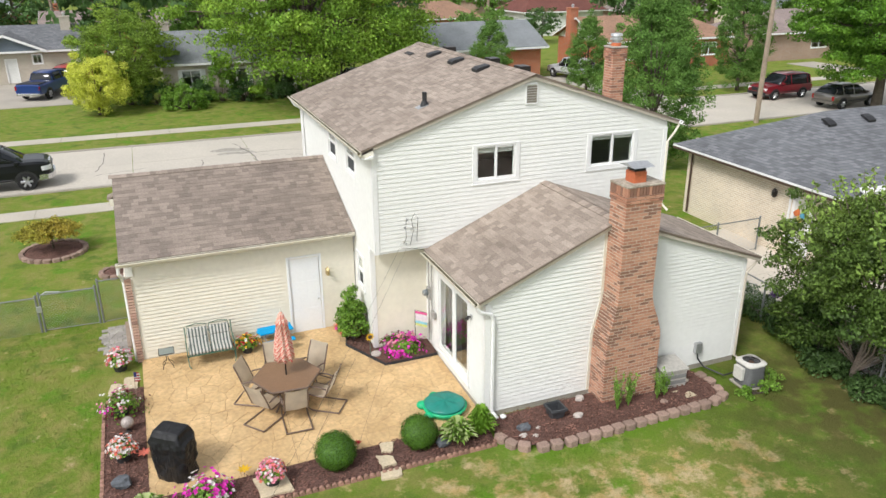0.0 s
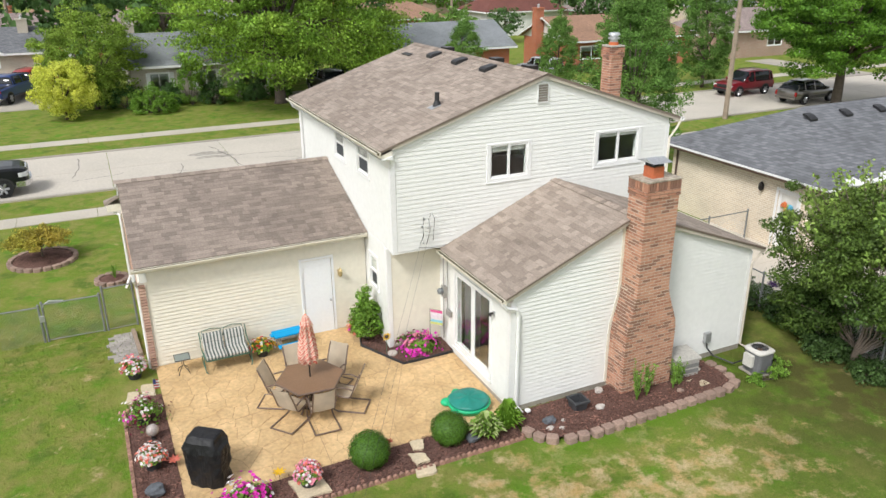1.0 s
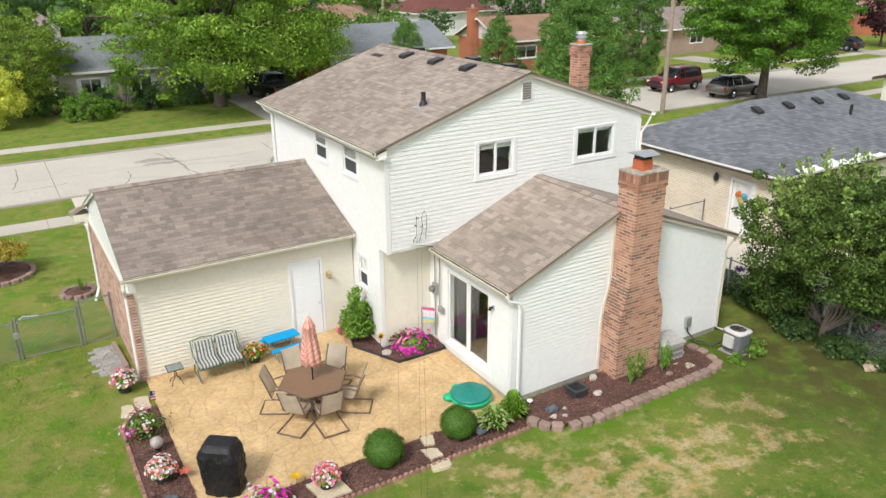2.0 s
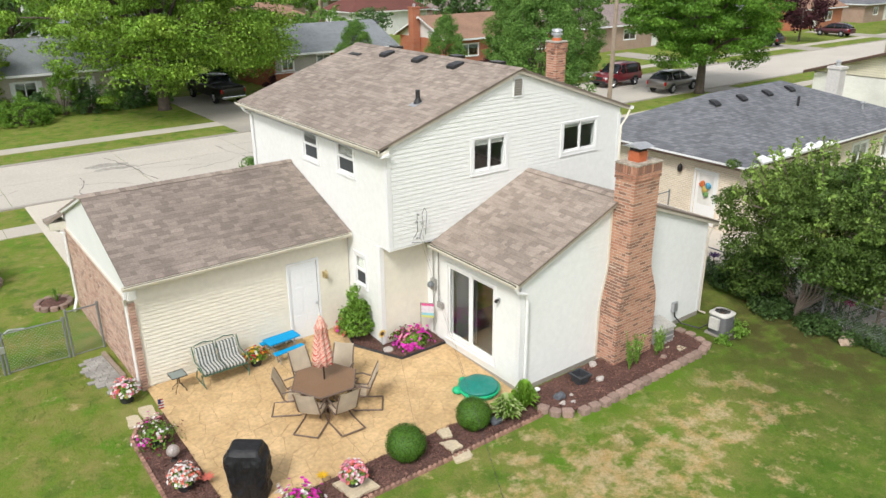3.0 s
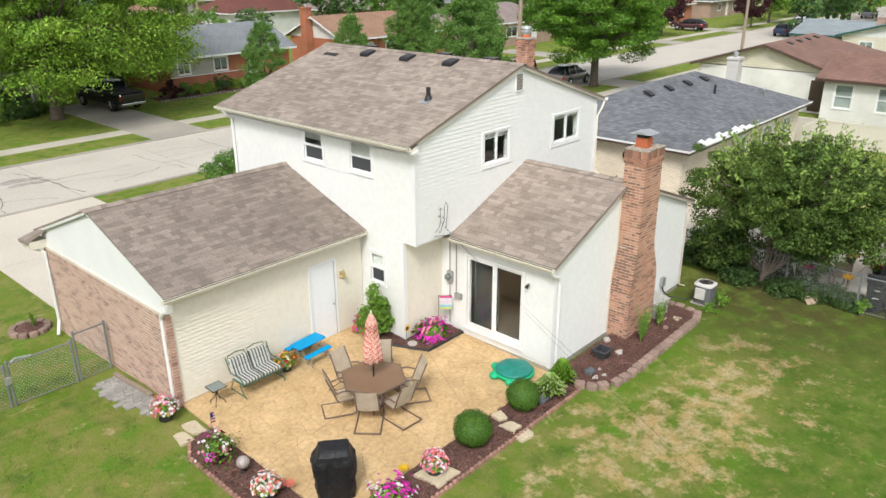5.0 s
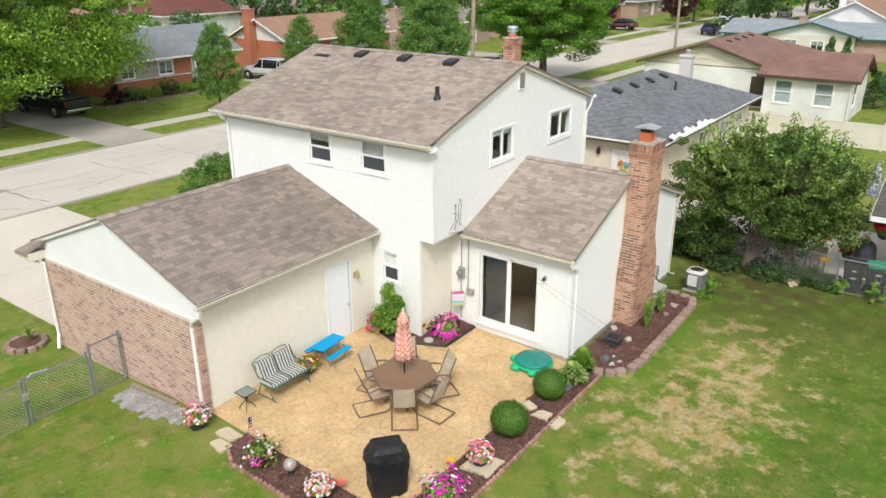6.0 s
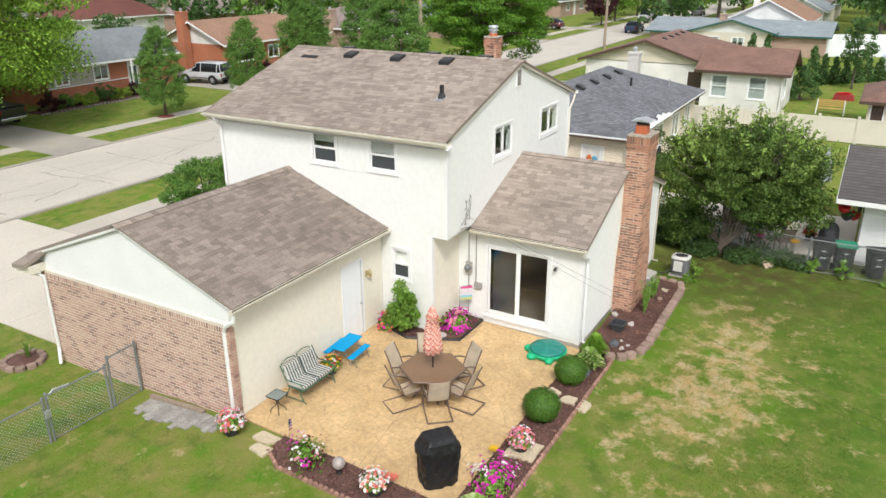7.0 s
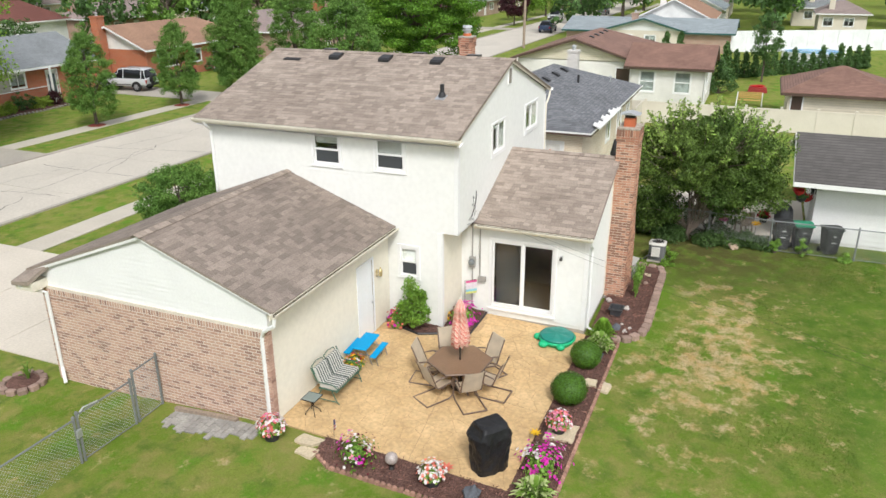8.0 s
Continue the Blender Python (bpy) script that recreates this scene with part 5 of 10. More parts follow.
strip("gable_vent", bh, "-x", 46.8, 23.5, 24.2, 3.0, 3.6, 0.005, 0.04, PLASTER)
for i in range(4):
    roof_vent(bh, 49.6 + i * 1.9, 23.2, 4.0, 0.3)
bm = bmesh.new()
tube(bm, [(44.92, 14.0, 2.4), (44.92, 14.0, 0.0)], 0.05, 6)
part("downspout", bm, TRIM, bh)
bg = thing("garage", (41, 6, GZ), "cream-sided garage with red-brown hip roof", "garage")
shell(bg, 38.9, 45, 2.6, 8.7, 2.15, SIDE_CREAM, [("-x", 7.9, 8.5, 0.2, 2.0, "door", BROWNTRIM)])
roof_over(bg, 38.9, 45, 2.6, 8.7, 2.2, 3.5, "y", (3.0, 2.8), ROOF_RED, 0.45, BROWNTRIM, SIDE_CREAM)

# long vinyl fence
VINYL = mat("almond_vinyl", (0.68, 0.63, 0.54), 0.5, (0.64, 0.59, 0.5), grain=0.04)
vf = thing("vinyl_fence", (37.6, 8, GZ), "almond vinyl privacy fence", "fence")
for i in range(15):
    y = -5.0 + i * 2.0
    bm = bmesh.new()
    box(bm, 37.55, 37.67, y - 0.06, y + 0.06, GZ, 1.4)
    prism(bm, [(37.53, y - 0.08, 1.4), (37.69, y - 0.08, 1.4), (37.69, y + 0.08, 1.4), (37.53, y + 0.08, 1.4)], (0, 0, 0.05))
    part("post", bm, VINYL, vf)
    if i < 14:
        bm = bmesh.new()
        box(bm, 37.59, 37.63, y + 0.06, y + 1.94, GZ + 0.05, 1.28)
        box(bm, 37.57, 37.65, y + 0.06, y + 1.94, 1.22, 1.32)
        part("panel", bm, VINYL, vf)
vf2 = thing("vinyl_fence", (33, 16, GZ), "almond vinyl fence panels beside the bungalow", "fence")
for i in range(2):
    bm = bmesh.new()
    box(bm, 35.2 + i * 1.2, 36.36 + i * 1.2, 17.2, 17.26, GZ, 1.3)
    part("panel", bm, VINYL, vf2)

# white neighbour garage by the bins
wg = thing("garage", (20, 6, GZ), "white-sided garage with dark shingle roof", "garage")
shell(wg, 17.64, 22.6, 1.0, 8.02, 2.36, SIDE_WHITE, [("+y", 18.6, 19.5, 0.0, 2.0, "door")])
boards(wg, "-x", 17.64, 1.0, 8.02, GZ + 0.12, 2.3, (), TRIM, lap=0.2, proud=0.022)
roof_over(wg, 17.64, 22.6, 1.0, 8.02, 2.4, 3.5, "y", (0, 0), ROOF_DARK, 0.85, TRIM, SIDE_WHITE)

# across the street
ha = thing("house", (10, 63, GZ), "low beige brick house with grey roof behind trees", "house")
shell(ha, 2.6, 13.2, 60.3, 67, 2.6, BRICK_BEIGE, [("-y", 3.8, 5.2, 0.9, 2.1, "slider"), ("-y", 7.0, 8.6, 0.9, 2.1, "slider"), ("-y", 10.2, 12.4, 0.7, 2.2, "slider")])
roof_over(ha, 2.6, 13.2, 60.3, 67, 2.7, 4.7, "x", (0, 0), ROOF_SLATE, 0.5, TRIM, BRICK_BEIGE)
for u in (3.6, 5.25, 6.85, 8.65):
    strip("shutter", ha, "-y", 60.3, u, u + 0.3, 0.85, 2.15, 0.004, 0.04, WHITEFAR)
stack(ha, 3.2, 65, 2, 5.3, 0.7, BRICK_BEIGE)
hb = thing("house", (27, 62, GZ), "orange brick bungalow with slate-blue roof", "house")
shell(hb, 22.2, 33.4, 59.4, 67, 2.6, BRICK_ORANGE, [("-y", 22.9, 23.9, 1.35, 2.3, "slider"), ("-y", 26.05, 27.25, 1.35, 2.35, "slider"), ("-y", 29.1, 30.0, 0.0, 2.25, "door", WHITEFAR), ("+x", 61.5, 62.8, 1.0, 2.1, "slider")], 0.8)
GREYRENDER = mat("grey_render", (0.42, 0.39, 0.34), 0.9)
for u0_, u1_ in ((22.3, 22.8), (24.0, 25.95)):
    strip("panel", hb, "-y", 59.4, u0_, u1_, 1.2, 2.55, 0.004, 0.03, GREYRENDER, "grey rendered wall panel")
strip("ledge", hb, "-y", 59.4, 22.2, 29.0, 1.14, 1.2, 0.004, 0.06, TRIM)
strip("door_pane", hb, "-y", 59.4, 29.25, 29.85, 0.5, 2.0, -0.045, -0.04, CARPANE)
strip("porch_post", hb, "-y", 59.4, 28.9, 29.02, 0.0, 2.6, 0.55, 0.67, TRIM, "white porch post")
roof_over(hb, 22.2, 33.4, 59.4, 67, 2.7, 4.6, "x", (0, 0), ROOF_SLATE, 0.5, TRIM, BRICK_ORANGE)
hc = thing("house", (46, 63, GZ), "orange brick bungalow with tan roof and tall chimney", "house")
shell(hc, 39.8, 54.2, 59.8, 67.5, 2.6, BRICK_ORANGE, [("-y", 41.2, 43.6, 1.0, 2.1, "slider"), ("-y", 48.6, 49.6, 0.0, 2.1, "door", BROWNTRIM), ("-y", 45.4, 46.8, 1.0, 2.1, "slider"), ("-y", 51, 52.6, 1, 2.1, "slider")])
roof_over(hc, 39.8, 54.2, 59.8, 67.5, 2.7, 4.6, "x", (0, 3.2), ROOF_TAN, 0.5, TRIM, WHITEFAR, mat("cream_gable", (0.8, 0.785, 0.74), 0.7))
stack(hc, 39.3, 64.3, GZ, 5.4, 0.8, BRICK_ORANGE)
hd = thing("house", (-14, 74, GZ), "grey house with blue-sided gable and dark roof", "house")
shell(hd, -26, -3.6, 74.8, 82.3, 2.6, BRICK_BEIGE, [("-y", -9.45, -8.65, 0.0, 1.95, "door", WHITEFAR), ("-y", -7.35, -6.65, 1.55, 2.3, "slider"), ("-y", -13.5, -12, 1, 2.1, "slider")])
roof_over(hd, -26, -3.6, 74.8, 82.3, 2.7, 4.5, "x", (0, 0), ROOF_GREY, 0.5, TRIM, SIDE_BLUE)
bm = bmesh.new()
prism(bm, [(-12.0, 74.3, 2.65), (-6.4, 74.3, 2.65), (-9.2, 74.3, 3.9)], (0, 0.3, 0))
part("gable", bm, SIDE_BLUE, hd, "slate-blue sided gable")
for a, b in (((-12.3, 74.2, 2.7), (-9.2, 74.2, 4.05)), ((-6.1, 74.2, 2.7), (-9.2, 74.2, 4.05))):
    fascia(hd, a, b, 0.2, 0.4, TRIM)
    bm = bmesh.new()
    prism(bm, [a, b, (b[0], 78.5, b[2]), (a[0], 76.3, a[2])], (0, 0, 0.08))
    part("roof", bm, ROOF_GREY, hd)
stack(hd, -4.6, 77.8, 2, 5.2, 0.8, BRICK_BEIGE)
he = thing("house", (66, 62, GZ), "rose brick house with brown-grey roof and chimney", "house")
shell(he, 58.5, 74, 60, 68, 2.6, BRICK_ROSE, [("-y", 65, 67, 1, 2.1, "slider"), ("-y", 70, 70.9, 0, 2.1, "door"), ("-x", 62, 63.4, 1, 2.1, "slider")])
roof_over(he, 58.5, 74, 60, 68, 2.7, 4.6, "x", (3.5, 3.5), ROOF_ROSE, 0.5, TRIM)
stack(he, 58.2, 62.2, GZ, 4.6, 1.0, BRICK_ROSE)
hm = thing("house", (58, 100, GZ), "white house with maroon roof beyond the back yards", "house")
shell(hm, 49.5, 61.5, 93, 101, 3.0, WHITEFAR, [("-y", 52, 53.4, 1, 2.2, "slider"), ("-x", 95, 96.2, 1, 2.2, "slider")])
roof_over(hm, 49.5, 61.5, 93, 101, 3.1, 5.4, "x", (3, 3), courses("maroon_shingles", (0.17, 0.06, 0.045), (0.14, 0.05, 0.04), (0.1, 0.04, 0.03), 0.3, 0.06, "both", 0.95, 0.006, 0.3), 0.5, TRIM)

# more houses along both sides of the street and in the rows behind
def plain_house(x0, x1, y0, y1, roofm, wallm, label, face="-y", hips=(0, 0), axis="x", zr=4.6, trim=None, gm=None, chim=True):
    h = thing("house", ((x0 + x1) / 2, (y0 + y1) / 2, GZ), label, "house", "houses of the neighbourhood")
    m = (x0 + x1) / 2
    ops = [(face, m - 4.6, m - 3.2, 1, 2.1, "slider"), (face, m - 1.0, m - 0.1, 0, 2.1, "door"), (face, m + 2, m + 4, 0.9, 2.1, "slider")] if face[1] == "y" else [(face, (y0 + y1) / 2 - 1.4, (y0 + y1) / 2 - 0.2, 1, 2.1, "slider"), (face, (y0 + y1) / 2 + 1.2, (y0 + y1) / 2 + 2.4, 1, 2.1, "slider")]
    shell(h, x0, x1, y0, y1, 2.6, wallm, ops)
    roof_over(h, x0, x1, y0, y1, 2.7, zr, axis, hips, roofm, 0.5, trim or TRIM, gm or wallm)
    if chim:
        stack(h, x0 + 1.2, (y0 + y1) / 2 + 1.5, 2.5, zr + 0.7, 0.7, wallm)
    return h


# blue-grey roof with a dark green rake, further along behind the red-brown house
plain_house(77.8, 84, 19.2, 27.4, ROOF_BLUE, PLASTER, "white-gabled wing with blue-grey roof and green trim", "-x", (0, 0), "x", 4.0, TEAL, SIDE_WHITE, False).location.z -= 0.35
plain_house(79.2, 88.6, 14, 32.4, ROOF_BLUE, BRICK_ROSE, "long low house with blue-grey shingle roof", "-x", (0, 0), "y", 3.9, TEAL, WHITEFAR).location.z -= 0.6
plain_house(90, 104, 17, 26, ROOF_TAN, WHITEFAR, "white house with orange-brown roof", "-x", (0, 0), "x", 5.2)
plain_house(112, 126, 17, 26, ROOF_BLUE, WHITEFAR, "white house with pale grey roof", "-x", (0, 3), "x", 5.2)
plain_house(134, 150, 17, 26, ROOF_ROSE, PLASTER, "cream house with brown-grey roof", "-x", (3, 3), "x", 5.0)
plain_house(79, 94, 60, 68, ROOF_SLATE, BRICK_ROSE, "brick bungalow with grey roof", hips=(3, 3))
plain_house(100, 114, 60, 68, ROOF_TAN, BRICK_ORANGE, "orange brick bungalow with tan roof")
plain_house(121, 136, 60, 68, ROOF_GREY, BRICK_ROSE, "brick bungalow with charcoal roof", hips=(3, 3))
plain_house(142, 158, 60, 68, ROOF_RED, BRICK_CREAM, "cream brick bungalow with red-brown roof")
rows = [(-30, 92, ROOF_TAN, BRICK_ROSE, "brick house with tan roof beyond the back yards"), (-8, 94, ROOF_ROSE, BRICK_ORANGE, "orange brick house beyond the back yards"), (10, 92, ROOF_SLATE, WHITEFAR, "white house with grey roof beyond the back yards"),
        (29, 93, ROOF_TAN, BRICK_ORANGE, "orange brick house with tan roof beyond the back yards"), (66, 92, ROOF_ROSE, BRICK_ROSE, "rose brick house beyond the back yards"), (84, 93, ROOF_SLATE, BRICK_CREAM, "cream brick house beyond the back yards"),
        (104, 92, ROOF_ROSE, BRICK_ROSE, "rose brick house beyond the gardens"), (124, 93, ROOF_GREY, BRICK_ORANGE, "orange brick house beyond the gardens")]
for x, y, r, w, lb in rows:
    plain_house(x, x + 14, y, y + 8, r, w, lb, hips=(3, 3) if x % 4 else (0, 0))
for i, x in enumerate(range(-50, 190, 22)):
    plain_house(x, x + 14, 132, 140, (ROOF_ROSE, ROOF_SLATE, ROOF_TAN)[i % 3], (BRICK_ROSE, BRICK_CREAM, BRICK_ORANGE)[(i + 1) % 3], "distant bungalow among trees", hips=(3, 3))
# behind the far back gardens to the side
plain_house(108, 116, -2, 4, ROOF_ROSE, PLASTER, "low cream outbuilding with hip roof", "-x", (2.5, 2.5), "y", 4.2)
plain_house(122, 130, -1, 7, ROOF_SLATE, PLASTER, "cream house with pale grey hip roof", "-x", (2.5, 2.5), "y", 5.0)
plain_house(100, 108, -14, -6, ROOF_ROSE, PLASTER, "cream house with grey hip roof", "-x", (2.5, 2.5), "y", 4.5)

# pool behind the arborvitae
POOLW = mat("pool_white", (0.8, 0.82, 0.83), 0.5)
POOLB = mat("pool_water", (0.03, 0.33, 0.62), 0.1)
pl = thing("swimming_pool", (72.8, 5.9, GZ), "round above-ground pool with white wall", "pool")
bm = bmesh.new()
lathe(bm, [(2.85, 0), (2.85, 1.22), (2.95, 1.24), (2.95, 1.29), (2.76, 1.29), (2.76, 1.0)], 40, (72.8, 5.9, GZ))
part("pool_wall", bm, POOLW, pl)
bm = bmesh.new()
lathe(bm, [(2.765, 1.18), (2.765, 1.185)], 40, (72.8, 5.9, GZ))
part("water", bm, POOLB, pl, "bright blue water")
wf = thing("white_fence", (84, 4, GZ), "long white fence behind the pool", "fence")
for i in range(12):
    bm = bmesh.new()
    p_, q_ = Vector((80.3, 15.5, GZ)).lerp(Vector((89.5, -3.5, GZ)), i / 12), Vector((80.3, 15.5, GZ)).lerp(Vector((89.5, -3.5, GZ)), (i + 0.98) / 12)
    prism(bm, [p_, q_, q_ + Vector((0, 0, 2.3)), p_ + Vector((0, 0, 2.3))], (0.1, 0.04, 0))
    part("panel", bm, POOLW, wf)


# ---- vegetation ----
def foliage(name, a, b, amt=0.5, gloss=0.55, through_=0.28):
    """Leaves: two greens over the crown, each leaf shifted, some light passing through."""
    m = mat(name, a, gloss, b, big=0.5, small=3.0, grain=0.15, bump=0, rand="island", rand_amt=amt, spec=0.25)
    n, l = m.node_tree.nodes, m.node_tree.links
    p, out = n["Principled BSDF"], n["Material Output"]
    tr = n.new("ShaderNodeBsdfTranslucent")
    mx = n.new("ShaderNodeMixShader")
    mx.inputs[0].default_value = through_
    l.new(p.inputs["Base Color"].links[0].from_socket, tr.inputs["Color"])
    l.new(p.outputs[0], mx.inputs[1])
    l.new(tr.outputs[0], mx.inputs[2])
    l.new(mx.outputs[0], out.inputs["Surface"])
    return m


BARK = mat("bark", (0.13, 0.10, 0.08), 0.95, (0.09, 0.07, 0.055), big=4, small=25, grain=0.3, bump=0.8)
PALEBARK = mat("pale_bark", (0.24, 0.19, 0.15), 0.95, (0.16, 0.125, 0.1), big=4, small=25, grain=0.3, bump=0.8)
L_MAPLE = foliage("maple_leaf", (0.26, 0.4, 0.05), (0.15, 0.285, 0.034), 0.55)
L_DEEP = foliage("deep_green_leaf", (0.14, 0.27, 0.055), (0.2, 0.34, 0.07))
L_PEAR = foliage("pear_leaf", (0.11, 0.225, 0.045), (0.16, 0.285, 0.058), 0.45, 0.7)
L_MID = foliage("mid_green_leaf", (0.145, 0.285, 0.035), (0.2, 0.345, 0.05))
L_LINDEN = foliage("fresh_maple_leaf", (0.14, 0.285, 0.026), (0.08, 0.185, 0.022), 0.5)
L_LIGHT = foliage("light_green_leaf", (0.31, 0.41, 0.06), (0.2, 0.31, 0.045))
L_GREENWAY = foliage("soft_green_leaf", (0.27, 0.38, 0.055), (0.18, 0.29, 0.042), 0.55)
L_YELLOW = foliage("yellow_leaf", (0.74, 0.74, 0.13), (0.6, 0.65, 0.1), 0.25)
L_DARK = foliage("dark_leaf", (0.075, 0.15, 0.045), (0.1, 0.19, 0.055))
L_SHRUB = foliage("shrub_leaf", (0.065, 0.122, 0.026), (0.142, 0.215, 0.041), 0.65)
# darker than L_DARK, with shade under the trees put into the leaf colour
L_UNDER = foliage("shaded_shrub_leaf", (0.05, 0.1, 0.028), (0.085, 0.15, 0.04))
L_SPRIG = foliage("young_shrub_leaf", (0.2, 0.32, 0.06), (0.28, 0.39, 0.09))
L_BOX = foliage("boxwood_leaf", (0.068, 0.16, 0.02), (0.1, 0.205, 0.025))
L_PURPLE = foliage("plum_leaf", (0.05, 0.018, 0.022), (0.08, 0.025, 0.03))
L_ORANGE = foliage("orange_maple_leaf", (0.44, 0.34, 0.06), (0.34, 0.38, 0.06))


def leaf_cloud(name, points, normals, size, material, parent, seed, aspect=1.7, droop=0.0):
    """Many small pointed leaves, one mesh: each a bent rhomb at a point, facing roughly along its normal."""
    r = np.random.default_rng(seed)
    n = len(points)
    nor = normals + r.normal(0, 0.55, (n, 3))
    nor[:, 2] += 0.25
    nor /= np.linalg.norm(nor, axis=1)[:, None] + 1e-9
    ref = r.normal(0, 1, (n, 3))
    ref[:, 2] -= droop
    t = ref - nor * (ref * nor).sum(1)[:, None]
    t /= np.linalg.norm(t, axis=1)[:, None] + 1e-9
    s = np.cross(nor, t)
    L = (size * r.uniform(0.65, 1.35, n))[:, None]
    W = L / aspect
    v = np.stack([points - t * L / 2, points + s * W / 2 + nor * L * 0.08, points + t * L / 2, points - s * W / 2 + nor * L * 0.08], 1).reshape(-1, 3)
    me = bpy.data.meshes.new(name)
    me.vertices.add(4 * n)
    me.vertices.foreach_set("co", v.astype(np.float32).ravel())
    me.loops.add(4 * n)
    me.loops.foreach_set("vertex_index", np.arange(4 * n, dtype=np.int32))
    me.polygons.add(n)
    me.polygons.foreach_set("loop_start", np.arange(0, 4 * n, 4, dtype=np.int32))
    me.update(calc_edges=True)
    me.materials.append(material)
    ob = new(name, me)
    ob.parent = parent
    return ob


def clumps(r, n_clump, n_leaf, centre, radii, clump_r, shell_=0.55, shape="round", low=0.0, flat_=0.75):
    """Points on clumps spread through a crown; fuller towards its outside."""
    d = r.normal(0, 1, (n_clump, 3))
    d /= np.linalg.norm(d, axis=1)[:, None]
    k = shell_ + (1 - shell_) * r.random(n_clump) ** 0.6
    c = d * k[:, None]
    if shape == "cone":
        z = r.random(n_clump) ** 1.25 * 2 - 1
        a = r.random(n_clump) * 2 * np.pi
        w = np.clip((1 - z) / 2, 0, 1) ** 0.75 * np.clip((z + 1.25) * 1.7, 0, 1) * (0.55 + 0.45 * r.random(n_clump))
        c = np.stack([w * np.cos(a), w * np.sin(a), z], 1)
    if shape == "egg":
        # egg, widest a third of the way up, leafy right through
        z = r.random(n_clump) * 2 - 1
        a = r.random(n_clump) * 2 * np.pi
        prof = np.where(z < -0.35, np.sqrt(np.clip(1 - ((z + 0.35) / 0.75) ** 2, 0, 1)), np.clip(1 - ((z + 0.35) / 1.38) ** 2, 0, 1) ** 0.8)
        w = prof * (0.5 + 0.5 * r.random(n_clump) ** 0.5)
        c = np.stack([w * np.cos(a), w * np.sin(a), z], 1)
    if shape == "umbrella":
        c[:, 2] = np.where(c[:, 2] < -0.42, -c[:, 2] * 0.8, c[:, 2])
    if shape == "dome":
        c[:, 2] = np.abs(c[:, 2]) * 1.0 + low
    c = c * np.array(radii) * (1 + 0.12 * r.normal(0, 1, n_clump))[:, None] + np.array(centre)
    per = max(1, n_leaf // n_clump)
    q = r.normal(0, 1, (n_clump, per, 3))
    q /= np.linalg.norm(q, axis=2)[..., None]
    q[..., 2] *= flat_
    rad = clump_r * (0.6 + 0.7 * r.random((n_clump, 1, 1))) * (0.35 + 0.65 * r.random((n_clump, per, 1)) ** 0.5)
    pts = (c[:, None, :] + q * rad).reshape(-1, 3)
    return pts, q.reshape(-1, 3), c


def tree(at, h, radii, crown_z, leaves, n=6000, size=0.28, shape="round", clump=90, clump_r=0.8, seed=1, trunk_r=0.2, label="", limbs=9, bark=None, name="tree", stems=1, shell_=0.55, fork=None, droop=0.0, off=(0, 0), flat_=0.75, limb_parts=False, lean_to=(0, 0)):
    """A tree: tapered trunk, limbs out to some clumps, and a leafy crown with gaps."""
    t = thing(name, at, label, "tree" if name == "tree" else "shrub")
    r = np.random.default_rng(seed)
    pts, nor, cs = clumps(r, clump, n, (off[0], off[1], crown_z), radii, clump_r, shell_, shape, flat_=flat_)
    bm = bmesh.new()
    top = crown_z + radii[2] * 0.45
    fork = fork if fork else max(0.3, crown_z - radii[2] * 0.75)
    for s in range(stems):
        a = 2 * math.pi * s / max(1, stems) + seed
        o = 0.0 if stems == 1 else trunk_r * 1.6
        lean = 0.0 if stems == 1 else radii[0] * 0.35
        b = (o * math.cos(a), o * math.sin(a), -0.1)
        m1 = (o * math.cos(a) + lean * 0.35 * math.cos(a), o * math.sin(a) + lean * 0.35 * math.sin(a), fork)
        m1 = (m1[0] + lean_to[0] * 0.5, m1[1] + lean_to[1] * 0.5, fork)
        m2 = (m1[0] + lean * 0.6 * math.cos(a) + lean_to[0] * 0.5, m1[1] + lean * 0.6 * math.sin(a) + lean_to[1] * 0.5, top)
        tube(bm, [b, (b[0] * 0.9, b[1] * 0.9, 0.25), m1, m2], [trunk_r * 1.35, trunk_r, trunk_r * 0.75, trunk_r * 0.15], 8)
    pick = r.choice(len(cs), min(limbs, len(cs)), replace=False)
    for i in pick:
        e = Vector(cs[i])
        z0 = fork + (min(e.z, top) - fork) * r.uniform(0.0, 0.35)
        st = Vector((lean_to[0] * 0.5, lean_to[1] * 0.5, max(0.2, z0)))
        md = st.lerp(e, 0.5) + Vector((0, 0, 0.12 * radii[2]))
        lb_ = bmesh.new() if limb_parts else bm
        tube(lb_, [st, md, e], [trunk_r * 0.42, trunk_r * 0.25, trunk_r * 0.08], 5)
        if limb_parts:
            part("limb", lb_, bark or BARK, t, local=True, smooth=True)
    part("trunk", bm, bark or BARK, t, local=True, smooth=True)
    leaf_cloud("crown", pts, nor, size, leaves, t, seed, droop=droop)
    return t


def bush(at, radii, leaves, n=1500, size=0.1, clump=30, clump_r=0.2, seed=1, label="", name="shrub", core=True, group=""):
    t = thing(name, at, label, "shrub", group)
    r = np.random.default_rng(seed)
    pts, nor, cs = clumps(r, clump, n, (0, 0, 0), (radii[0], radii[1], radii[2]), clump_r, 0.75, "dome", 0.1)
    bm = bmesh.new()
    for i in range(0, len(cs), 3):
        tube(bm, [(0, 0, -0.05), tuple(cs[i] * 0.5), tuple(cs[i])], [0.03, 0.02, 0.008], 4)
    part("stem", bm, BARK, t, local=True)
    leaf_cloud("foliage", pts, nor, size, leaves, t, seed)
    return t


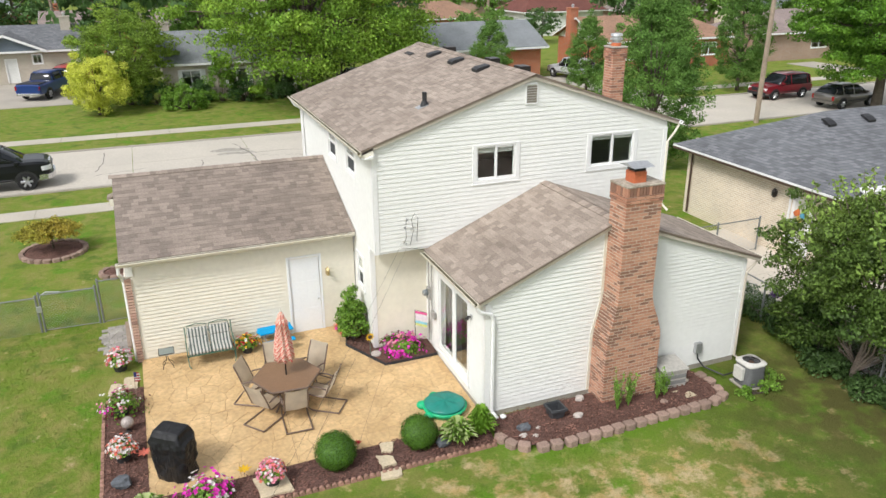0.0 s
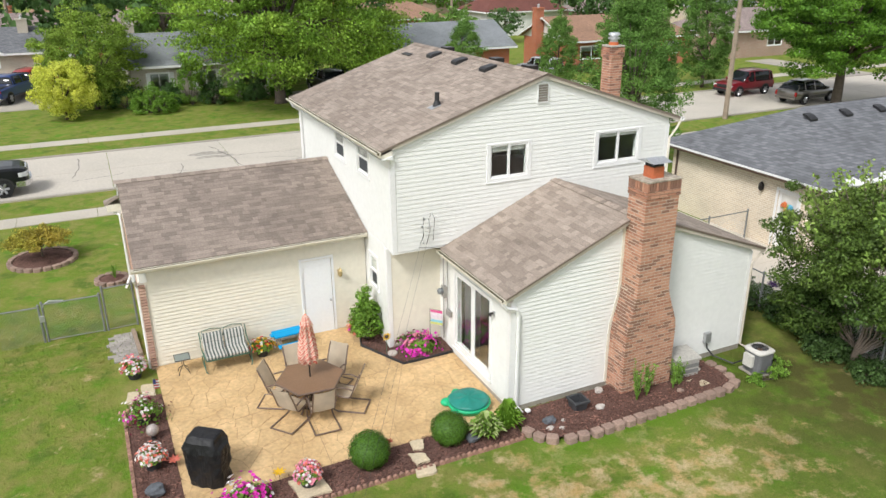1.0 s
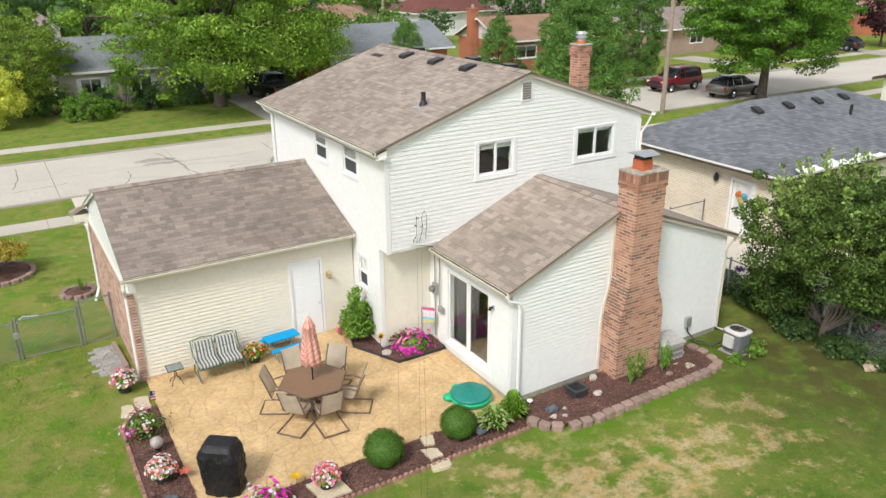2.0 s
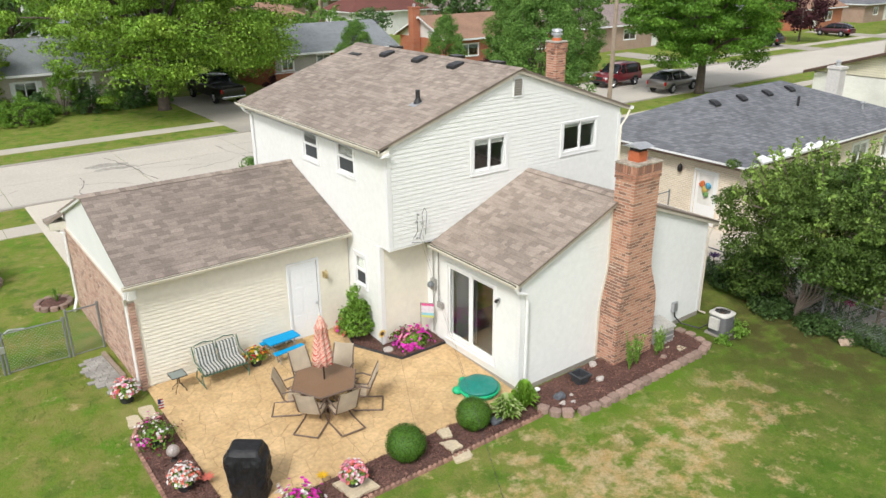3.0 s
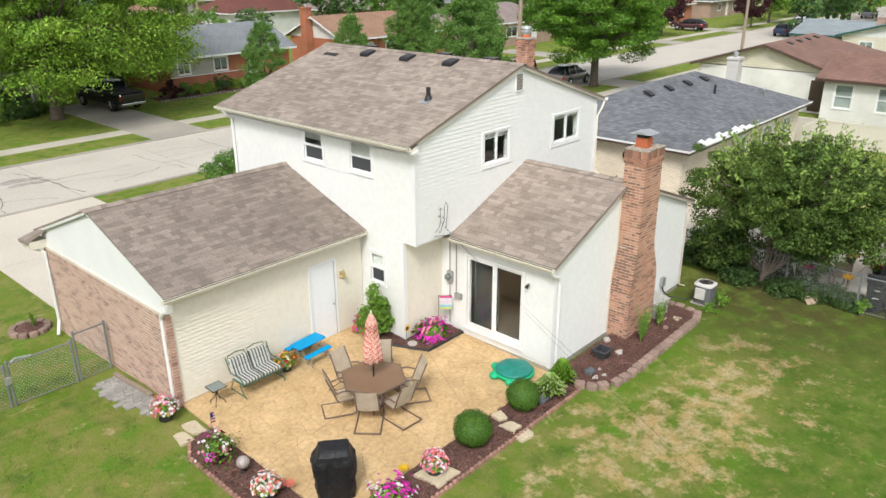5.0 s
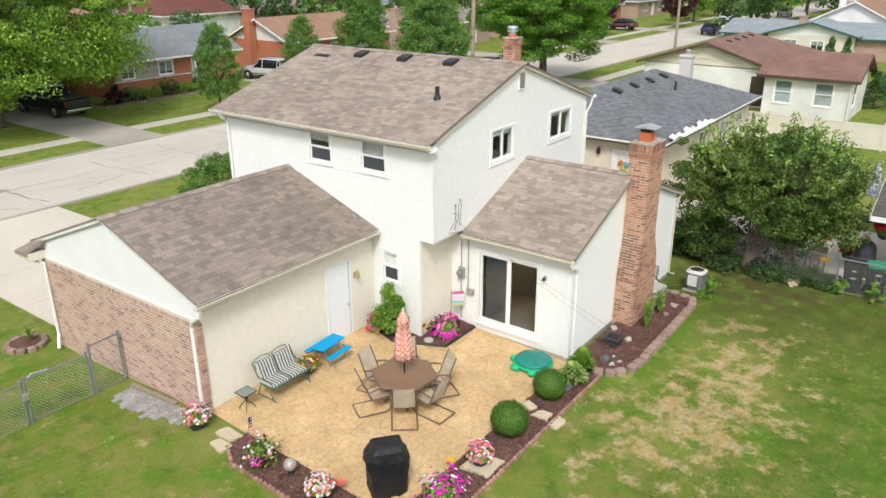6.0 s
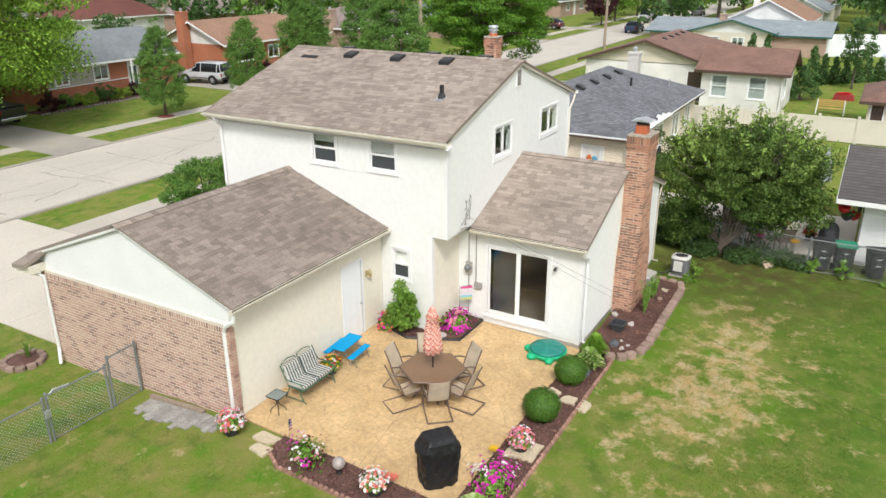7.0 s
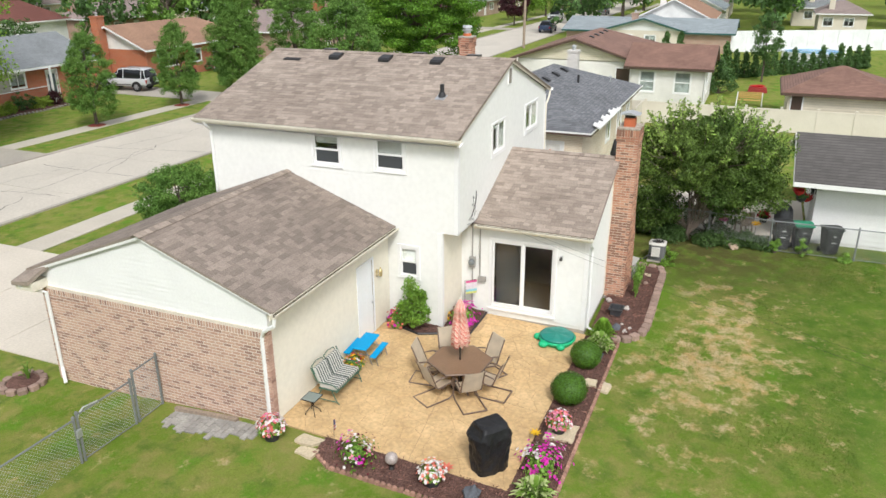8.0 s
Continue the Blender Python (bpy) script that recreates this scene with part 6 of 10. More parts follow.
# large crown across the street
maple = tree((12.4, 56.6, GZ), 13, (9.2, 8.2, 6.6), 8.5, L_MAPLE, 105000, 0.2, "round", 350, 1.1, 21, 0.42, "broad light green maple on the verge across the street", 26, fork=3.4, shell_=0.35, flat_=0.45)
g = np.random.default_rng(25)
hang = np.concatenate([g.uniform(-1.1, 1.2, 150), g.uniform(-2.6, -1.0, 70), g.uniform(-0.3, 0.45, 50)])
out_ = g.uniform(0.6, 1.05, 270)
hang_c = np.stack([np.cos(hang) * out_ * 8.8, np.sin(hang) * out_ * 7.6, np.concatenate([g.uniform(3.1, 6.2, 220), g.uniform(2.0, 4.2, 50)])], 1)
hang_p = np.repeat(hang_c, 100, axis=0) + g.normal(0, 0.5, (270 * 100, 3)) * (1, 1, 0.6)
leaf_cloud("lower_crown", hang_p, g.normal(0, 1, hang_p.shape) + (0, 0, 0.6), 0.18, L_MAPLE, maple, 26)
for k in range(0, 270, 10):
    bm = bmesh.new()
    c_ = Vector(hang_c[k])
    tube(bm, [(0, 0, 3.6), tuple(Vector((c_.x * 0.5, c_.y * 0.5, 6.0))), tuple(c_)], [0.13, 0.08, 0.025], 5)
    part("limb", bm, BARK, maple, local=True, smooth=True)
tree((0.1, 60.2, GZ), 6.9, (3.35, 3.0, 3.3), 3.7, L_GREENWAY, 46000, 0.13, "round", 260, 0.6, 22, 0.16, "light green tree beside the grey house", 14, flat_=0.5)
tree((-1.9, 56.9, GZ), 4.2, (1.95, 1.9, 1.75), 2.15, L_YELLOW, 26000, 0.11, "round", 150, 0.45, 23, 0.1, "golden yellow ornamental tree on a lawn", 8)
bush((3.7, 57.0, GZ), (1.5, 1.4, 1.5), L_MID, 12000, 0.09, 150, 0.24, 24, "large rounded green shrub before the grey house")
for i, (x, y, r, z, lf) in enumerate(((6.4, 58.9, 1.3, 2.6, L_MID), (8.0, 58.6, 1.0, 1.5, L_DARK), (9.6, 58.9, 1.1, 1.4, L_DEEP), (11.0, 58.8, 0.9, 1.2, L_DARK), (5.0, 59.2, 0.9, 1.4, L_DARK), (2.0, 59.6, 1.4, 1.3, L_DARK), (13.2, 59.6, 0.8, 1.1, L_DEEP))):
    bush((x, y, GZ), (r, r * 0.8, z), lf, 5000, 0.105, 60, 0.27, 30 + i, "dark foundation shrub before the house", group="foundation shrubs")
# added trees stand in for the shade of the gap behind the black pickup
for x, y, h_, r_ in ((15.0, 66.5, 4.6, 1.9), (18.0, 68.5, 5.2, 2.2), (20.6, 66.0, 3.6, 1.4)):
    tree((x, y, GZ), h_, (r_, r_, h_ * 0.45), h_ * 0.52, L_UNDER, 6500, 0.17, "round", 90, 0.5, int(x * 7), 0.12, "dark tree added to fill the shaded end of a driveway", 7)
pear = tree((24.0, 49.6, GZ), 5.8, (1.45, 1.45, 2.35), 3.3, L_PEAR, 36000, 0.085, "egg", 420, 0.27, 41, 0.11, "upright oval street tree in a red mulch ring", 14)
copy_thing(pear, pose(31.8, 49.4, GZ, 0, 0, 70))
copy_thing(pear, pose(37.8, 48.6, GZ, 0, 0, 160) @ Matrix.Diagonal((1.15, 1.15, 1.2, 1)))
tree((37.9, 46.9 + 1.9, GZ), 9.4, (2.0, 2.0, 4.0), 5.0, L_PEAR, 52000, 0.105, "egg", 520, 0.36, 42, 0.13, "tall dark green conical tree on the verge", 12)
tree((23.9, 31.0, GZ), 8.8, (2.35, 2.35, 3.7), 4.7, L_PEAR, 64000, 0.1, "egg", 600, 0.36, 43, 0.14, "dense oval green tree before the brick bungalow", 14)
tree((44.5, 47.6, GZ), 9, (2.0, 2.0, 3.8), 4.8, L_PEAR, 52000, 0.105, "egg", 520, 0.36, 44, 0.14, "dark conical tree on the verge", 12)
tree((47.0, 37.2, GZ), 12.5, (6.5, 6.0, 4.8), 6.9, L_LINDEN, 100000, 0.17, "round", 300, 1.0, 45, 0.36, "broad green maple on the near verge", 24, fork=2.6, shell_=0.4, flat_=0.4)
for i, (x, y) in enumerate(((24.0, 49.6), (31.8, 49.4))):
    bm = bmesh.new()
    lathe(bm, [(0.62, 0), (0.5, 0.06), (0.1, 0.1)], 14)
    solo("mulch_ring", bm, mat("red_mulch", (0.24, 0.05, 0.03), 1.0, small=30, grain=0.5, bump=0.8), "red mulch ring round a street tree", "mulch", "mulch rings", at=(x, y, GZ + 0.005))

# big shrub-like tree beside the rear lawn
wide = tree((16.38, 12.22, GZ), 5.2, (2.55, 2.95, 1.7), 2.85, L_SHRUB, 88000, 0.082, "umbrella", 520, 0.36, 51, 0.036, "wide multi-stemmed green tree at the lawn edge", 36, PALEBARK, stems=21, shell_=0.42, fork=0.9, off=(0.75, -0.15), flat_=0.55, lean_to=(0.65, -0.6))
g = np.random.default_rng(53)
low_pts, low_nor, low_c = clumps(g, 130, 18000, (0.6, -1.75, 1.95), (1.55, 1.6, 0.85), 0.36, 0.3, "round")
leaf_cloud("lower_crown", low_pts, low_nor, 0.095, L_SHRUB, wide, 905)
for k in range(0, 130, 8):
    bm = bmesh.new()
    tube(bm, [(0.1, -0.1, 1.1), tuple((Vector((0.1, -0.1, 1.5)) + Vector(low_c[k])) / 2 + Vector((0, 0, 0.2))), tuple(low_c[k])], [0.022, 0.015, 0.006], 5)
    part("limb", bm, PALEBARK, wide, local=True, smooth=True)
low_pts, low_nor, low_c = clumps(g, 70, 9500, (-0.15, 1.35, 1.25), (0.85, 1.1, 0.8), 0.34, 0.3, "round")
leaf_cloud("lower_crown", low_pts, low_nor, 0.085, L_SHRUB, wide, 907)
for k in range(0, 70, 8):
    bm = bmesh.new()
    tube(bm, [(0.0, 0.05, 0.4), tuple((Vector((0, 0.1, 1.0)) + Vector(low_c[k])) / 2), tuple(low_c[k])], [0.02, 0.014, 0.006], 5)
    part("limb", bm, PALEBARK, wide, local=True, smooth=True)
young = []
for k in range(85):
    a, e = g.uniform(0, 6.28), g.uniform(0.1, 1.45)
    d = Vector((math.cos(a) * math.cos(e), math.sin(a) * math.cos(e), math.sin(e)))
    base = Vector((0.75 + d.x * 2.3, -0.15 + d.y * 2.7, 2.85 + d.z * 1.5))
    tip = base + (d + Vector((0, 0, 0.7))).normalized() * g.uniform(0.4, 0.95)
    bm = bmesh.new()
    tube(bm, [base - d * 0.9, base, tip], [0.02, 0.013, 0.005], 4)
    part("shoot", bm, PALEBARK, wide, local=True)
    young += [tuple(base.lerp(tip, u)) for u in np.linspace(0.0, 1.0, 34)]
young = np.array(young) + g.normal(0, 0.05, (len(young), 3))
tagged(leaf_cloud("young_foliage", young, g.normal(0, 1, young.shape), 0.12, L_SPRIG, wide, 900, 1.8), kind="stuff")
# several of these shrubs are added to darken the hollow under the tree
for i, (x, y, r, z) in enumerate(((16.75, 14.6, 0.6, 0.7), (16.6, 13.4, 0.75, 0.9), (16.5, 10.9, 0.6, 0.4), (17.3, 12.9, 1.1, 1.5), (17.4, 11.5, 0.95, 1.2), (17.5, 14.4, 0.9, 1.3), (16.9, 15.8, 0.55, 0.6), (16.05, 12.75, 0.45, 0.65), (17.1, 17.2, 0.6, 0.6), (16.1, 11.5, 0.45, 0.45), (16.6, 10.15, 0.5, 0.36), (16.5, 9.6, 0.4, 0.3))):
    bush((x, y, GZ), (r, r, z * 0.8), L_UNDER, 2600, 0.09, 50, 0.2, 60 + i, "dark low shrub at the lawn edge", group="lawn edge shrubs")
# weeping tree before the porch
tree((8.2, 28.9, GZ), 3.1, (1.5, 1.35, 0.95), 2.2, L_PEAR, 20000, 0.08, "round", 160, 0.28, 52, 0.08, "low weeping tree before the front porch", 12, droop=1.0)
# row of arborvitae
arb = tree((59.5, 13.4, GZ), 3, (0.72, 0.72, 1.6), 1.55, L_DARK, 3600, 0.18, "cone", 170, 0.17, 71, 0.06, "dark narrow arborvitae in a row", 6, name="arborvitae")
tagged(arb, group="arborvitae row")
rr = random.Random(8)
for i in range(15):
    f = (i + 1) / 15
    copy_thing(arb, pose(59.5 + 11.5 * f, 13.4 - 12.0 * f, GZ, 0, 0, rr.uniform(0, 360)) @ Matrix.Diagonal((0.85, 0.85, rr.uniform(0.5, 0.78), 1)))
for x, y in ((68.4, 19.6), (68.2, 18.2)):
    copy_thing(arb, pose(x, y, GZ, 0, 0, rr.uniform(0, 360)))
bush((51.3, 13.3, GZ), (1.0, 1.0, 2.0), L_DARK, 3500, 0.15, 60, 0.35, 73, "rounded green shrub beside the white brick house")
tree((58.8, 10.3, GZ), 5.6, (1.15, 1.15, 2.2), 3.4, L_DARK, 5000, 0.16, "round", 90, 0.38, 72, 0.08, "slender tree before the arborvitae", 8)
# backdrop trees: three kinds, repeated through the neighbourhood
ta = tree((70, 84, GZ), 10, (4.6, 4.6, 4.0), 6.2, L_DEEP, 2000, 0.66, "round", 90, 1.0, 81, 0.25, "green tree in the back yards beyond", 10)
tb = tree((20, 82, GZ), 12, (5.2, 5.2, 4.8), 7.0, L_DARK, 2100, 0.7, "round", 90, 1.1, 82, 0.3, "dark green tree in the back yards beyond", 10)
tc = tree((73, 40 + 12, GZ), 9, (3.6, 3.6, 3.6), 5.2, L_MID, 6000, 0.36, "round", 100, 0.9, 83, 0.2, "mid green tree along the street", 10)
tp = tree((88, 52, GZ), 7, (2.8, 2.8, 2.6), 4.0, L_PURPLE, 4500, 0.32, "round", 80, 0.7, 84, 0.15, "dark plum tree along the street", 8)
places = [(ta, 6, 84, 1.0), (tb, -2, 80, 1.1), (tb, 27, 82, .8), (ta, 36, 79, .42), (tb, 63, 86, .8), (ta, 40, 85, .5), (tb, 76, 82, 1.1), (ta, 88, 82, 1.0), (tb, 98, 84, 1.1), (ta, 112, 82, 1.0), (tb, 126, 80, 1.2), (ta, 144, 82, 1.1),
          (tb, -18, 86, 1.2), (ta, -26, 82, 1.0), (tb, -12, 104, 1.0), (ta, 4, 110, 1.2), (tb, 24, 108, 1.1), (ta, 44, 108, 1.2), (tb, 47, 86, .42), (tb, 64, 110, 1.2), (ta, 80, 108, 1.1), (tb, 96, 108, 1.3), (ta, 118, 110, 1.2), (tb, 140, 108, 1.3),
          (ta, -30, 118, 1.3), (tb, 14, 122, 1.2), (tb, 36, 124, 1.2), (ta, 58, 124, 1.3), (tb, 84, 124, 1.3), (ta, 110, 126, 1.3), (tb, 138, 126, 1.4), (tb, 168, 120, 1.4), (ta, 180, 100, 1.4), (tb, 176, 80, 1.3),
          (tb, 96, 33, 1.0), (tc, 112, 36.5, 1.1), (tb, 130, 35, 1.1), (ta, 150, 34, 1.2), (tp, 107, 48, .9), (tc, 118, 49, 1.0), (tc, 133, 49, 1.0), (tb, 150, 50, 1.1), (ta, 170, 48, 1.3),
          (tb, 106, 10, 1.1), (ta, 118, 10, 1.1), (tb, 132, 10, 1.2), (tb, 104, -18, 1.2), (ta, 120, -12, 1.3), (tb, 140, -8, 1.4), (ta, 150, 8, 1.4), (tb, 160, 22, 1.4), (tb, 118, -26, 1.3),
          (tb, 185, 40, 1.5), (ta, 200, 60, 1.6), (tb, 205, 20, 1.6), (ta, 190, 0, 1.5), (tb, 170, -20, 1.5)]
for i, (src, x, y, s) in enumerate(places):
    copy_thing(src, pose(x + rr.uniform(-2, 2), y + rr.uniform(-1.5, 1.5) * (0.2 if 33 < y < 52 else 1), GZ, 0, 0, rr.uniform(0, 360)) @ Matrix.Diagonal((s, s, s * rr.uniform(0.85, 1.1), 1)))
# out-of-view trees added left and behind the camera to darken window reflections
for x, y in ((-22, 22), (-26, 30), (-21, 38), (-24, 50), (-28, 14), (-30, 42), (-32, 2), (-24, -10), (-8, -26), (6, -22), (18, -20), (30, -14), (38, -16)):
    copy_thing((ta, tb)[(x + y) % 2], pose(x, y, GZ, 0, 0, rr.uniform(0, 360)))
for i in range(46):
    src = (ta, tb)[i % 2]
    s = rr.uniform(1.1, 1.7)
    copy_thing(src, pose(-70 + i * 6.8 + rr.uniform(-3, 3), rr.choice((146, 156, 168)) + rr.uniform(-4, 4), GZ, 0, 0, rr.uniform(0, 360)) @ Matrix.Diagonal((s, s, s, 1)))
for i in range(20):
    s = rr.uniform(1.2, 1.8)
    copy_thing((ta, tb)[i % 2], pose(225 + rr.uniform(-12, 12), -60 + i * 11 + rr.uniform(-4, 4), GZ, 0, 0, rr.uniform(0, 360)) @ Matrix.Diagonal((s, s, s, 1)))
for i, (x, y, r, lf) in enumerate(((23.9, 58.5, 0.5, L_LIGHT), (24.9, 58.5, 0.45, L_LIGHT), (26.3, 58.7, 0.8, L_DARK), (27.2, 58.5, 0.45, L_LIGHT), (27.95, 58.6, 0.45, L_LIGHT), (28.8, 58.6, 0.6, L_PURPLE), (22.7, 58.6, 0.6, L_DEEP), (41, 59, 0.7, L_DARK), (47.5, 59, 0.8, L_DARK), (50.3, 59, 0.7, L_DEEP), (44.0, 59.0, 0.6, L_PURPLE), (21.5, 58.2, 0.8, L_PURPLE))):
    bush((x, y, GZ), (r, r, r * 1.35), lf, 2200, 0.1, 36, 0.2, 100 + i, "clipped foundation shrub in a front bed", group="front bed shrubs")
SLATEROCK = mat("grey_edging_rock", (0.3, 0.28, 0.25), 0.95, (0.2, 0.18, 0.16), big=3, small=15, grain=0.25)
walkway(20.2, 29.6, 57.3, 59.3, 40, "flower_bed", "dark mulched front bed", 0.02, MULCH)
bm = bmesh.new()
for k in range(33):
    x_ = 20.1 + 0.29 * k
    blob(bm, (x_, 57.2 + 0.1 * math.sin(k * 0.5), GZ + 0.05), (0.12, 0.1, 0.1), k, 0.4, 1, 2)
tagged(solo("rock_edging", bm, SLATEROCK, "row of grey edging stones before a front bed", "edging"), kind="stuff")


# ---- vehicles ----
def paint(name, c, metal=0.2):
    m = bpy.data.materials.new(name)
    m.use_nodes = True
    p = m.node_tree.nodes["Principled BSDF"]
    p.inputs["Base Color"].default_value = (*c, 1)
    p.inputs["Roughness"].default_value, p.inputs["Metallic"].default_value = 0.28, metal
    p.inputs["Coat Weight"].default_value = 0.6 if metal else 0.15
    p.inputs["Specular IOR Level"].default_value = 0.5 if metal else 0.25
    return m


TYRE = mat("tyre_rubber", (0.018, 0.018, 0.019), 0.9)
RIM = mat("alloy_rim", (0.5, 0.5, 0.52), 0.35, metal=0.8)
CARGLASS = mat("car_glass", (0.015, 0.018, 0.022), 0.06, grain=0.0, bump=0, spec=0.4)
LAMPRED = mat("red_lamp", (0.4, 0.01, 0.01), 0.2)
LAMPWHITE = mat("clear_lamp", (0.75, 0.76, 0.78), 0.15)
CHROME = mat("chrome", (0.65, 0.65, 0.67), 0.2, metal=0.9)


def loft(bm, rings, cap=True):
    rows = [[bm.verts.new(p) for p in r] for r in rings]
    n = len(rows[0])
    for r0, r1 in zip(rows, rows[1:]):
        for k in range(n):
            bm.faces.new((r0[k], r0[(k + 1) % n], r1[(k + 1) % n], r1[k]))
    if cap:
        bm.faces.new(rows[0][::-1])
        bm.faces.new(rows[-1])


KINDS = {
    # body stations: x, half width, underside, shoulder; glasshouse stations: x, half width at belt, at roof, roof height; wheels, radius, belt
    "pickup": ([(-2.95, .93, .62, 1.14), (-2.85, .99, .5, 1.22), (-0.9, 1.0, .45, 1.3), (1.1, 1.0, .45, 1.32), (1.9, 1.0, .45, 1.31), (2.45, 1.0, .48, 1.3), (2.75, .96, .5, 1.26), (2.92, .84, .54, 1.18), (3.0, .66, .58, 1.08)],
               [(-0.95, .92, .8, 1.26), (-0.82, .92, .76, 1.8), (-0.6, .93, .75, 1.88), (0.5, .93, .75, 1.9), (1.1, .93, .76, 1.84), (1.98, .94, .86, 1.27)], (1.95, -1.75), .42, 1.22),
    "boxy": ([(-2.28, .84, .55, 1.0), (-2.18, .9, .45, 1.08), (0.2, .92, .42, 1.1), (0.9, .92, .42, 1.09), (1.8, .9, .42, 1.03), (2.15, .86, .46, .95), (2.27, .78, .52, .82)],
             [(-2.2, .84, .72, 1.09), (-2.08, .86, .7, 1.68), (-1.8, .87, .69, 1.76), (-0.2, .88, .69, 1.79), (0.3, .88, .7, 1.74), (1.0, .88, .8, 1.09)], (1.35, -1.35), .37, 1.07),
    "crossover": ([(-2.3, .74, .58, .98), (-2.18, .87, .44, 1.05), (-1.2, .92, .36, 1.05), (0.6, .92, .36, 1.0), (1.2, .9, .36, .97), (1.8, .86, .4, .88), (2.2, .72, .45, .76), (2.3, .6, .5, .65)],
                  [(-2.2, .78, .66, 1.04), (-1.85, .83, .63, 1.42), (-1.3, .86, .64, 1.58), (-0.3, .87, .65, 1.64), (0.25, .87, .66, 1.57), (0.7, .87, .72, 1.36), (1.2, .87, .8, .99)], (1.42, -1.35), .36, 1.0),
}


def vehicle(at, turn, colour, kind, label, name="car"):
    """A parked vehicle, nose towards local +x: lofted body and glasshouse, roof, pillars, wheels, lamps, bumpers."""
    v = thing(name, (0, 0, 0), label, "car" if name == "car" else "truck")
    stations, glass, wb, wr, belt = KINDS[kind]
    bm = bmesh.new()
    loft(bm, [[(x, -w * 0.9, lo), (x, -w, lo + 0.1), (x, -w * 1.01, (lo + hi) / 2), (x, -w * 0.985, hi - 0.12), (x, -w * 0.9, hi - 0.02), (x, -w * 0.5, hi + 0.02), (x, w * 0.5, hi + 0.02), (x, w * 0.9, hi - 0.02), (x, w * 0.985, hi - 0.12), (x, w * 1.01, (lo + hi) / 2), (x, w, lo + 0.1), (x, w * 0.9, lo)] for x, w, lo, hi in stations])
    part("body", bm, colour, v, local=True, smooth=kind == "crossover")
    L0, L1 = stations[0][0], stations[-1][0]
    h = max(s[1] for s in stations)

    def ring(st):
        x, wl_, wt, z = st
        b = belt - 0.04
        return [(x, -wl_, b), (x, -(wl_ * 0.35 + wt * 0.65), b + (z - b) * 0.6), (x, -wt, max(b, z - 0.06)), (x, -wt + 0.1, max(b, z)), (x, wt - 0.1, max(b, z)), (x, wt, max(b, z - 0.06)), (x, (wl_ * 0.35 + wt * 0.65), b + (z - b) * 0.6), (x, wl_, b)]
    bm = bmesh.new()
    loft(bm, [ring(s) for s in glass])
    part("glasshouse", bm, CARGLASS, v, "dark tinted glass", local=True, smooth=True)
    top = max(s[3] for s in glass)
    roof = [s for s in glass if s[3] > top - 0.14]
    bm = bmesh.new()
    loft(bm, [[(p[0], p[1] * 1.02, p[2] + dz) for p, dz in zip(ring(s)[2:6], (0.004, 0.014, 0.014, 0.004))] for s in roof], cap=False)
    part("roof", bm, colour, v, local=True, smooth=True)
    for s in (-1, 1):
        k0, k1, k2 = (0, 1, 2) if s < 0 else (7, 6, 5)
        picks = [(glass[0], glass[1]), (glass[-1], glass[-2])] + ([(glass[2], glass[2]), (glass[3], glass[3])] if kind != "pickup" else [(glass[2], glass[2]), (glass[3], glass[3])])
        for lo_, hi_ in picks:
            a, m, t = ring(lo_)[k0], ring(hi_)[k1], ring(hi_)[k2]
            bm = bmesh.new()
            tube(bm, [(a[0], a[1] + s * 0.004, a[2]), (m[0], m[1] + s * 0.006, m[2]), (t[0], t[1] + s * 0.006, t[2])], 0.032, 5)
            part("pillar", bm, colour, v, local=True)
        b = glass[-1]
        bm = bmesh.new()
        box(bm, b[0] - 0.4, b[0] - 0.22, s * (h + 0.06) - 0.09, s * (h + 0.06) + 0.09, belt, belt + 0.15, 0.03)
        part("mirror", bm, colour, v, local=True)
        for cx in wb:
            bm = bmesh.new()
            pts = [((wr + 0.075) * math.cos(math.pi * k / 10), (wr + 0.075) * math.sin(math.pi * k / 10)) for k in range(11)]
            prism(bm, [(cx + px, s * (h + 0.012), wr + pz_) for px, pz_ in pts], (0, -s * 0.2, 0))
            part("wheel_arch", bm, BLACK, v, local=True)
            wl = new("wheel")
            wl.parent = v
            wl.location = (cx, s * (h - 0.085), wr)
            bm = bmesh.new()
            lathe(bm, [(wr * 0.6, -0.11), (wr * 0.96, -0.11), (wr, -0.06), (wr, 0.06), (wr * 0.96, 0.11), (wr * 0.6, 0.11)], 22)
            bmesh.ops.rotate(bm, verts=bm.verts, matrix=Matrix.Rotation(radians(90), 3, "X"))
            part("tyre", bm, TYRE, wl, local=True)
            bm = bmesh.new()
            lathe(bm, [(wr * 0.64, -0.108), (wr * 0.6, -0.1), (wr * 0.2, -0.085), (wr * 0.14, -0.1), (wr * 0.14, 0.1), (wr * 0.2, 0.085), (wr * 0.6, 0.1), (wr * 0.64, 0.108)], 18)
            for k in range(6):
                aa = 2 * math.pi * k / 6
                tube(bm, [(0, 0, -0.105 * s), (wr * 0.6 * math.cos(aa), wr * 0.6 * math.sin(aa), -0.108 * s)], 0.058, 5)
            bmesh.ops.rotate(bm, verts=bm.verts, matrix=Matrix.Rotation(radians(90), 3, "X"))
            part("rim", bm, RIM, wl, local=True)
        zf = stations[-2][3] - (0.24 if kind != "pickup" else 0.2)
        wf = stations[-2][1] * (1.0 if kind != "pickup" else 0.98)
        bm = bmesh.new()
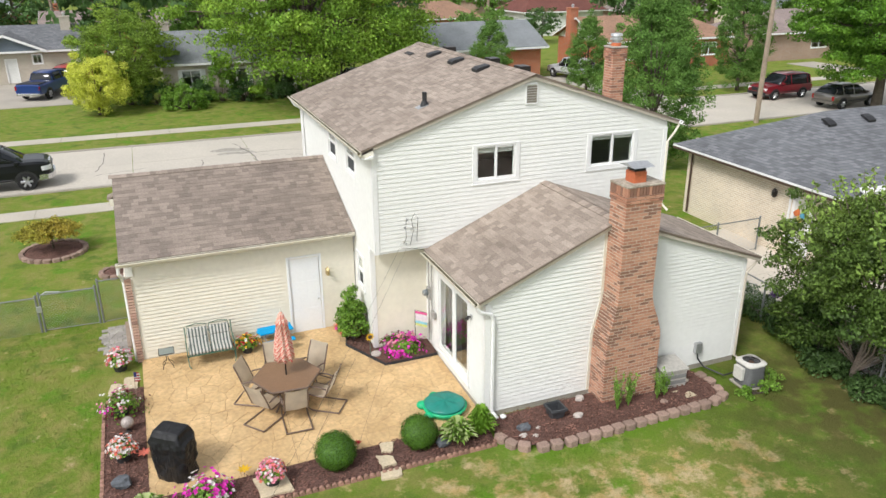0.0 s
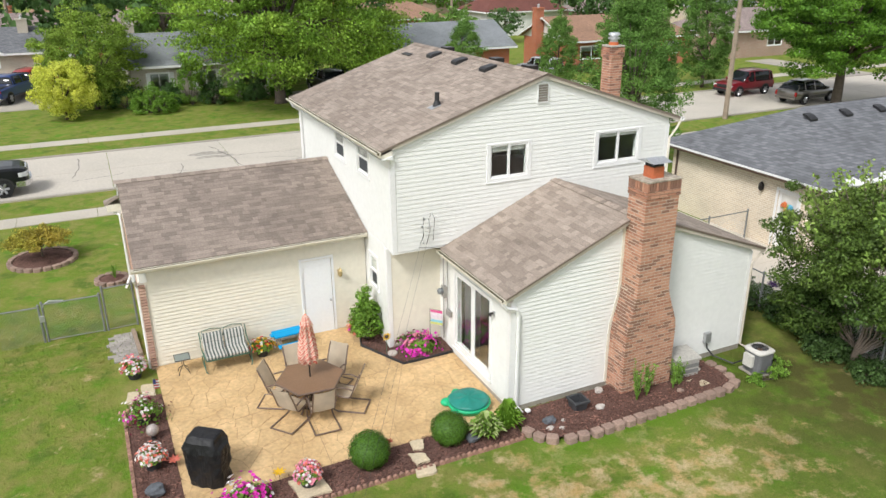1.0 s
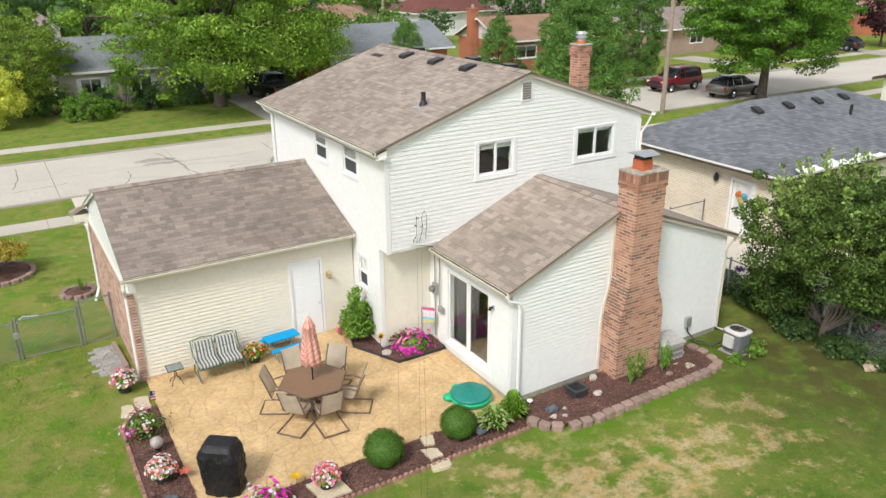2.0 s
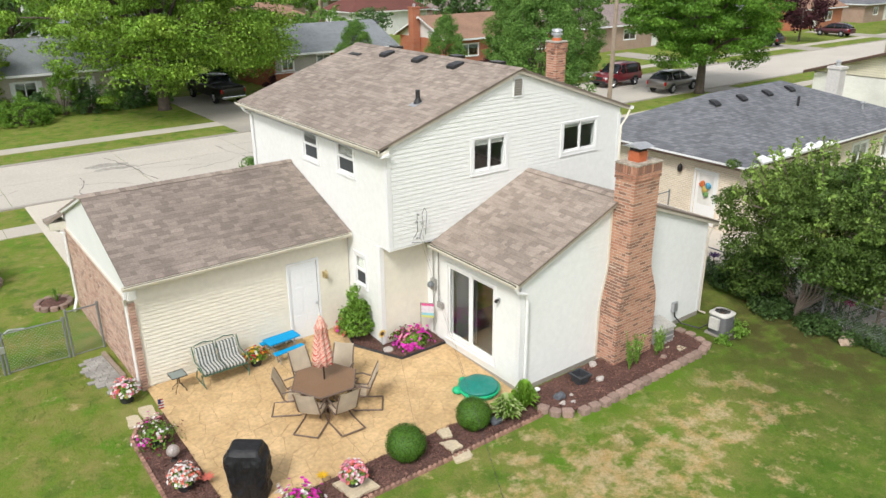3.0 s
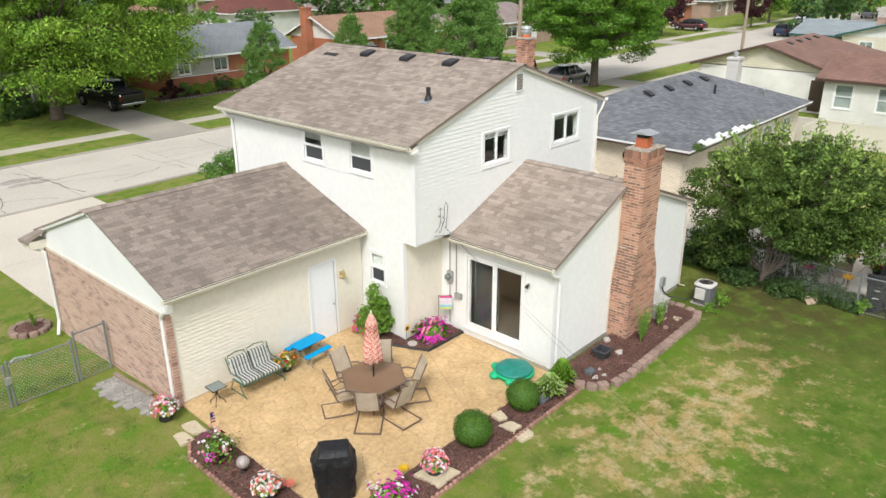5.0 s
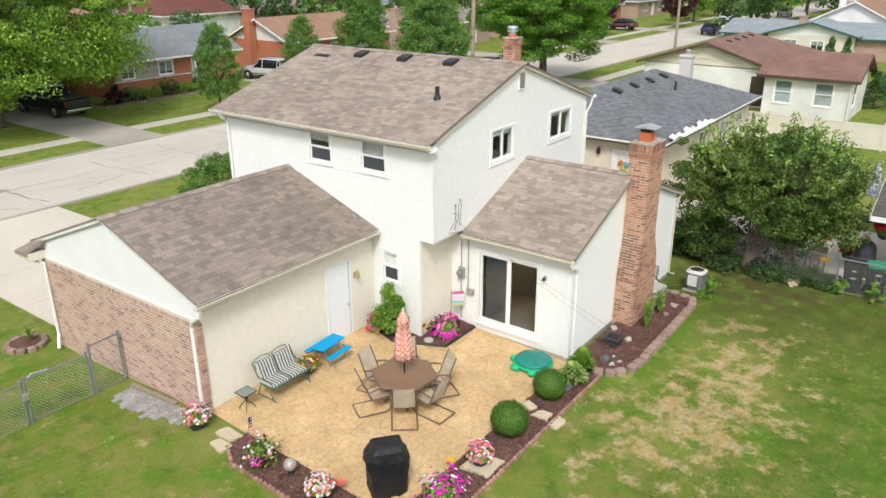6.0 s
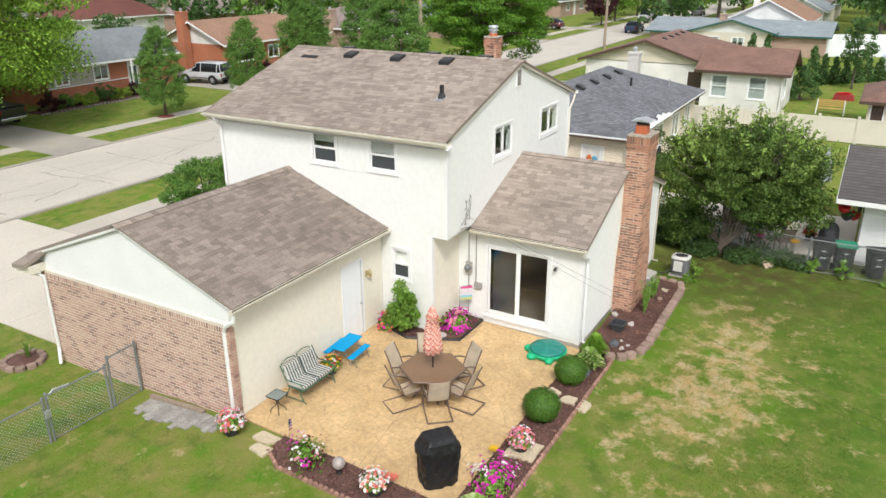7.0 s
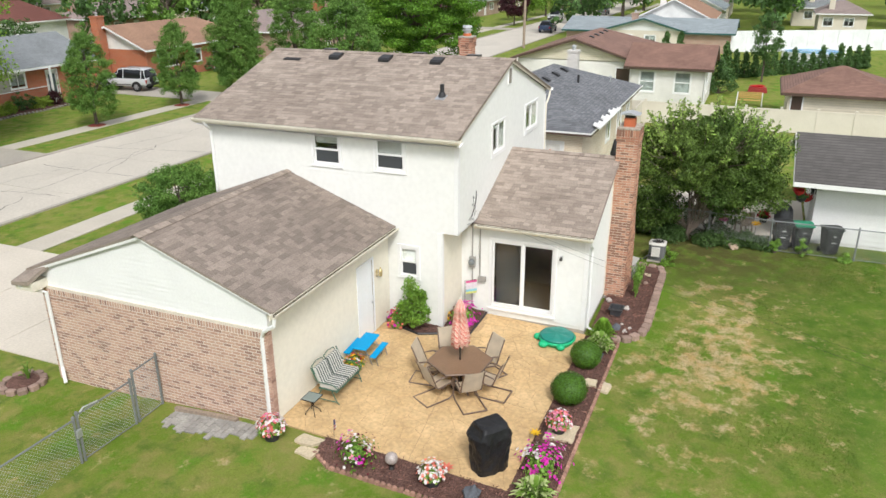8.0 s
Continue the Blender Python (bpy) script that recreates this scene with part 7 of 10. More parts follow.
        if kind == "pickup":
            prism(bm, [(L1 - 0.36, s * 1.015, 0.87), (L1 - 0.22, s * 1.0, 0.87), (L1 - 0.04, s * 0.88, 0.87), (L1 + 0.035, s * 0.66, 0.87), (L1 - 0.1, s * 0.55, 0.87), (L1 - 0.4, s * 0.8, 0.87)], (0, 0, 0.19))
        else:
            box(bm, L1 - 0.2, L1 - 0.02, s * wf * 0.8 - 0.17, s * wf * 0.8 + 0.17, zf, zf + 0.17, 0.04)
        part("headlight", bm, LAMPWHITE, v, local=True)
        zr_ = stations[1][3] - 0.42
        bm = bmesh.new()
        box(bm, L0 + 0.0, L0 + 0.16, s * stations[1][1] * 0.88 - 0.08, s * stations[1][1] * 0.88 + 0.1, zr_, zr_ + 0.3, 0.03)
        part("taillight", bm, LAMPRED, v, local=True)
        bm = bmesh.new()
        tube(bm, [(wb[1] + wr + 0.12, s * (h + 0.012), 0.56), (wb[0] - wr - 0.12, s * (h + 0.012), 0.56)], 0.03, 5)
        part("side_trim", bm, BLACK, v, local=True)
    zf = stations[-2][3] - 0.3
    gh = 0.4 if kind == "pickup" else 0.25
    zf -= 0.06 if kind == "pickup" else 0.0
    bm = bmesh.new()
    box(bm, L1 - 0.09, L1 + 0.02, -stations[-1][1] * 0.62, stations[-1][1] * 0.62, zf, zf + gh, 0.03)
    gr = part("grille", bm, CHROME if kind == "pickup" else BLACK, v, local=True)
    bm = bmesh.new()
    box(bm, L1 + 0.005, L1 + 0.028, -stations[-1][1] * 0.52, stations[-1][1] * 0.52, zf + 0.05, zf + gh - 0.05, 0.01)
    part("grille_insert", bm, BLACK, v, local=True)
    for x in (L1 - 0.1, L0 - 0.06):
        bm = bmesh.new()
        if kind == "pickup" and x > 0:
            prism(bm, [(2.5, -1.03, 0.44), (2.86, -0.98, 0.44), (3.08, -0.7, 0.44), (3.13, 0, 0.44), (3.08, 0.7, 0.44), (2.86, 0.98, 0.44), (2.5, 1.03, 0.44)], (0, 0, 0.24))
        else:
            box(bm, x, x + 0.16, -h * 0.9, h * 0.9, 0.4, 0.6, 0.05)
        part("bumper", bm, CHROME if kind == "pickup" else (BLACK if kind == "boxy" else colour), v, local=True)
    if kind == "pickup":
        bm = bmesh.new()
        box(bm, -2.85, -1.0, -0.84, 0.84, 1.235, 1.285, 0.01)
        part("bed_cover", bm, BLACK, v, "black load bed cover", local=True)
    if kind == "boxy":
        for s in (-1, 1):
            bm = bmesh.new()
            tube(bm, [(-1.7, s * 0.56, top - 0.02), (-1.6, s * 0.56, top + 0.05), (0.0, s * 0.56, top + 0.05), (0.15, s * 0.56, top - 0.02)], 0.02, 5)
            part("roof_rail", bm, BLACK, v, local=True)
        bm = bmesh.new()
        lathe(bm, [(0.2, -0.1), (0.33, -0.1), (0.34, 0.1), (0.2, 0.12)], 16)
        bmesh.ops.rotate(bm, verts=bm.verts, matrix=Matrix.Rotation(radians(90), 3, "Y"))
        bmesh.ops.translate(bm, verts=bm.verts, vec=(L0 - 0.1, 0.1, 0.95))
        part("spare_wheel", bm, TYRE, v, local=True)
    v.matrix_basis = pose(*at, 0, 0, turn)
    return v


ROADZ = GZ + 0.012
vehicle((-6.45, 39.5, ROADZ), 2, paint("black_paint", (0.008, 0.009, 0.011), 0.0), "pickup", "black pickup truck with chrome grille parked at the kerb", "pickup_truck")
vehicle((-5.75, 67.2, GZ + 0.035), 66, paint("blue_paint", (0.01, 0.04, 0.19)), "pickup", "blue pickup truck on a concrete pad", "pickup_truck")
vehicle((-4.1, 72.0, GZ + 0.035), 66, paint("bright_red_paint", (0.5, 0.02, 0.025)), "boxy", "red car parked behind the blue pickup")
vehicle((16.8, 58.25, GZ + 0.034), 95, paint("black_truck_paint", (0.01, 0.01, 0.012)), "pickup", "black pickup truck on a driveway under the maple", "pickup_truck")
vehicle((35.9, 58.4, GZ + 0.034), 100, paint("silver_paint", (0.62, 0.64, 0.67), 0.2), "boxy", "silver off-road car on a driveway")
vehicle((45.0, 43.8, ROADZ), 182, paint("red_paint", (0.22, 0.012, 0.022)), "boxy", "dark red off-road car parked at the kerb")
vehicle((46.5, 39.3, ROADZ), 4, paint("bronze_paint", (0.2, 0.185, 0.168), 0.6), "crossover", "bronze grey crossover parked at the kerb")
vehicle((99.0, 40.0, ROADZ), 2, paint("navy_paint", (0.015, 0.04, 0.1)), "crossover", "navy blue crossover far along the street")
vehicle((98.0, 50.6 + 2.2, GZ + 0.034), 90, paint("maroon_paint", (0.09, 0.02, 0.03)), "crossover", "maroon car on a far driveway")
vehicle((80.9, 52.5, GZ + 0.034), 90, paint("black_car_paint", (0.015, 0.015, 0.018)), "crossover", "black car on a far driveway")
vehicle((120.0, 44.3, ROADZ), 180, paint("white_paint", (0.7, 0.7, 0.72)), "boxy", "white car far along the street")
vehicle((138.0, 39.7, ROADZ), 2, paint("grey_paint", (0.2, 0.21, 0.22)), "crossover", "grey car far along the street")

# utility pole with wires
POLE = mat("weathered_pole", (0.33, 0.26, 0.2), 0.95, (0.27, 0.21, 0.16), big=3, small=20, grain=0.2)
up = thing("utility_pole", (36.75, 37.25, GZ), "weathered wooden utility pole", "pole")
bm = bmesh.new()
tube(bm, [(36.75, 37.25, GZ - 0.3), (36.8, 37.25, 10.8)], [0.17, 0.12], 10)
part("pole", bm, POLE, up)
bm = bmesh.new()
box(bm, 35.9, 37.7, 37.14, 37.24, 10.2, 10.32)
part("crossarm", bm, POLE, up)
copy_thing(up, pose(77, 37.0, GZ))
copy_thing(up, pose(40.5, 85.5, GZ))
copy_thing(up, pose(-6.0, 84, GZ))
bm = bmesh.new()
for y in (36.5, 37.4):
    tube(bm, [(37.3, y, 10.4), (57, y, 9.9), (77, y, 10.4)], 0.012, 4)
    tube(bm, [(-40, y, 10.4), (0, y, 9.6), (37.3, y, 10.4)], 0.012, 4)
solo("overhead_wire", bm, BLACK, "thin black overhead wires between poles", "wire")


# ---- patio and beds ----
def pz(x, y):
    return gz(x, y) + 0.04


def poly_clip(poly, a, b, c):
    """Clip a polygon to the half plane a*x + b*y <= c."""
    out = []
    for i, p in enumerate(poly):
        q = poly[(i + 1) % len(poly)]
        dp, dq = a * p[0] + b * p[1] - c, a * q[0] + b * q[1] - c
        if dp <= 0:
            out.append(p)
        if (dp < 0 < dq) or (dq < 0 < dp):
            t = dp / (dp - dq)
            out.append((p[0] + (q[0] - p[0]) * t, p[1] + (q[1] - p[1]) * t))
    return out


PATIO = [(0.05, 14.03), (7.2, 14.03), (7.2, 17.0), (5.78, 16.98), (5.1, 18.25), (5.42, 19.41), (0.05, 19.41)]
patio = thing("patio", (3.5, 16.5, 0), "tan stamped concrete patio with irregular stone pattern", "patio", kind="structure")
bm = bmesh.new()
top = [(x, y, pz(x, y) - 0.006) for x, y in PATIO]
prism(bm, top, (0, 0, -0.25))
part("slab", bm, PATIO_JOINT, patio)
pr = random.Random(3)
seeds = []
for i in range(19):
    for j in range(15):
        seeds.append((0.0 + 0.4 * i + pr.uniform(-0.17, 0.17), 13.9 + 0.4 * j + pr.uniform(-0.17, 0.17)))
for sx, sy in seeds:
    cell = [(0.05, 14.03), (7.2, 14.03), (7.2, 19.41), (0.05, 19.41)]
    for tx, ty in seeds:
        dx, dy = tx - sx, ty - sy
        dd = math.hypot(dx, dy)
        if 0 < dd < 1.4:
            g = 0.0048 / dd
            cell = poly_clip(cell, dx, dy, (tx * tx + ty * ty - sx * sx - sy * sy) / 2 - g * dd * dd)
            if len(cell) < 3:
                break
    if len(cell) < 3:
        continue
    # keep to the patio, clear of the corner bed
    cx, cy = sum(p[0] for p in cell) / len(cell), sum(p[1] for p in cell) / len(cell)
    inside_bed = cx > 5.1 and cy > 17.0 and (cx - 5.78) * (18.25 - 16.98) - (cy - 16.98) * (5.1 - 5.78) > 0 and (cx > 5.1 + (cy - 18.25) * 0.276)
    if inside_bed:
        continue
    bm = bmesh.new()
    hh = pr.uniform(0.0, 0.002)
    lo = [bm.verts.new((x, y, pz(x, y) - 0.012)) for x, y in cell]
    hi = [bm.verts.new((cx + (x - cx) * 0.995, cy + (y - cy) * 0.995, pz(x, y) - 0.002)) for x, y in cell]
    tp2 = [bm.verts.new((cx + (x - cx) * 0.955, cy + (y - cy) * 0.955, pz(x, y) + 0.002 + hh)) for x, y in cell]
    bm.faces.new(tp2)
    for r0, r1 in ((lo, hi), (hi, tp2)):
        for i in range(len(cell)):
            bm.faces.new((r0[i], r0[(i + 1) % len(cell)], r1[(i + 1) % len(cell)], r1[i]))
    part("stone_imprint", bm, PATIO_PIECE, patio)
for a, b in (((5.75, 16.98), (4.2, 14.03)), ((3.2, 19.4), (2.95, 14.03)), ((5.75, 16.98), (0.05, 16.2))):
    bm = bmesh.new()
    d = Vector((b[0] - a[0], b[1] - a[1], 0))
    s = Vector((-d.y, d.x, 0)).normalized() * 0.005
    n = 20
    for i in range(n):
        p, q = Vector((*a, 0)) + d * i / n, Vector((*a, 0)) + d * (i + 1) / n
        vs = [bm.verts.new((v.x, v.y, pz(v.x, v.y) + 0.0055)) for v in (p + s, p - s, q - s, q + s)]
        bm.faces.new(vs)
    part("saw_joint", bm, mat("saw_cut", (0.36, 0.24, 0.13), 0.9), patio)


def bed(poly, label, rise=0.05, name="flower_bed", seed=0):
    """A mulched bed, a little mounded, strewn with bark chips."""
    r = random.Random(seed)
    cx, cy = sum(p[0] for p in poly) / len(poly), sum(p[1] for p in poly) / len(poly)
    b = thing(name, (cx, cy, gz(cx, cy)), label, "flower bed", kind="structure")
    bm = bmesh.new()
    f = bm.faces.new([bm.verts.new((x, y, 0)) for x, y in poly])
    bmesh.ops.triangulate(bm, faces=[f])
    for _ in range(3):
        bmesh.ops.subdivide_edges(bm, edges=[e for e in bm.edges if e.calc_length() > 0.25], cuts=1, use_grid_fill=True)
    for v in bm.verts:
        v.co.z = gz(v.co.x, v.co.y) + rise + 0.025 * noise.noise(v.co * 2.2) + 0.02 * noise.noise(v.co * 7)
    part("mulch", bm, MULCH, b)
    xs_, ys_ = [p[0] for p in poly], [p[1] for p in poly]
    verts, faces = [], []
    off = root_of(b)
    n = int((max(xs_) - min(xs_)) * (max(ys_) - min(ys_)) * 260)
    for i in range(n):
        x, y = r.uniform(min(xs_), max(xs_)), r.uniform(min(ys_), max(ys_))
        ins = False
        for (ax, ay), (bx, by) in zip(poly, poly[1:] + poly[:1]):
            if (ay > y) != (by > y) and x < (bx - ax) * (y - ay) / (by - ay) + ax:
                ins = not ins
        if not ins:
            continue
        z = gz(x, y) + rise + 0.03
        a, l_, w = r.uniform(0, 6.28), r.uniform(0.03, 0.09), r.uniform(0.008, 0.022)
        k = len(verts)
        t = r.uniform(-0.015, 0.02)
        c, s = math.cos(a), math.sin(a)
        for u, v, dz in ((-l_, -w, 0), (l_, -w, t), (l_, w, t + 0.008), (-l_, w, 0.008)):
            verts.append((x + u * c / 2 - v * s / 2 - off.x, y + u * s / 2 + v * c / 2 - off.y, z + dz - off.z))
        faces.append((k, k + 1, k + 2, k + 3))
    me = bpy.data.meshes.new("bark_chips")
    me.from_pydata(verts, [], faces)
    me.materials.append(CHIPS)
    o = new("bark_chips", me)
    o.parent = b
    tagged(o, kind="stuff")
    return b


CHIPS = mat("bark_chip", (0.2, 0.105, 0.08), 1.0, (0.13, 0.07, 0.055), rand="island", rand_amt=0.6, bump=0, spec=0.1)
bed([(-0.78, 13.14), (7.05, 13.14), (7.12, 14.03), (0.05, 14.03), (0.05, 18.15), (-0.5, 18.1), (-0.78, 17.6)], "L-shaped dark mulch bed along the patio", 0.045, seed=1)
bed([(5.78, 17.0), (7.2, 17.02), (7.2, 17.78), (5.75, 17.78), (5.72, 19.41), (5.44, 19.41), (5.12, 18.25)], "dark mulch corner bed against the house", 0.09, seed=2)
arc = [(7.12, 13.95), (7.14, 13.35), (7.35, 12.9), (7.75, 12.68), (8.4, 12.62), (10.5, 12.66), (12.3, 12.68), (12.72, 12.8), (12.85, 13.2), (12.8, 14.05)]
bed(arc, "dark mulch bed along the extension wall", 0.1, seed=3)

# block edging of that bed
bm = bmesh.new()
prism(bm, [(-0.5, -0.2, 0), (-0.3, -0.5, 0), (0.3, -0.5, 0), (0.5, -0.2, 0), (0.42, 0.5, 0), (-0.42, 0.5, 0)], (0, 0, 1))
bmesh.ops.bevel(bm, geom=[e for e in bm.edges if all(v.co.z > 0.5 for v in e.verts)], offset=0.09, segments=1, affect="EDGES")
EDGE_MESH = done(bm, "edging_block")
EDGE_MESH.materials.append(EDGER)
edging = thing("garden_edging", (10, 12.7, GZ), "row of brown concrete edging blocks round a bed", "edging", kind="structure")


def run_blocks(owner, pts, size, mesh, name, z=0.0, gap=0.015, r=random.Random(4)):
    """Blocks end to end along a line of points."""
    pts = [Vector((*p, 0)) for p in pts]
    left = 0.0
    for a, b in zip(pts, pts[1:]):
        d = b - a
        L, u = d.length, d.normalized()
        s = left
        while s + size[0] / 2 <= L + 0.02:
            c = a + u * (s + size[0] / 2)
            m = pose(c.x, c.y, gz(c.x, c.y) - 0.05 + z + r.uniform(-0.006, 0.012), r.uniform(-2, 2), r.uniform(-2, 2), math.degrees(math.atan2(u.y, u.x)) + r.uniform(-4, 4))
            piece(name, mesh, owner, m @ Matrix.Diagonal((size[0] - gap, size[1], size[2], 1)))
            s += size[0]
        left = max(0.0, s - L)


run_blocks(edging, [(7.12, 13.35), (7.34, 12.86), (7.75, 12.6), (8.4, 12.53), (10.5, 12.57), (12.35, 12.59), (12.8, 12.74), (12.95, 13.2), (12.9, 13.75)], (0.3, 0.22, 0.2), EDGE_MESH, "edging_block", gap=0.02)
SCALLOP = mat("red_edging_brick", (0.36, 0.205, 0.15), 0.95, (0.3, 0.17, 0.125), small=40, grain=0.25, rand="object", rand_amt=0.25)
bm = bmesh.new()
prism(bm, [(0.5 * math.cos(math.pi * k / 6), -0.5, 0.55 + 0.45 * math.sin(math.pi * k / 6)) for k in range(7)] + [(-0.5, -0.5, 0), (0.5, -0.5, 0)], (0, 1, 0))
SCALLOP_MESH = done(bm, "edging_brick")
SCALLOP_MESH.materials.append(SCALLOP)
low_edge = thing("garden_edging", (3, 13.1, GZ), "low scalloped red brick edging between mulch and lawn", "edging", kind="structure")
run_blocks(low_edge, [(-0.5, 18.14), (-0.82, 17.6), (-0.82, 13.1), (7.0, 13.1), (7.08, 13.3)], (0.13, 0.07, 0.13), SCALLOP_MESH, "edging_brick")
bm = bmesh.new()
tube(bm, [(5.42, 19.35, 0.2), (5.1, 18.25, 0.16), (5.78, 16.97, 0.1), (7.18, 16.99, 0.1)], 0.035, 6)
solo("bed_border", bm, BLACK, "black plastic border of the corner bed", "edging", kind="structure")

# flagstones
FLAG = mat("pale_flagstone", (0.60, 0.50, 0.34), 0.9, (0.5, 0.42, 0.3), big=3, small=20, grain=0.15, bump=0.4)
GREYFLAG = mat("grey_paver", (0.36, 0.345, 0.315), 0.9, (0.29, 0.275, 0.25), big=3, small=20, grain=0.15, bump=0.3, rand="object", rand_amt=0.15)


def flagstone(quad, label="pale angular flagstone set flush in the mulch", m=None, up=0.055):
    """A flat broken flagstone with a chipped outline, its corners in plan given."""
    q = random.Random(int(quad[0][0] * 100))
    cx, cy = sum(p[0] for p in quad) / len(quad), sum(p[1] for p in quad) / len(quad)
    ring = []
    for i, p in enumerate(quad):
        n_ = quad[(i + 1) % len(quad)]
        for k in range(4):
            t = k / 4
            ring.append((p[0] + (n_[0] - p[0]) * t - cx + q.uniform(-0.018, 0.018), p[1] + (n_[1] - p[1]) * t - cy + q.uniform(-0.018, 0.018)))
    bm = bmesh.new()
    prism(bm, [(a_, b_, -0.05) for a_, b_ in ring], (0, 0, 0.05 + up * 0.5))
    es = [e for e in bm.edges if all(v.co.z > 0 for v in e.verts)]
    bmesh.ops.bevel(bm, geom=es, offset=0.006, segments=1, affect="EDGES")
    return solo("stepping_stone", bm, m or FLAG, label, "stone", "stepping stones", at=(cx, cy, gz(cx, cy) + (0.072 if cy > 13.1 and cx > 0 else 0.03)))


for quad in (((4.5, 13.61), (4.81, 13.48), (4.81, 13.24), (4.5, 13.2)), ((4.43, 13.15), (4.89, 13.1), (4.79, 12.85), (4.4, 12.9)), ((4.7, 14.0), (4.98, 13.95), (4.86, 13.65), (4.62, 13.7)),
             ((-0.37, 18.72), (-0.06, 18.66), (-0.1, 18.09), (-0.38, 18.25)), ((-0.69, 18.5), (-0.45, 18.45), (-0.42, 18.04), (-0.74, 18.04)),
             ((2.0, 13.85), (2.62, 13.8), (2.7, 13.2), (2.05, 13.2)), ((11.75, 12.95), (12.2, 12.95), (12.15, 13.3), (11.7, 13.3)), ((9.25, 13.5), (9.5, 13.3), (9.3, 13.1), (9.05, 13.25))):
    flagstone(quad)
side_path = thing("pavement", (-0.5, 20.8, 0), "grey paver strip beside the garage wall", "pavement", kind="structure")
bm = bmesh.new()
box(bm, -0.5, 0.5, -0.5, 0.5, 0, 1)
PAVER = done(bm, "paver")
PAVER.materials.append(GREYFLAG)
for i in range(16):
    y = 19.62 + 0.15 * i
    x = -0.22
    far = -0.56 - 0.33 * min(1.0, i / 10) + rr.uniform(-0.08, 0.08)
    while x > far:
        w = rr.choice((0.14, 0.2, 0.2, 0.27))
        piece("paver", PAVER, side_path, Matrix.Translation((x - w / 2, y, gz(x, y) - 0.04)) @ Matrix.Rotation(radians(rr.uniform(-4, 4)), 4, "Z") @ Matrix.Diagonal((w - 0.012, 0.136, 0.065 + 0.012 * rr.random(), 1)))
        x -= w
bm = bmesh.new()
prism(bm, [(-0.36, 21.95, gz(-0.3, 21.5) - 0.05), (-0.26, 21.95, gz(-0.3, 21.5) - 0.05), (-0.18, 20.28, gz(-0.2, 20.3) - 0.05), (-0.28, 20.28, gz(-0.2, 20.3) - 0.05)], (0, 0, 0.15))
part("timber_edge", bm, POLE, side_path, "weathered grey timber along the wall")


def rock(x, y, r, seed, m, z=0.0):
    bm = bmesh.new()
    blob(bm, (0, 0, r * 0.3), (r, r * 0.75, r * 0.55), seed, 0.5, 2, 1.5)
    return solo("rock", bm, m, "small garden rock lying in mulch", "rock", "garden rocks", at=(x, y, gz(x, y) + 0.05 + z))


SLATE = mat("slate_rock", (0.11, 0.12, 0.135), 0.8, small=20, grain=0.2)
WHITEROCK = mat("white_rock", (0.5, 0.45, 0.41), 0.9, small=20, grain=0.2)
for i, (x, y, r, m) in enumerate(((-0.42, 14.6, 0.21, SLATE), (5.95, 13.45, 0.18, SLATE), (7.8, 13.3, 0.16, SLATE), (7.65, 13.05, 0.09, WHITEROCK), (8.1, 13.2, 0.06, WHITEROCK), (9.15, 13.25, 0.12, WHITEROCK), (9.55, 13.85, 0.12, WHITEROCK), (7.9, 12.95, 0.07, WHITEROCK), (12.3, 13.6, 0.15, MORTAR), (11.3, 13.0, 0.1, EDGER))):
    rock(x, y, r, i, m, 0.04)

# ---- planting ----
def blossom_cloud(name, pts, nor, size, material, parent, seed):
    """Open five-petalled flowers, one mesh."""
    r = np.random.default_rng(seed)
    verts, faces = [], []
    for p, n_ in zip(pts, nor):
        n_ = Vector(n_) + Vector((0, 0, 0.6))
        n_.normalize()
        a = n_.orthogonal().normalized()
        b = n_.cross(a)
        s = size * r.uniform(0.7, 1.25)
        k = len(verts)
        ph = r.uniform(0, 6)
        p = Vector(p)
        verts.append(tuple(p - n_ * s * 0.25))
        for i in range(10):
            rad = s * (0.5 if i % 2 == 0 else 0.4)
            verts.append(tuple(p + (a * math.cos(ph + i * 0.628) + b * math.sin(ph + i * 0.628)) * rad))
        faces += [(k, k + 1 + i, k + 1 + (i + 1) % 10) for i in range(10)]
    me = bpy.data.meshes.new(name)
    me.from_pydata(verts, [], faces)
    me.materials.append(material)
    ob = new(name, me)
    ob.parent = parent
    return ob


F_MAGENTA = foliage("magenta_petal", (0.74, 0.06, 0.5), (0.64, 0.04, 0.4), 0.25)
F_PINK = foliage("pink_petal", (0.8, 0.34, 0.42), (0.72, 0.22, 0.36), 0.25)
F_WHITE = foliage("white_petal", (0.8, 0.76, 0.74), (0.75, 0.7, 0.68), 0.08)
F_CORAL = foliage("coral_petal", (0.8, 0.26, 0.18), (0.72, 0.18, 0.13), 0.25)
F_YELLOW = foliage("yellow_petal", (0.8, 0.55, 0.03), (0.7, 0.4, 0.02), 0.2)
F_RED = foliage("red_petal", (0.5, 0.03, 0.03), (0.4, 0.02, 0.03), 0.2)
F_WINE = foliage("wine_petal", (0.15, 0.01, 0.03), (0.1, 0.01, 0.02), 0.2)
L_FRESH = foliage("fresh_leaf", (0.17, 0.32, 0.045), (0.22, 0.38, 0.07))
POTMAT = mat("dark_pot", (0.035, 0.035, 0.038), 0.6, grain=0.2)


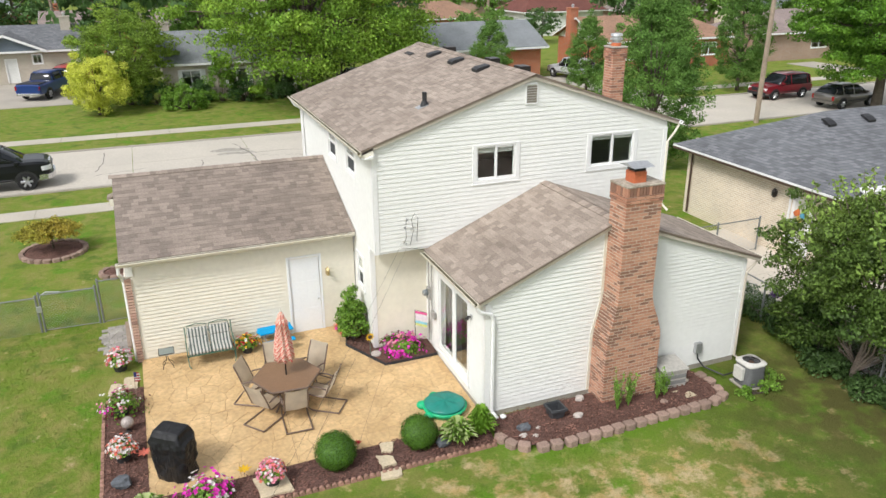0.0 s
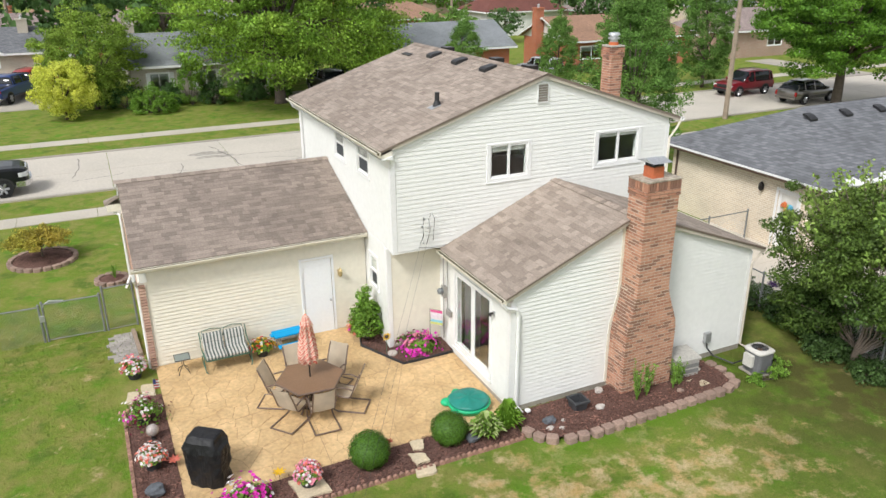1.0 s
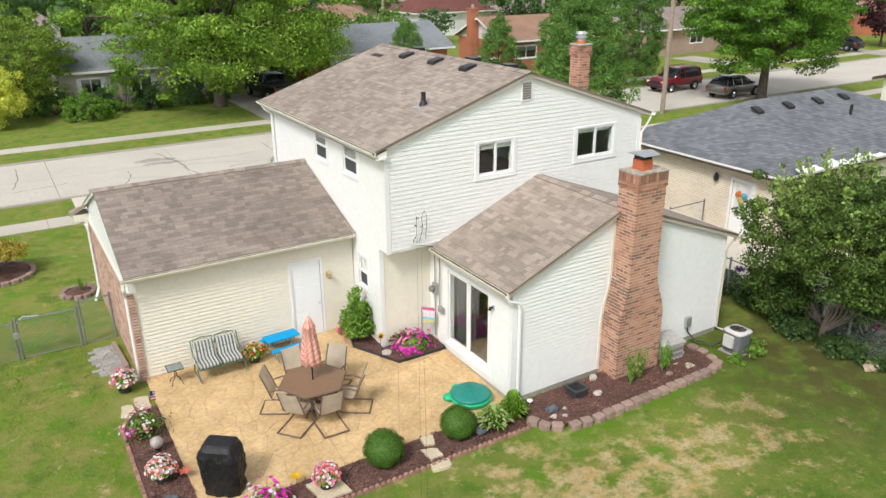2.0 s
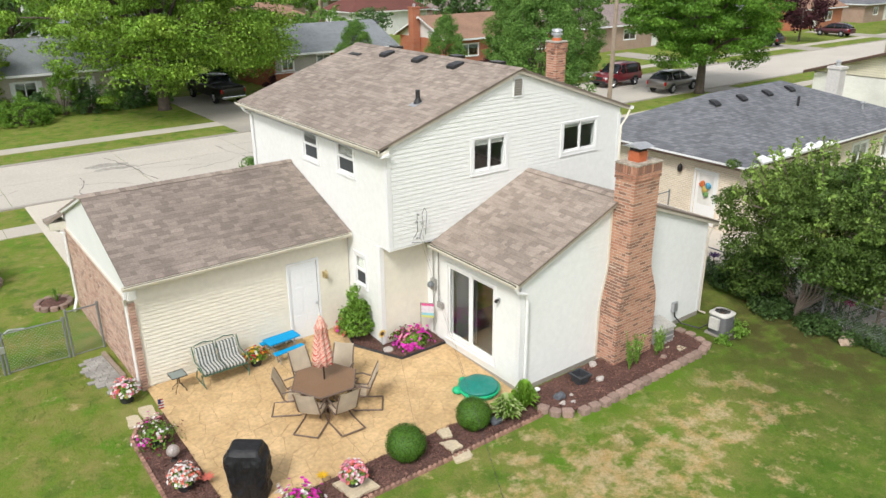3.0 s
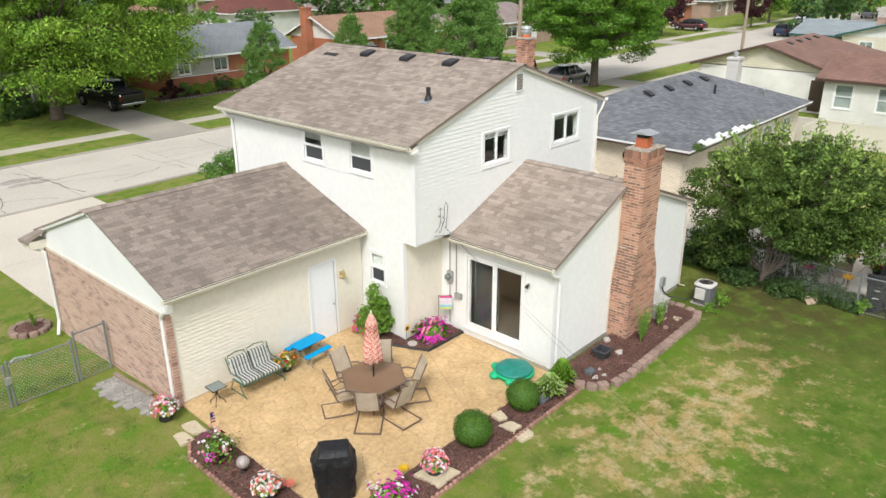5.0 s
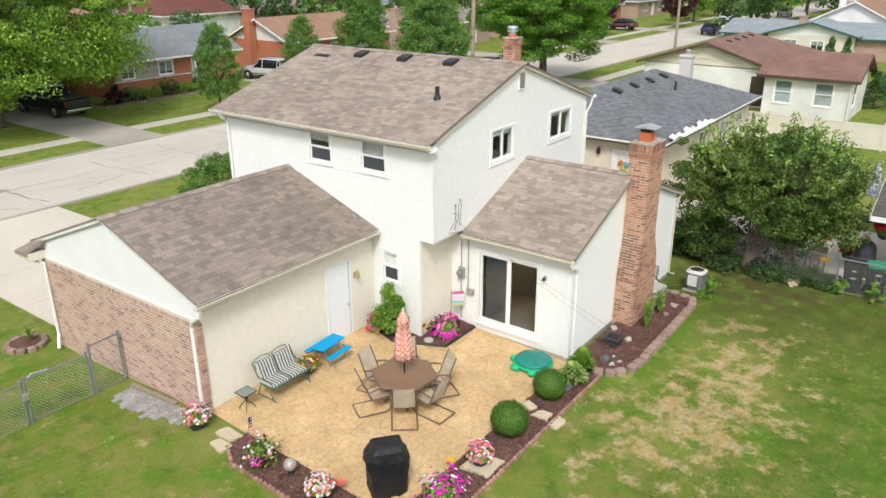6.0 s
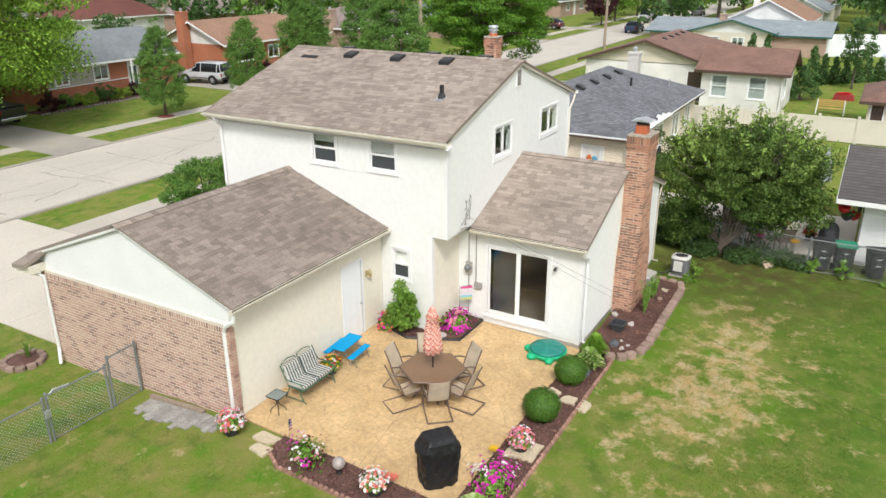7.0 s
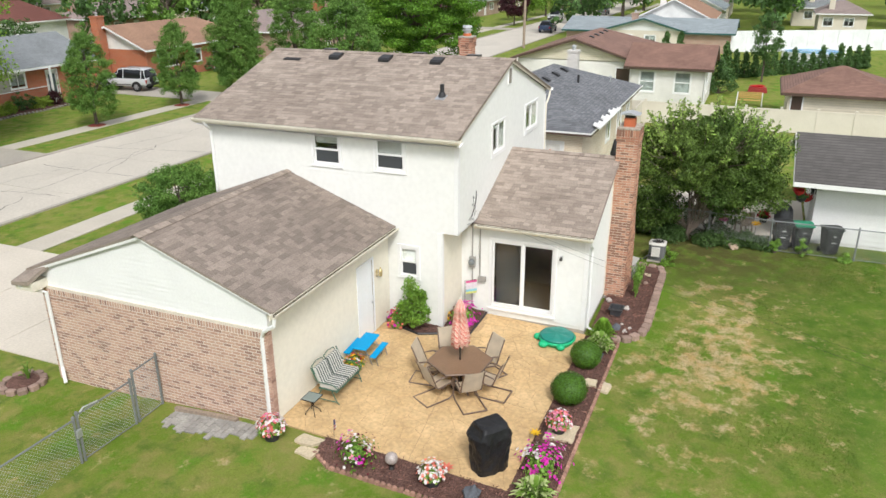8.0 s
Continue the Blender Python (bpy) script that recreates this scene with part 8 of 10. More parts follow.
def flowers(at, r, h, colours, n_flower, seed, label, pot=0.0, size=0.07, leaf=None, name="flower_pot", cat="plant", base=None, loose=False):
    """A mounded plant in bloom, in a pot if given its radius."""
    t = thing(name, at, label, cat, "flower pots" if pot else "")
    g = np.random.default_rng(seed)
    z0 = 0.0
    if pot:
        bm = bmesh.new()
        lathe(bm, [(pot * 0.72, 0), (pot * 0.95, pot * 1.2), (pot * 1.05, pot * 1.22), (pot * 1.05, pot * 1.36), (pot * 0.9, pot * 1.36), (pot * 0.88, pot * 1.2)], 18)
        part("pot", bm, base or POTMAT, t, local=True, smooth=False)
        z0 = pot * 1.2
    d = g.normal(0, 1, (int(n_flower * 6), 3))
    d /= np.linalg.norm(d, axis=1)[:, None]
    d[:, 2] = np.abs(d[:, 2]) * 1.15 - 0.15
    sc = np.array(r if isinstance(r, tuple) else (r, r)) 
    k = (0.4 + 0.5 * g.random(len(d)))[:, None]
    pts = d * k * np.array([sc[0], sc[1], h]) + np.array([0, 0, z0 + h * 0.12])
    leaf_cloud("foliage", pts * np.array([1.08, 1.08, 0.95]), d, 0.085, leaf or L_FRESH, t, seed, 1.9)
    cols = list(colours)
    for i, c in enumerate(cols):
        m = max(1, int(1.7 * n_flower) // len(cols))
        q = g.normal(0, 1, (m, 3))
        q /= np.linalg.norm(q, axis=1)[:, None]
        q[:, 2] = np.abs(q[:, 2]) * 1.1 - 0.08
        lump = (0.8 + 0.32 * g.random(m))[:, None]
        if loose:
            # trusses on a few straggling shoots, with leaves showing between
            shoots = q[:max(5, m // 7)]
            q = shoots[g.integers(0, len(shoots), m)] + g.normal(0, 0.12, (m, 3))
            lump = (0.62 + 0.62 * g.random(m))[:, None]
        blossom_cloud("blossom", q * lump * np.array([sc[0], sc[1], h]) + np.array([0, 0, z0 + h * 0.14]), q, size, c, t, seed + i)
    return t


def onb(x, y, up=0.05):
    return (x, y, gz(x, y) + up)


flowers(onb(-0.46, 19.2, 0.0), 0.31, 0.3, (F_WHITE, F_WHITE, F_CORAL, F_PINK), 130, 1, "pot of white and coral petunias beside the garage corner", 0.2)
flowers(onb(-0.42, 17.15), (0.4, 0.36), 0.36, (F_MAGENTA, F_WHITE, F_WHITE, F_PINK), 50, 2, "pot of purple and white petunias in mulch", 0.18, loose=True)
flowers(onb(-0.4, 15.45), 0.29, 0.28, (F_WHITE, F_WHITE, F_CORAL), 120, 3, "pot of white and orange petunias in mulch", 0.19)
flowers(onb(2.33, 13.58, 0.07), 0.28, 0.28, (F_WHITE, F_PINK, F_PINK, F_CORAL), 130, 4, "pot of white and pink petunias on flagstones", 0.19)
flowers(onb(1.08, 13.62), (0.56, 0.42), 0.42, (F_MAGENTA, F_MAGENTA, F_MAGENTA, F_WHITE), 130, 5, "straggling mound of magenta and white petunias in mulch", 0, 0.08, name="petunia_mound", loose=True)
flowers(onb(6.45, 17.36, 0.1), (0.52, 0.3), 0.38, (F_MAGENTA, F_MAGENTA, F_MAGENTA, F_PINK), 180, 6, "bright magenta petunias in the corner bed", 0, 0.085, name="petunia_mound", loose=True)
flowers(onb(6.3, 17.62, 0.3), (0.5, 0.08), 0.22, (F_WINE,), 30, 7, "dark wine red petunias along the wall", 0, 0.06, name="petunia_mound")
flowers((2.62, 18.88, pz(2.6, 18.9)), (0.37, 0.27), 0.26, (F_YELLOW, F_YELLOW, F_WHITE, F_CORAL, F_RED), 75, 8, "dark pot of yellow and red flowers by the glider", 0.17)
flowers((5.3, 19.0, gz(5.3, 19.0) + 0.1), 0.3, 0.42, (F_CORAL, F_CORAL, F_MAGENTA), 80, 9, "red and pink flowers beside the door", 0, 0.08, name="flower_clump")
flowers(onb(-0.32, 17.15), 0.55, 0.5, (F_WINE,), 20, 10, "dark red flowers in the mulch bed", 0, 0.06, name="flower_clump")
for x, y, m, w, h_, lb in ((1.85, 14.45, F_YELLOW, 0.15, 0.2, "yellow metal flower stake at the patio edge"), (4.2, 14.3, F_RED, 0.1, 0.2, "red metal flower stake at the patio edge"), (0.3, 15.3, F_CORAL, 0.16, 0.18, "orange metal flower stake at the patio edge")):
    fs = thing("flower_stake", (x, min(y, 13.98) if x > 1 else y, gz(x, y) + 0.03), lb, "ornament", "metal flower stakes")
    if x < 1:
        fs.location.x = 0.0
    bm = bmesh.new()
    tube(bm, [(0, 0, -0.05), (0, 0, h_)], 0.006, 5)
    part("stake", bm, DARKMETAL, fs, local=True)
    for k in range(8):
        bm = bmesh.new()
        a0 = 2 * math.pi * k / 8
        prism(bm, [(0.02 * math.cos(a0 - 1), 0.02 * math.sin(a0 - 1), h_), (w * 0.6 * math.cos(a0 - 0.3), w * 0.6 * math.sin(a0 - 0.3), h_ + 0.02), (w * math.cos(a0), w * math.sin(a0), h_ + 0.035), (w * 0.6 * math.cos(a0 + 0.3), w * 0.6 * math.sin(a0 + 0.3), h_ + 0.02), (0.02 * math.cos(a0 + 1), 0.02 * math.sin(a0 + 1), h_)], (0, 0, 0.003))
        part("petal", bm, m, fs, local=True)

# clipped balls
for i, (x, y, r) in enumerate(((3.66, 13.68, 0.44), (5.48, 13.68, 0.41))):
    t = thing("boxwood_ball", onb(x, y, 0.02), "clipped round boxwood bush in mulch", "shrub", "clipped bushes")
    g = np.random.default_rng(200 + i)
    d = g.normal(0, 1, (6500, 3))
    d /= np.linalg.norm(d, axis=1)[:, None]
    lump = np.array([1 + 0.1 * noise.noise(Vector(v) * 3 + Vector((i * 9, 0, 0))) for v in d])
    k = (lump * (0.87 + 0.14 * g.random(len(d))))[:, None]
    pts = d * k * r * np.array([1, 1, 0.93]) + np.array([0, 0, r * 0.9])
    leaf_cloud("foliage", pts, d, 0.035, L_BOX, t, 200 + i, 1.5)
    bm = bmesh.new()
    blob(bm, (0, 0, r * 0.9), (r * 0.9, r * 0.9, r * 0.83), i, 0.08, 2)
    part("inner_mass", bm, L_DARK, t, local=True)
    bm = bmesh.new()
    tube(bm, [(0, 0, -0.05), (0, 0, r * 0.5)], 0.035, 6)
    part("stem", bm, BARK, t, local=True)


def big_leaves(at, n, length, seed, label, material, edge=None, name="hosta", spread=1.0, tall=0.4):
    """A rosette of broad arching leaves, each its own part with a pale margin."""
    t = thing(name, at, label, "plant")
    r = random.Random(seed)
    for i in range(n):
        a = 2.4 * i + r.uniform(-0.3, 0.3)
        f = (i + 1) / n
        reach = length * (0.35 + 0.75 * f) * spread
        hgt = tall * (1.15 - 0.75 * f)
        w = length * (0.15 if name == "lily_clump" else 0.24) * r.uniform(0.8, 1.2)
        for kind, mm, k in (("leaf", material, 1.0),):
            bm = bmesh.new()
            prev = None
            for s in range(6):
                u = s / 5
                rad = reach * (0.12 + 0.88 * u)
                z = hgt * (math.sin(u * 2.0) * 1.05) + 0.02
                ww = w * math.sin(math.pi * min(0.98, 0.15 + 0.85 * u)) * k
                c = Vector((math.cos(a) * rad, math.sin(a) * rad, z))
                sd_ = Vector((-math.sin(a), math.cos(a), 0)) * ww / 2
                row = [bm.verts.new(c - sd_ + Vector((0, 0, 0.02))), bm.verts.new(c), bm.verts.new(c + sd_ + Vector((0, 0, 0.02)))]
                if prev:
                    for j in (0, 1):
                        bm.faces.new((prev[j], prev[j + 1], row[j + 1], row[j]))
                prev = row
            part("leaf", bm, (edge if edge and i % 2 else mm), t, local=True, smooth=True)
    return t


L_LILY = foliage("lily_leaf", (0.2, 0.39, 0.04), (0.27, 0.47, 0.06), 0.3)
L_HOSTA = foliage("hosta_leaf", (0.22, 0.4, 0.06), (0.3, 0.48, 0.09), 0.3)
L_PALE = foliage("pale_hosta_leaf", (0.66, 0.7, 0.38), (0.42, 0.56, 0.18), 0.3)
big_leaves(onb(6.28, 13.48), 150, 0.42, 1, "variegated green and white hosta at the patio corner", L_HOSTA, L_PALE, tall=0.48)
big_leaves(onb(6.85, 13.52), 130, 0.46, 2, "upright light green lily clump", L_LILY, None, "lily_clump", 0.8, 0.6)
big_leaves(onb(-0.02, 13.47), 70, 0.46, 3, "light green hosta in the mulch bed corner", L_HOSTA, L_PALE)
for i, (x, y, h) in enumerate(((10.12, 13.15, 0.95), (10.45, 13.2, 0.85), (11.25, 13.2, 0.75), (11.5, 13.25, 0.6))):
    t = thing("tall_perennial", onb(x, y, 0.1), "tall green leafy perennial before the chimney", "plant", "tall perennials")
    g = np.random.default_rng(300 + i)
    pts = []
    for k in range(9):
        bm = bmesh.new()
        a, s = g.uniform(0, 6.28), g.uniform(0.05, 0.2)
        e = Vector((math.cos(a) * s, math.sin(a) * s, h * g.uniform(0.7, 1.1)))
        tube(bm, [(0, 0, -0.05), e * 0.5 + Vector((0, 0, 0.05)), e], [0.008, 0.006, 0.003], 4)
        pts += [e * u for u in np.linspace(0.2, 1.0, 26)]
        part("stem", bm, L_FRESH, t, local=True)
    P = np.array([tuple(p) for p in pts]) + g.normal(0, 0.02, (len(pts), 3))
    leaf_cloud("foliage", P, g.normal(0, 1, P.shape), 0.085, L_FRESH, t, 300 + i, 3.0)
bush((5.36, 18.5, gz(5.4, 18.5) + 0.08), (0.38, 0.4, 1.08), L_MID, 5200, 0.075, 70, 0.17, 91, "upright green shrub in the house corner", "corner_shrub")

# ---- patio furniture ----
BROWNMETAL = mat("brown_metal", (0.2, 0.145, 0.11), 0.45, (0.17, 0.12, 0.095), metal=0.3, grain=0.1)
SLING = foliage("tan_sling_fabric", (0.66, 0.58, 0.465), (0.62, 0.54, 0.43), 0.02, 0.85, 0.45)
TABLETOP = mat("brown_table_top", (0.24, 0.14, 0.08), 0.45, (0.205, 0.12, 0.068), big=2, small=40, grain=0.1)
TX, TY = 3.18, 16.26
TZ = pz(TX, TY)
tbl = thing("patio_table", (TX, TY, TZ), "hexagonal brown patio table with an umbrella hole", "table")
bm = bmesh.new()
hexa = [(0.79 * math.cos(radians(-4 + 60 * k)), 0.79 * math.sin(radians(-4 + 60 * k))) for k in range(6)]
prism(bm, [(x, y, 0.715) for x, y in hexa], (0, 0, 0.03))
bmesh.ops.bevel(bm, geom=list(bm.edges), offset=0.01, segments=2, affect="EDGES")
part("tabletop", bm, TABLETOP, tbl, local=True)
bm = bmesh.new()
for k in range(6):
    a, b = hexa[k], hexa[(k + 1) % 6]
    tube(bm, [(a[0] * 1.0, a[1] * 1.0, 0.725), (b[0] * 1.0, b[1] * 1.0, 0.725)], 0.022, 6)
part("rim", bm, BROWNMETAL, tbl, local=True)
for k in range(4):
    a = radians(45 + 90 * k)
    bm = bmesh.new()
    tube(bm, [(0.55 * math.cos(a), 0.55 * math.sin(a), 0.71), (0.2 * math.cos(a), 0.2 * math.sin(a), 0.45), (0.2 * math.cos(a), 0.2 * math.sin(a), 0.25), (0.5 * math.cos(a), 0.5 * math.sin(a), 0.02)], 0.024, 6)
    part("leg", bm, BROWNMETAL, tbl, local=True)

um = thing("umbrella", (TX, TY, TZ), "closed red and white zigzag patio umbrella in a table", "umbrella")
bm = bmesh.new()
tube(bm, [(0, 0, 0.0), (0, 0, 2.35)], 0.019, 8)
part("pole", bm, DARKMETAL, um, local=True)
bm = bmesh.new()
lathe(bm, [(0.02, 2.34), (0.028, 2.37), (0.012, 2.43)], 10)
part("finial", bm, CREAMTRIM, um, "pale finial", local=True)
bm = bmesh.new()
lathe(bm, [(0.24, 0), (0.23, 0.05), (0.06, 0.07), (0.05, 0.3), (0.03, 0.31)], 20)
part("base", bm, DARKMETAL, um, local=True)
bm = bmesh.new()
n = 48
rings = []
for z, r in ((1.14, 0.15), (1.16, 0.195), (1.35, 0.195), (1.7, 0.16), (2.03, 0.115), (2.05, 0.135), (2.12, 0.12), (2.28, 0.06), (2.36, 0.015)):
    ring = []
    for k in range(n):
        a = 2 * math.pi * k / n
        w = 1 + (0.2 if z < 2.1 else 0.08) * math.cos(8 * a + 1.5 * z) + 0.06 * math.sin(3 * a + 4 * z)
        ring.append(bm.verts.new((r * w * math.cos(a), r * w * math.sin(a), z - (0.03 * math.cos(8 * a) if z < 1.25 else 0))))
    rings.append(ring)
for a, b in zip(rings, rings[1:]):
    for k in range(n):
        bm.faces.new((a[k], a[(k + 1) % n], b[(k + 1) % n], b[k]))
bm.faces.new(rings[-1])
zig = bpy.data.materials.new("zigzag_canvas")
zig.use_nodes = True
zn, zl = zig.node_tree.nodes, zig.node_tree.links
tc_ = zn.new("ShaderNodeTexCoord")
sp = zn.new("ShaderNodeSeparateXYZ")
zl.new(tc_.outputs["Object"], sp.inputs[0])


def zmath(op, a, b=None, c=None):
    x = zn.new("ShaderNodeMath")
    x.operation = op
    for i, v in enumerate((a, b, c)):
        if v is None:
            continue
        if isinstance(v, (int, float)):
            x.inputs[i].default_value = v
        else:
            zl.new(v, x.inputs[i])
    return x.outputs[0]


ang = zmath("MULTIPLY", zmath("ARCTAN2", sp.outputs["Y"], sp.outputs["X"]), 11 / math.pi)
wave_ = zmath("PINGPONG", ang, 1.0)
ph = zmath("FRACT", zmath("ADD", zmath("MULTIPLY", sp.outputs["Z"], 7.5), zmath("MULTIPLY", wave_, 0.75)))
zr = zn.new("ShaderNodeValToRGB")
zr.color_ramp.interpolation = "CONSTANT"
zr.color_ramp.elements[0].color = (0.55, 0.06, 0.045, 1)
zr.color_ramp.elements[1].position, zr.color_ramp.elements[1].color = 0.36, (0.78, 0.7, 0.58, 1)
e3 = zr.color_ramp.elements.new(0.62)
e3.color = (0.66, 0.22, 0.15, 1)
e4 = zr.color_ramp.elements.new(0.85)
e4.color = (0.78, 0.7, 0.58, 1)
zl.new(ph, zr.inputs[0])
zl.new(zr.outputs[0], zn["Principled BSDF"].inputs["Base Color"])
zn["Principled BSDF"].inputs["Roughness"].default_value = 0.85
part("canopy", bm, zig, um, local=True, smooth=True)

chair = thing("patio_chair", (0, 0, 0), "brown metal sling patio chair with tan fabric", "chair", "chairs round the table")
for s in (-1, 1):
    bm = bmesh.new()
    tube(bm, [(0.2, s * 0.27, 0.4), (0.27, s * 0.28, 0.3), (0.24, s * 0.285, 0.08), (0.12, s * 0.285, 0.025), (-0.5, s * 0.285, 0.02)], 0.019, 7)
    part("runner", bm, BROWNMETAL, chair, local=True)
    bm = bmesh.new()
    tube(bm, [(-0.24, s * 0.285, 0.6), (-0.05, s * 0.3, 0.66), (0.16, s * 0.3, 0.64), (0.25, s * 0.29, 0.57), (0.22, s * 0.28, 0.4)], 0.02, 7)
    part("armrest", bm, BROWNMETAL, chair, local=True)
    bm = bmesh.new()
    tube(bm, [(0.27, s * 0.255, 0.42), (0.1, s * 0.255, 0.4), (-0.14, s * 0.255, 0.37), (-0.2, s * 0.255, 0.42), (-0.31, s * 0.255, 0.72), (-0.43, s * 0.245, 1.0)], 0.018, 7)
    part("side_rail", bm, BROWNMETAL, chair, local=True)
bm = bmesh.new()
tube(bm, [(-0.5, -0.285, 0.02), (-0.5, 0.285, 0.02)], 0.019, 7)
part("crossbar", bm, BROWNMETAL, chair, local=True)


def sling(name, prof):
    bm = bmesh.new()
    prev = None
    for x, z in prof:
        row = [bm.verts.new((x - 0.012 * (1 - (2 * j / 6 - 1) ** 2) * 0.5, -0.245 + 0.49 * j / 6, z - 0.02 * (1 - (2 * j / 6 - 1) ** 2))) for j in range(7)]
        if prev:
            for j in range(6):
                bm.faces.new((prev[j], prev[j + 1], row[j + 1], row[j]))
        prev = row
    part(name, bm, SLING, chair, local=True, smooth=True)


sling("seat", [(0.27, 0.425), (0.2, 0.425), (0.1, 0.405), (-0.02, 0.388), (-0.14, 0.378)])
sling("backrest", [(-0.19, 0.41), (-0.22, 0.47), (-0.31, 0.72), (-0.43, 1.0), (-0.445, 1.03)])
for k, (deg, rad, jit) in enumerate(((218, 0.68, 2), (152, 0.71, -3), (272, 0.73, -4), (93, 0.74, 4), (-28, 0.8, -6), (36, 0.78, 5))):
    a = radians(deg)
    x, y = TX + rad * math.cos(a), TY + rad * math.sin(a)
    m = pose(x, y, pz(x, y), 0, 0, math.degrees(a) + 180 + jit)
    if k == 0:
        chair.matrix_basis = m
    else:
        copy_thing(chair, m)

# glider with striped cushions
STRIPE = bpy.data.materials.new("striped_cushion")
STRIPE.use_nodes = True
sn, sl_ = STRIPE.node_tree.nodes, STRIPE.node_tree.links
co = sn.new("ShaderNodeTexCoord")
sx_ = sn.new("ShaderNodeSeparateXYZ")
sl_.new(co.outputs["Object"], sx_.inputs[0])
fm = sn.new("ShaderNodeMath")
fm.operation = "MULTIPLY"
fm.inputs[1].default_value = 10.5
sl_.new(sx_.outputs["X"], fm.inputs[0])
fr_ = sn.new("ShaderNodeMath")
fr_.operation = "FRACT"
sl_.new(fm.outputs[0], fr_.inputs[0])
cr = sn.new("ShaderNodeValToRGB")
cr.color_ramp.interpolation = "CONSTANT"
cr.color_ramp.elements[0].color = (0.095, 0.115, 0.105, 1)
cr.color_ramp.elements[1].position, cr.color_ramp.elements[1].color = 0.5, (0.53, 0.52, 0.48, 1)
sl_.new(fr_.outputs[0], cr.inputs[0])
sl_.new(cr.outputs[0], sn["Principled BSDF"].inputs["Base Color"])
sn["Principled BSDF"].inputs["Roughness"].default_value = 0.9
GREENMETAL = mat("green_metal", (0.06, 0.15, 0.10), 0.5, (0.08, 0.15, 0.11), metal=0.2)
GX, GY_ = 1.72, 18.8
gl = thing("glider_bench", (GX, GY_, pz(GX, GY_)), "green metal two-seat glider with striped cushions", "bench")
for c in (-0.31, 0.31):
    bm = bmesh.new()
    box(bm, c - 0.3, c + 0.3, -0.3, 0.2, 0.42, 0.52, 0.035)
    part("seat_cushion", bm, STRIPE, gl, local=True)
    for lo, hi, y0 in ((0.5, 0.72, 0.17), (0.72, 0.96, 0.25)):
        bm = bmesh.new()
        box(bm, c - 0.29, c + 0.29, -0.05, 0.05, lo, hi, 0.035)
        for v in bm.verts:
            v.co.y += y0 + (v.co.z - lo) * 0.35
        part("back_cushion", bm, STRIPE, gl, local=True)
bm = bmesh.new()
box(bm, -0.63, 0.63, -0.31, 0.22, 0.385, 0.415, 0.01)
part("seat_pan", bm, GREENMETAL, gl, local=True)
for s in (-1, 1):
    bm = bmesh.new()
    tube(bm, [(s * 0.66, 0.38, 1.0), (s * 0.66, 0.27, 0.72), (s * 0.67, 0.2, 0.62), (s * 0.67, -0.22, 0.62), (s * 0.67, -0.34, 0.52), (s * 0.67, -0.3, 0.4)], 0.017, 6)
    part("arm", bm, GREENMETAL, gl, local=True)
    bm = bmesh.new()
    tube(bm, [(s * 0.62, -0.34, 0.02), (s * 0.66, -0.3, 0.1), (s * 0.67, -0.18, 0.4)], 0.016, 6)
    tube(bm, [(s * 0.62, 0.3, 0.02), (s * 0.66, 0.26, 0.1), (s * 0.67, 0.12, 0.4)], 0.016, 6)
    tube(bm, [(s * 0.66, -0.3, 0.1), (s * 0.66, 0.26, 0.1)], 0.014, 6)
    part("leg", bm, GREENMETAL, gl, local=True)
bm = bmesh.new()
for c in (-0.31, 0.31):
    tube(bm, [(c - 0.3, 0.31, 0.8), (c - 0.26, 0.41, 1.0), (c, 0.43, 1.04), (c + 0.26, 0.41, 1.0), (c + 0.3, 0.31, 0.8)], 0.014, 6)
part("back_frame", bm, GREENMETAL, gl, local=True)
gl.scale = (0.86, 0.95, 0.86)

st = thing("side_table", (0.66, 18.86, pz(0.66, 18.86)), "small square side table with glass top", "table")
bm = bmesh.new()
box(bm, -0.21, 0.21, -0.21, 0.21, 0.43, 0.442, 0.004)
part("top", bm, mat("smoked_glass", (0.24, 0.28, 0.26), 0.15, grain=0.05, bump=0), st, local=True)
bm = bmesh.new()
for a, b in (((-.21, -.21), (.21, -.21)), ((.21, -.21), (.21, .21)), ((.21, .21), (-.21, .21)), ((-.21, .21), (-.21, -.21))):
    tube(bm, [(*a, 0.436), (*b, 0.436)], 0.012, 5)
part("rim", bm, DARKMETAL, st, local=True)
st.scale = (0.85, 0.85, 1.0)
for k in range(4):
    a = radians(45 + 90 * k)
    bm = bmesh.new()
    tube(bm, [(0.04 * math.cos(a), 0.04 * math.sin(a), 0.43), (0.03 * math.cos(a), 0.03 * math.sin(a), 0.2), (0.18 * math.cos(a), 0.18 * math.sin(a), 0.09), (0.22 * math.cos(a), 0.22 * math.sin(a), 0.0)], 0.011, 5)
    part("leg", bm, DARKMETAL, st, local=True)

BLUEPL = mat("bright_blue_plastic", (0.0, 0.33, 0.66), 0.6, (0.0, 0.3, 0.62), grain=0.04, bump=0.02, spec=0.25)
kt = thing("picnic_table", (3.38, 18.94, pz(3.4, 18.94)), "child's folding picnic table with bright blue top", "table")
kt.rotation_euler = (0, 0, radians(4))
bm = bmesh.new()
box(bm, -0.44, 0.44, -0.2, 0.2, 0.455, 0.5, 0.02)
part("tabletop", bm, BLUEPL, kt, local=True)
for s in (-1, 1):
    bm = bmesh.new()
    box(bm, -0.42, 0.42, s * 0.36 - 0.085, s * 0.36 + 0.085, 0.27, 0.31, 0.018)
    part("bench", bm, BLUEPL, kt, "blue plastic bench", local=True)
GREYTUBE = mat("grey_tube", (0.3, 0.28, 0.26), 0.5, metal=0.4)
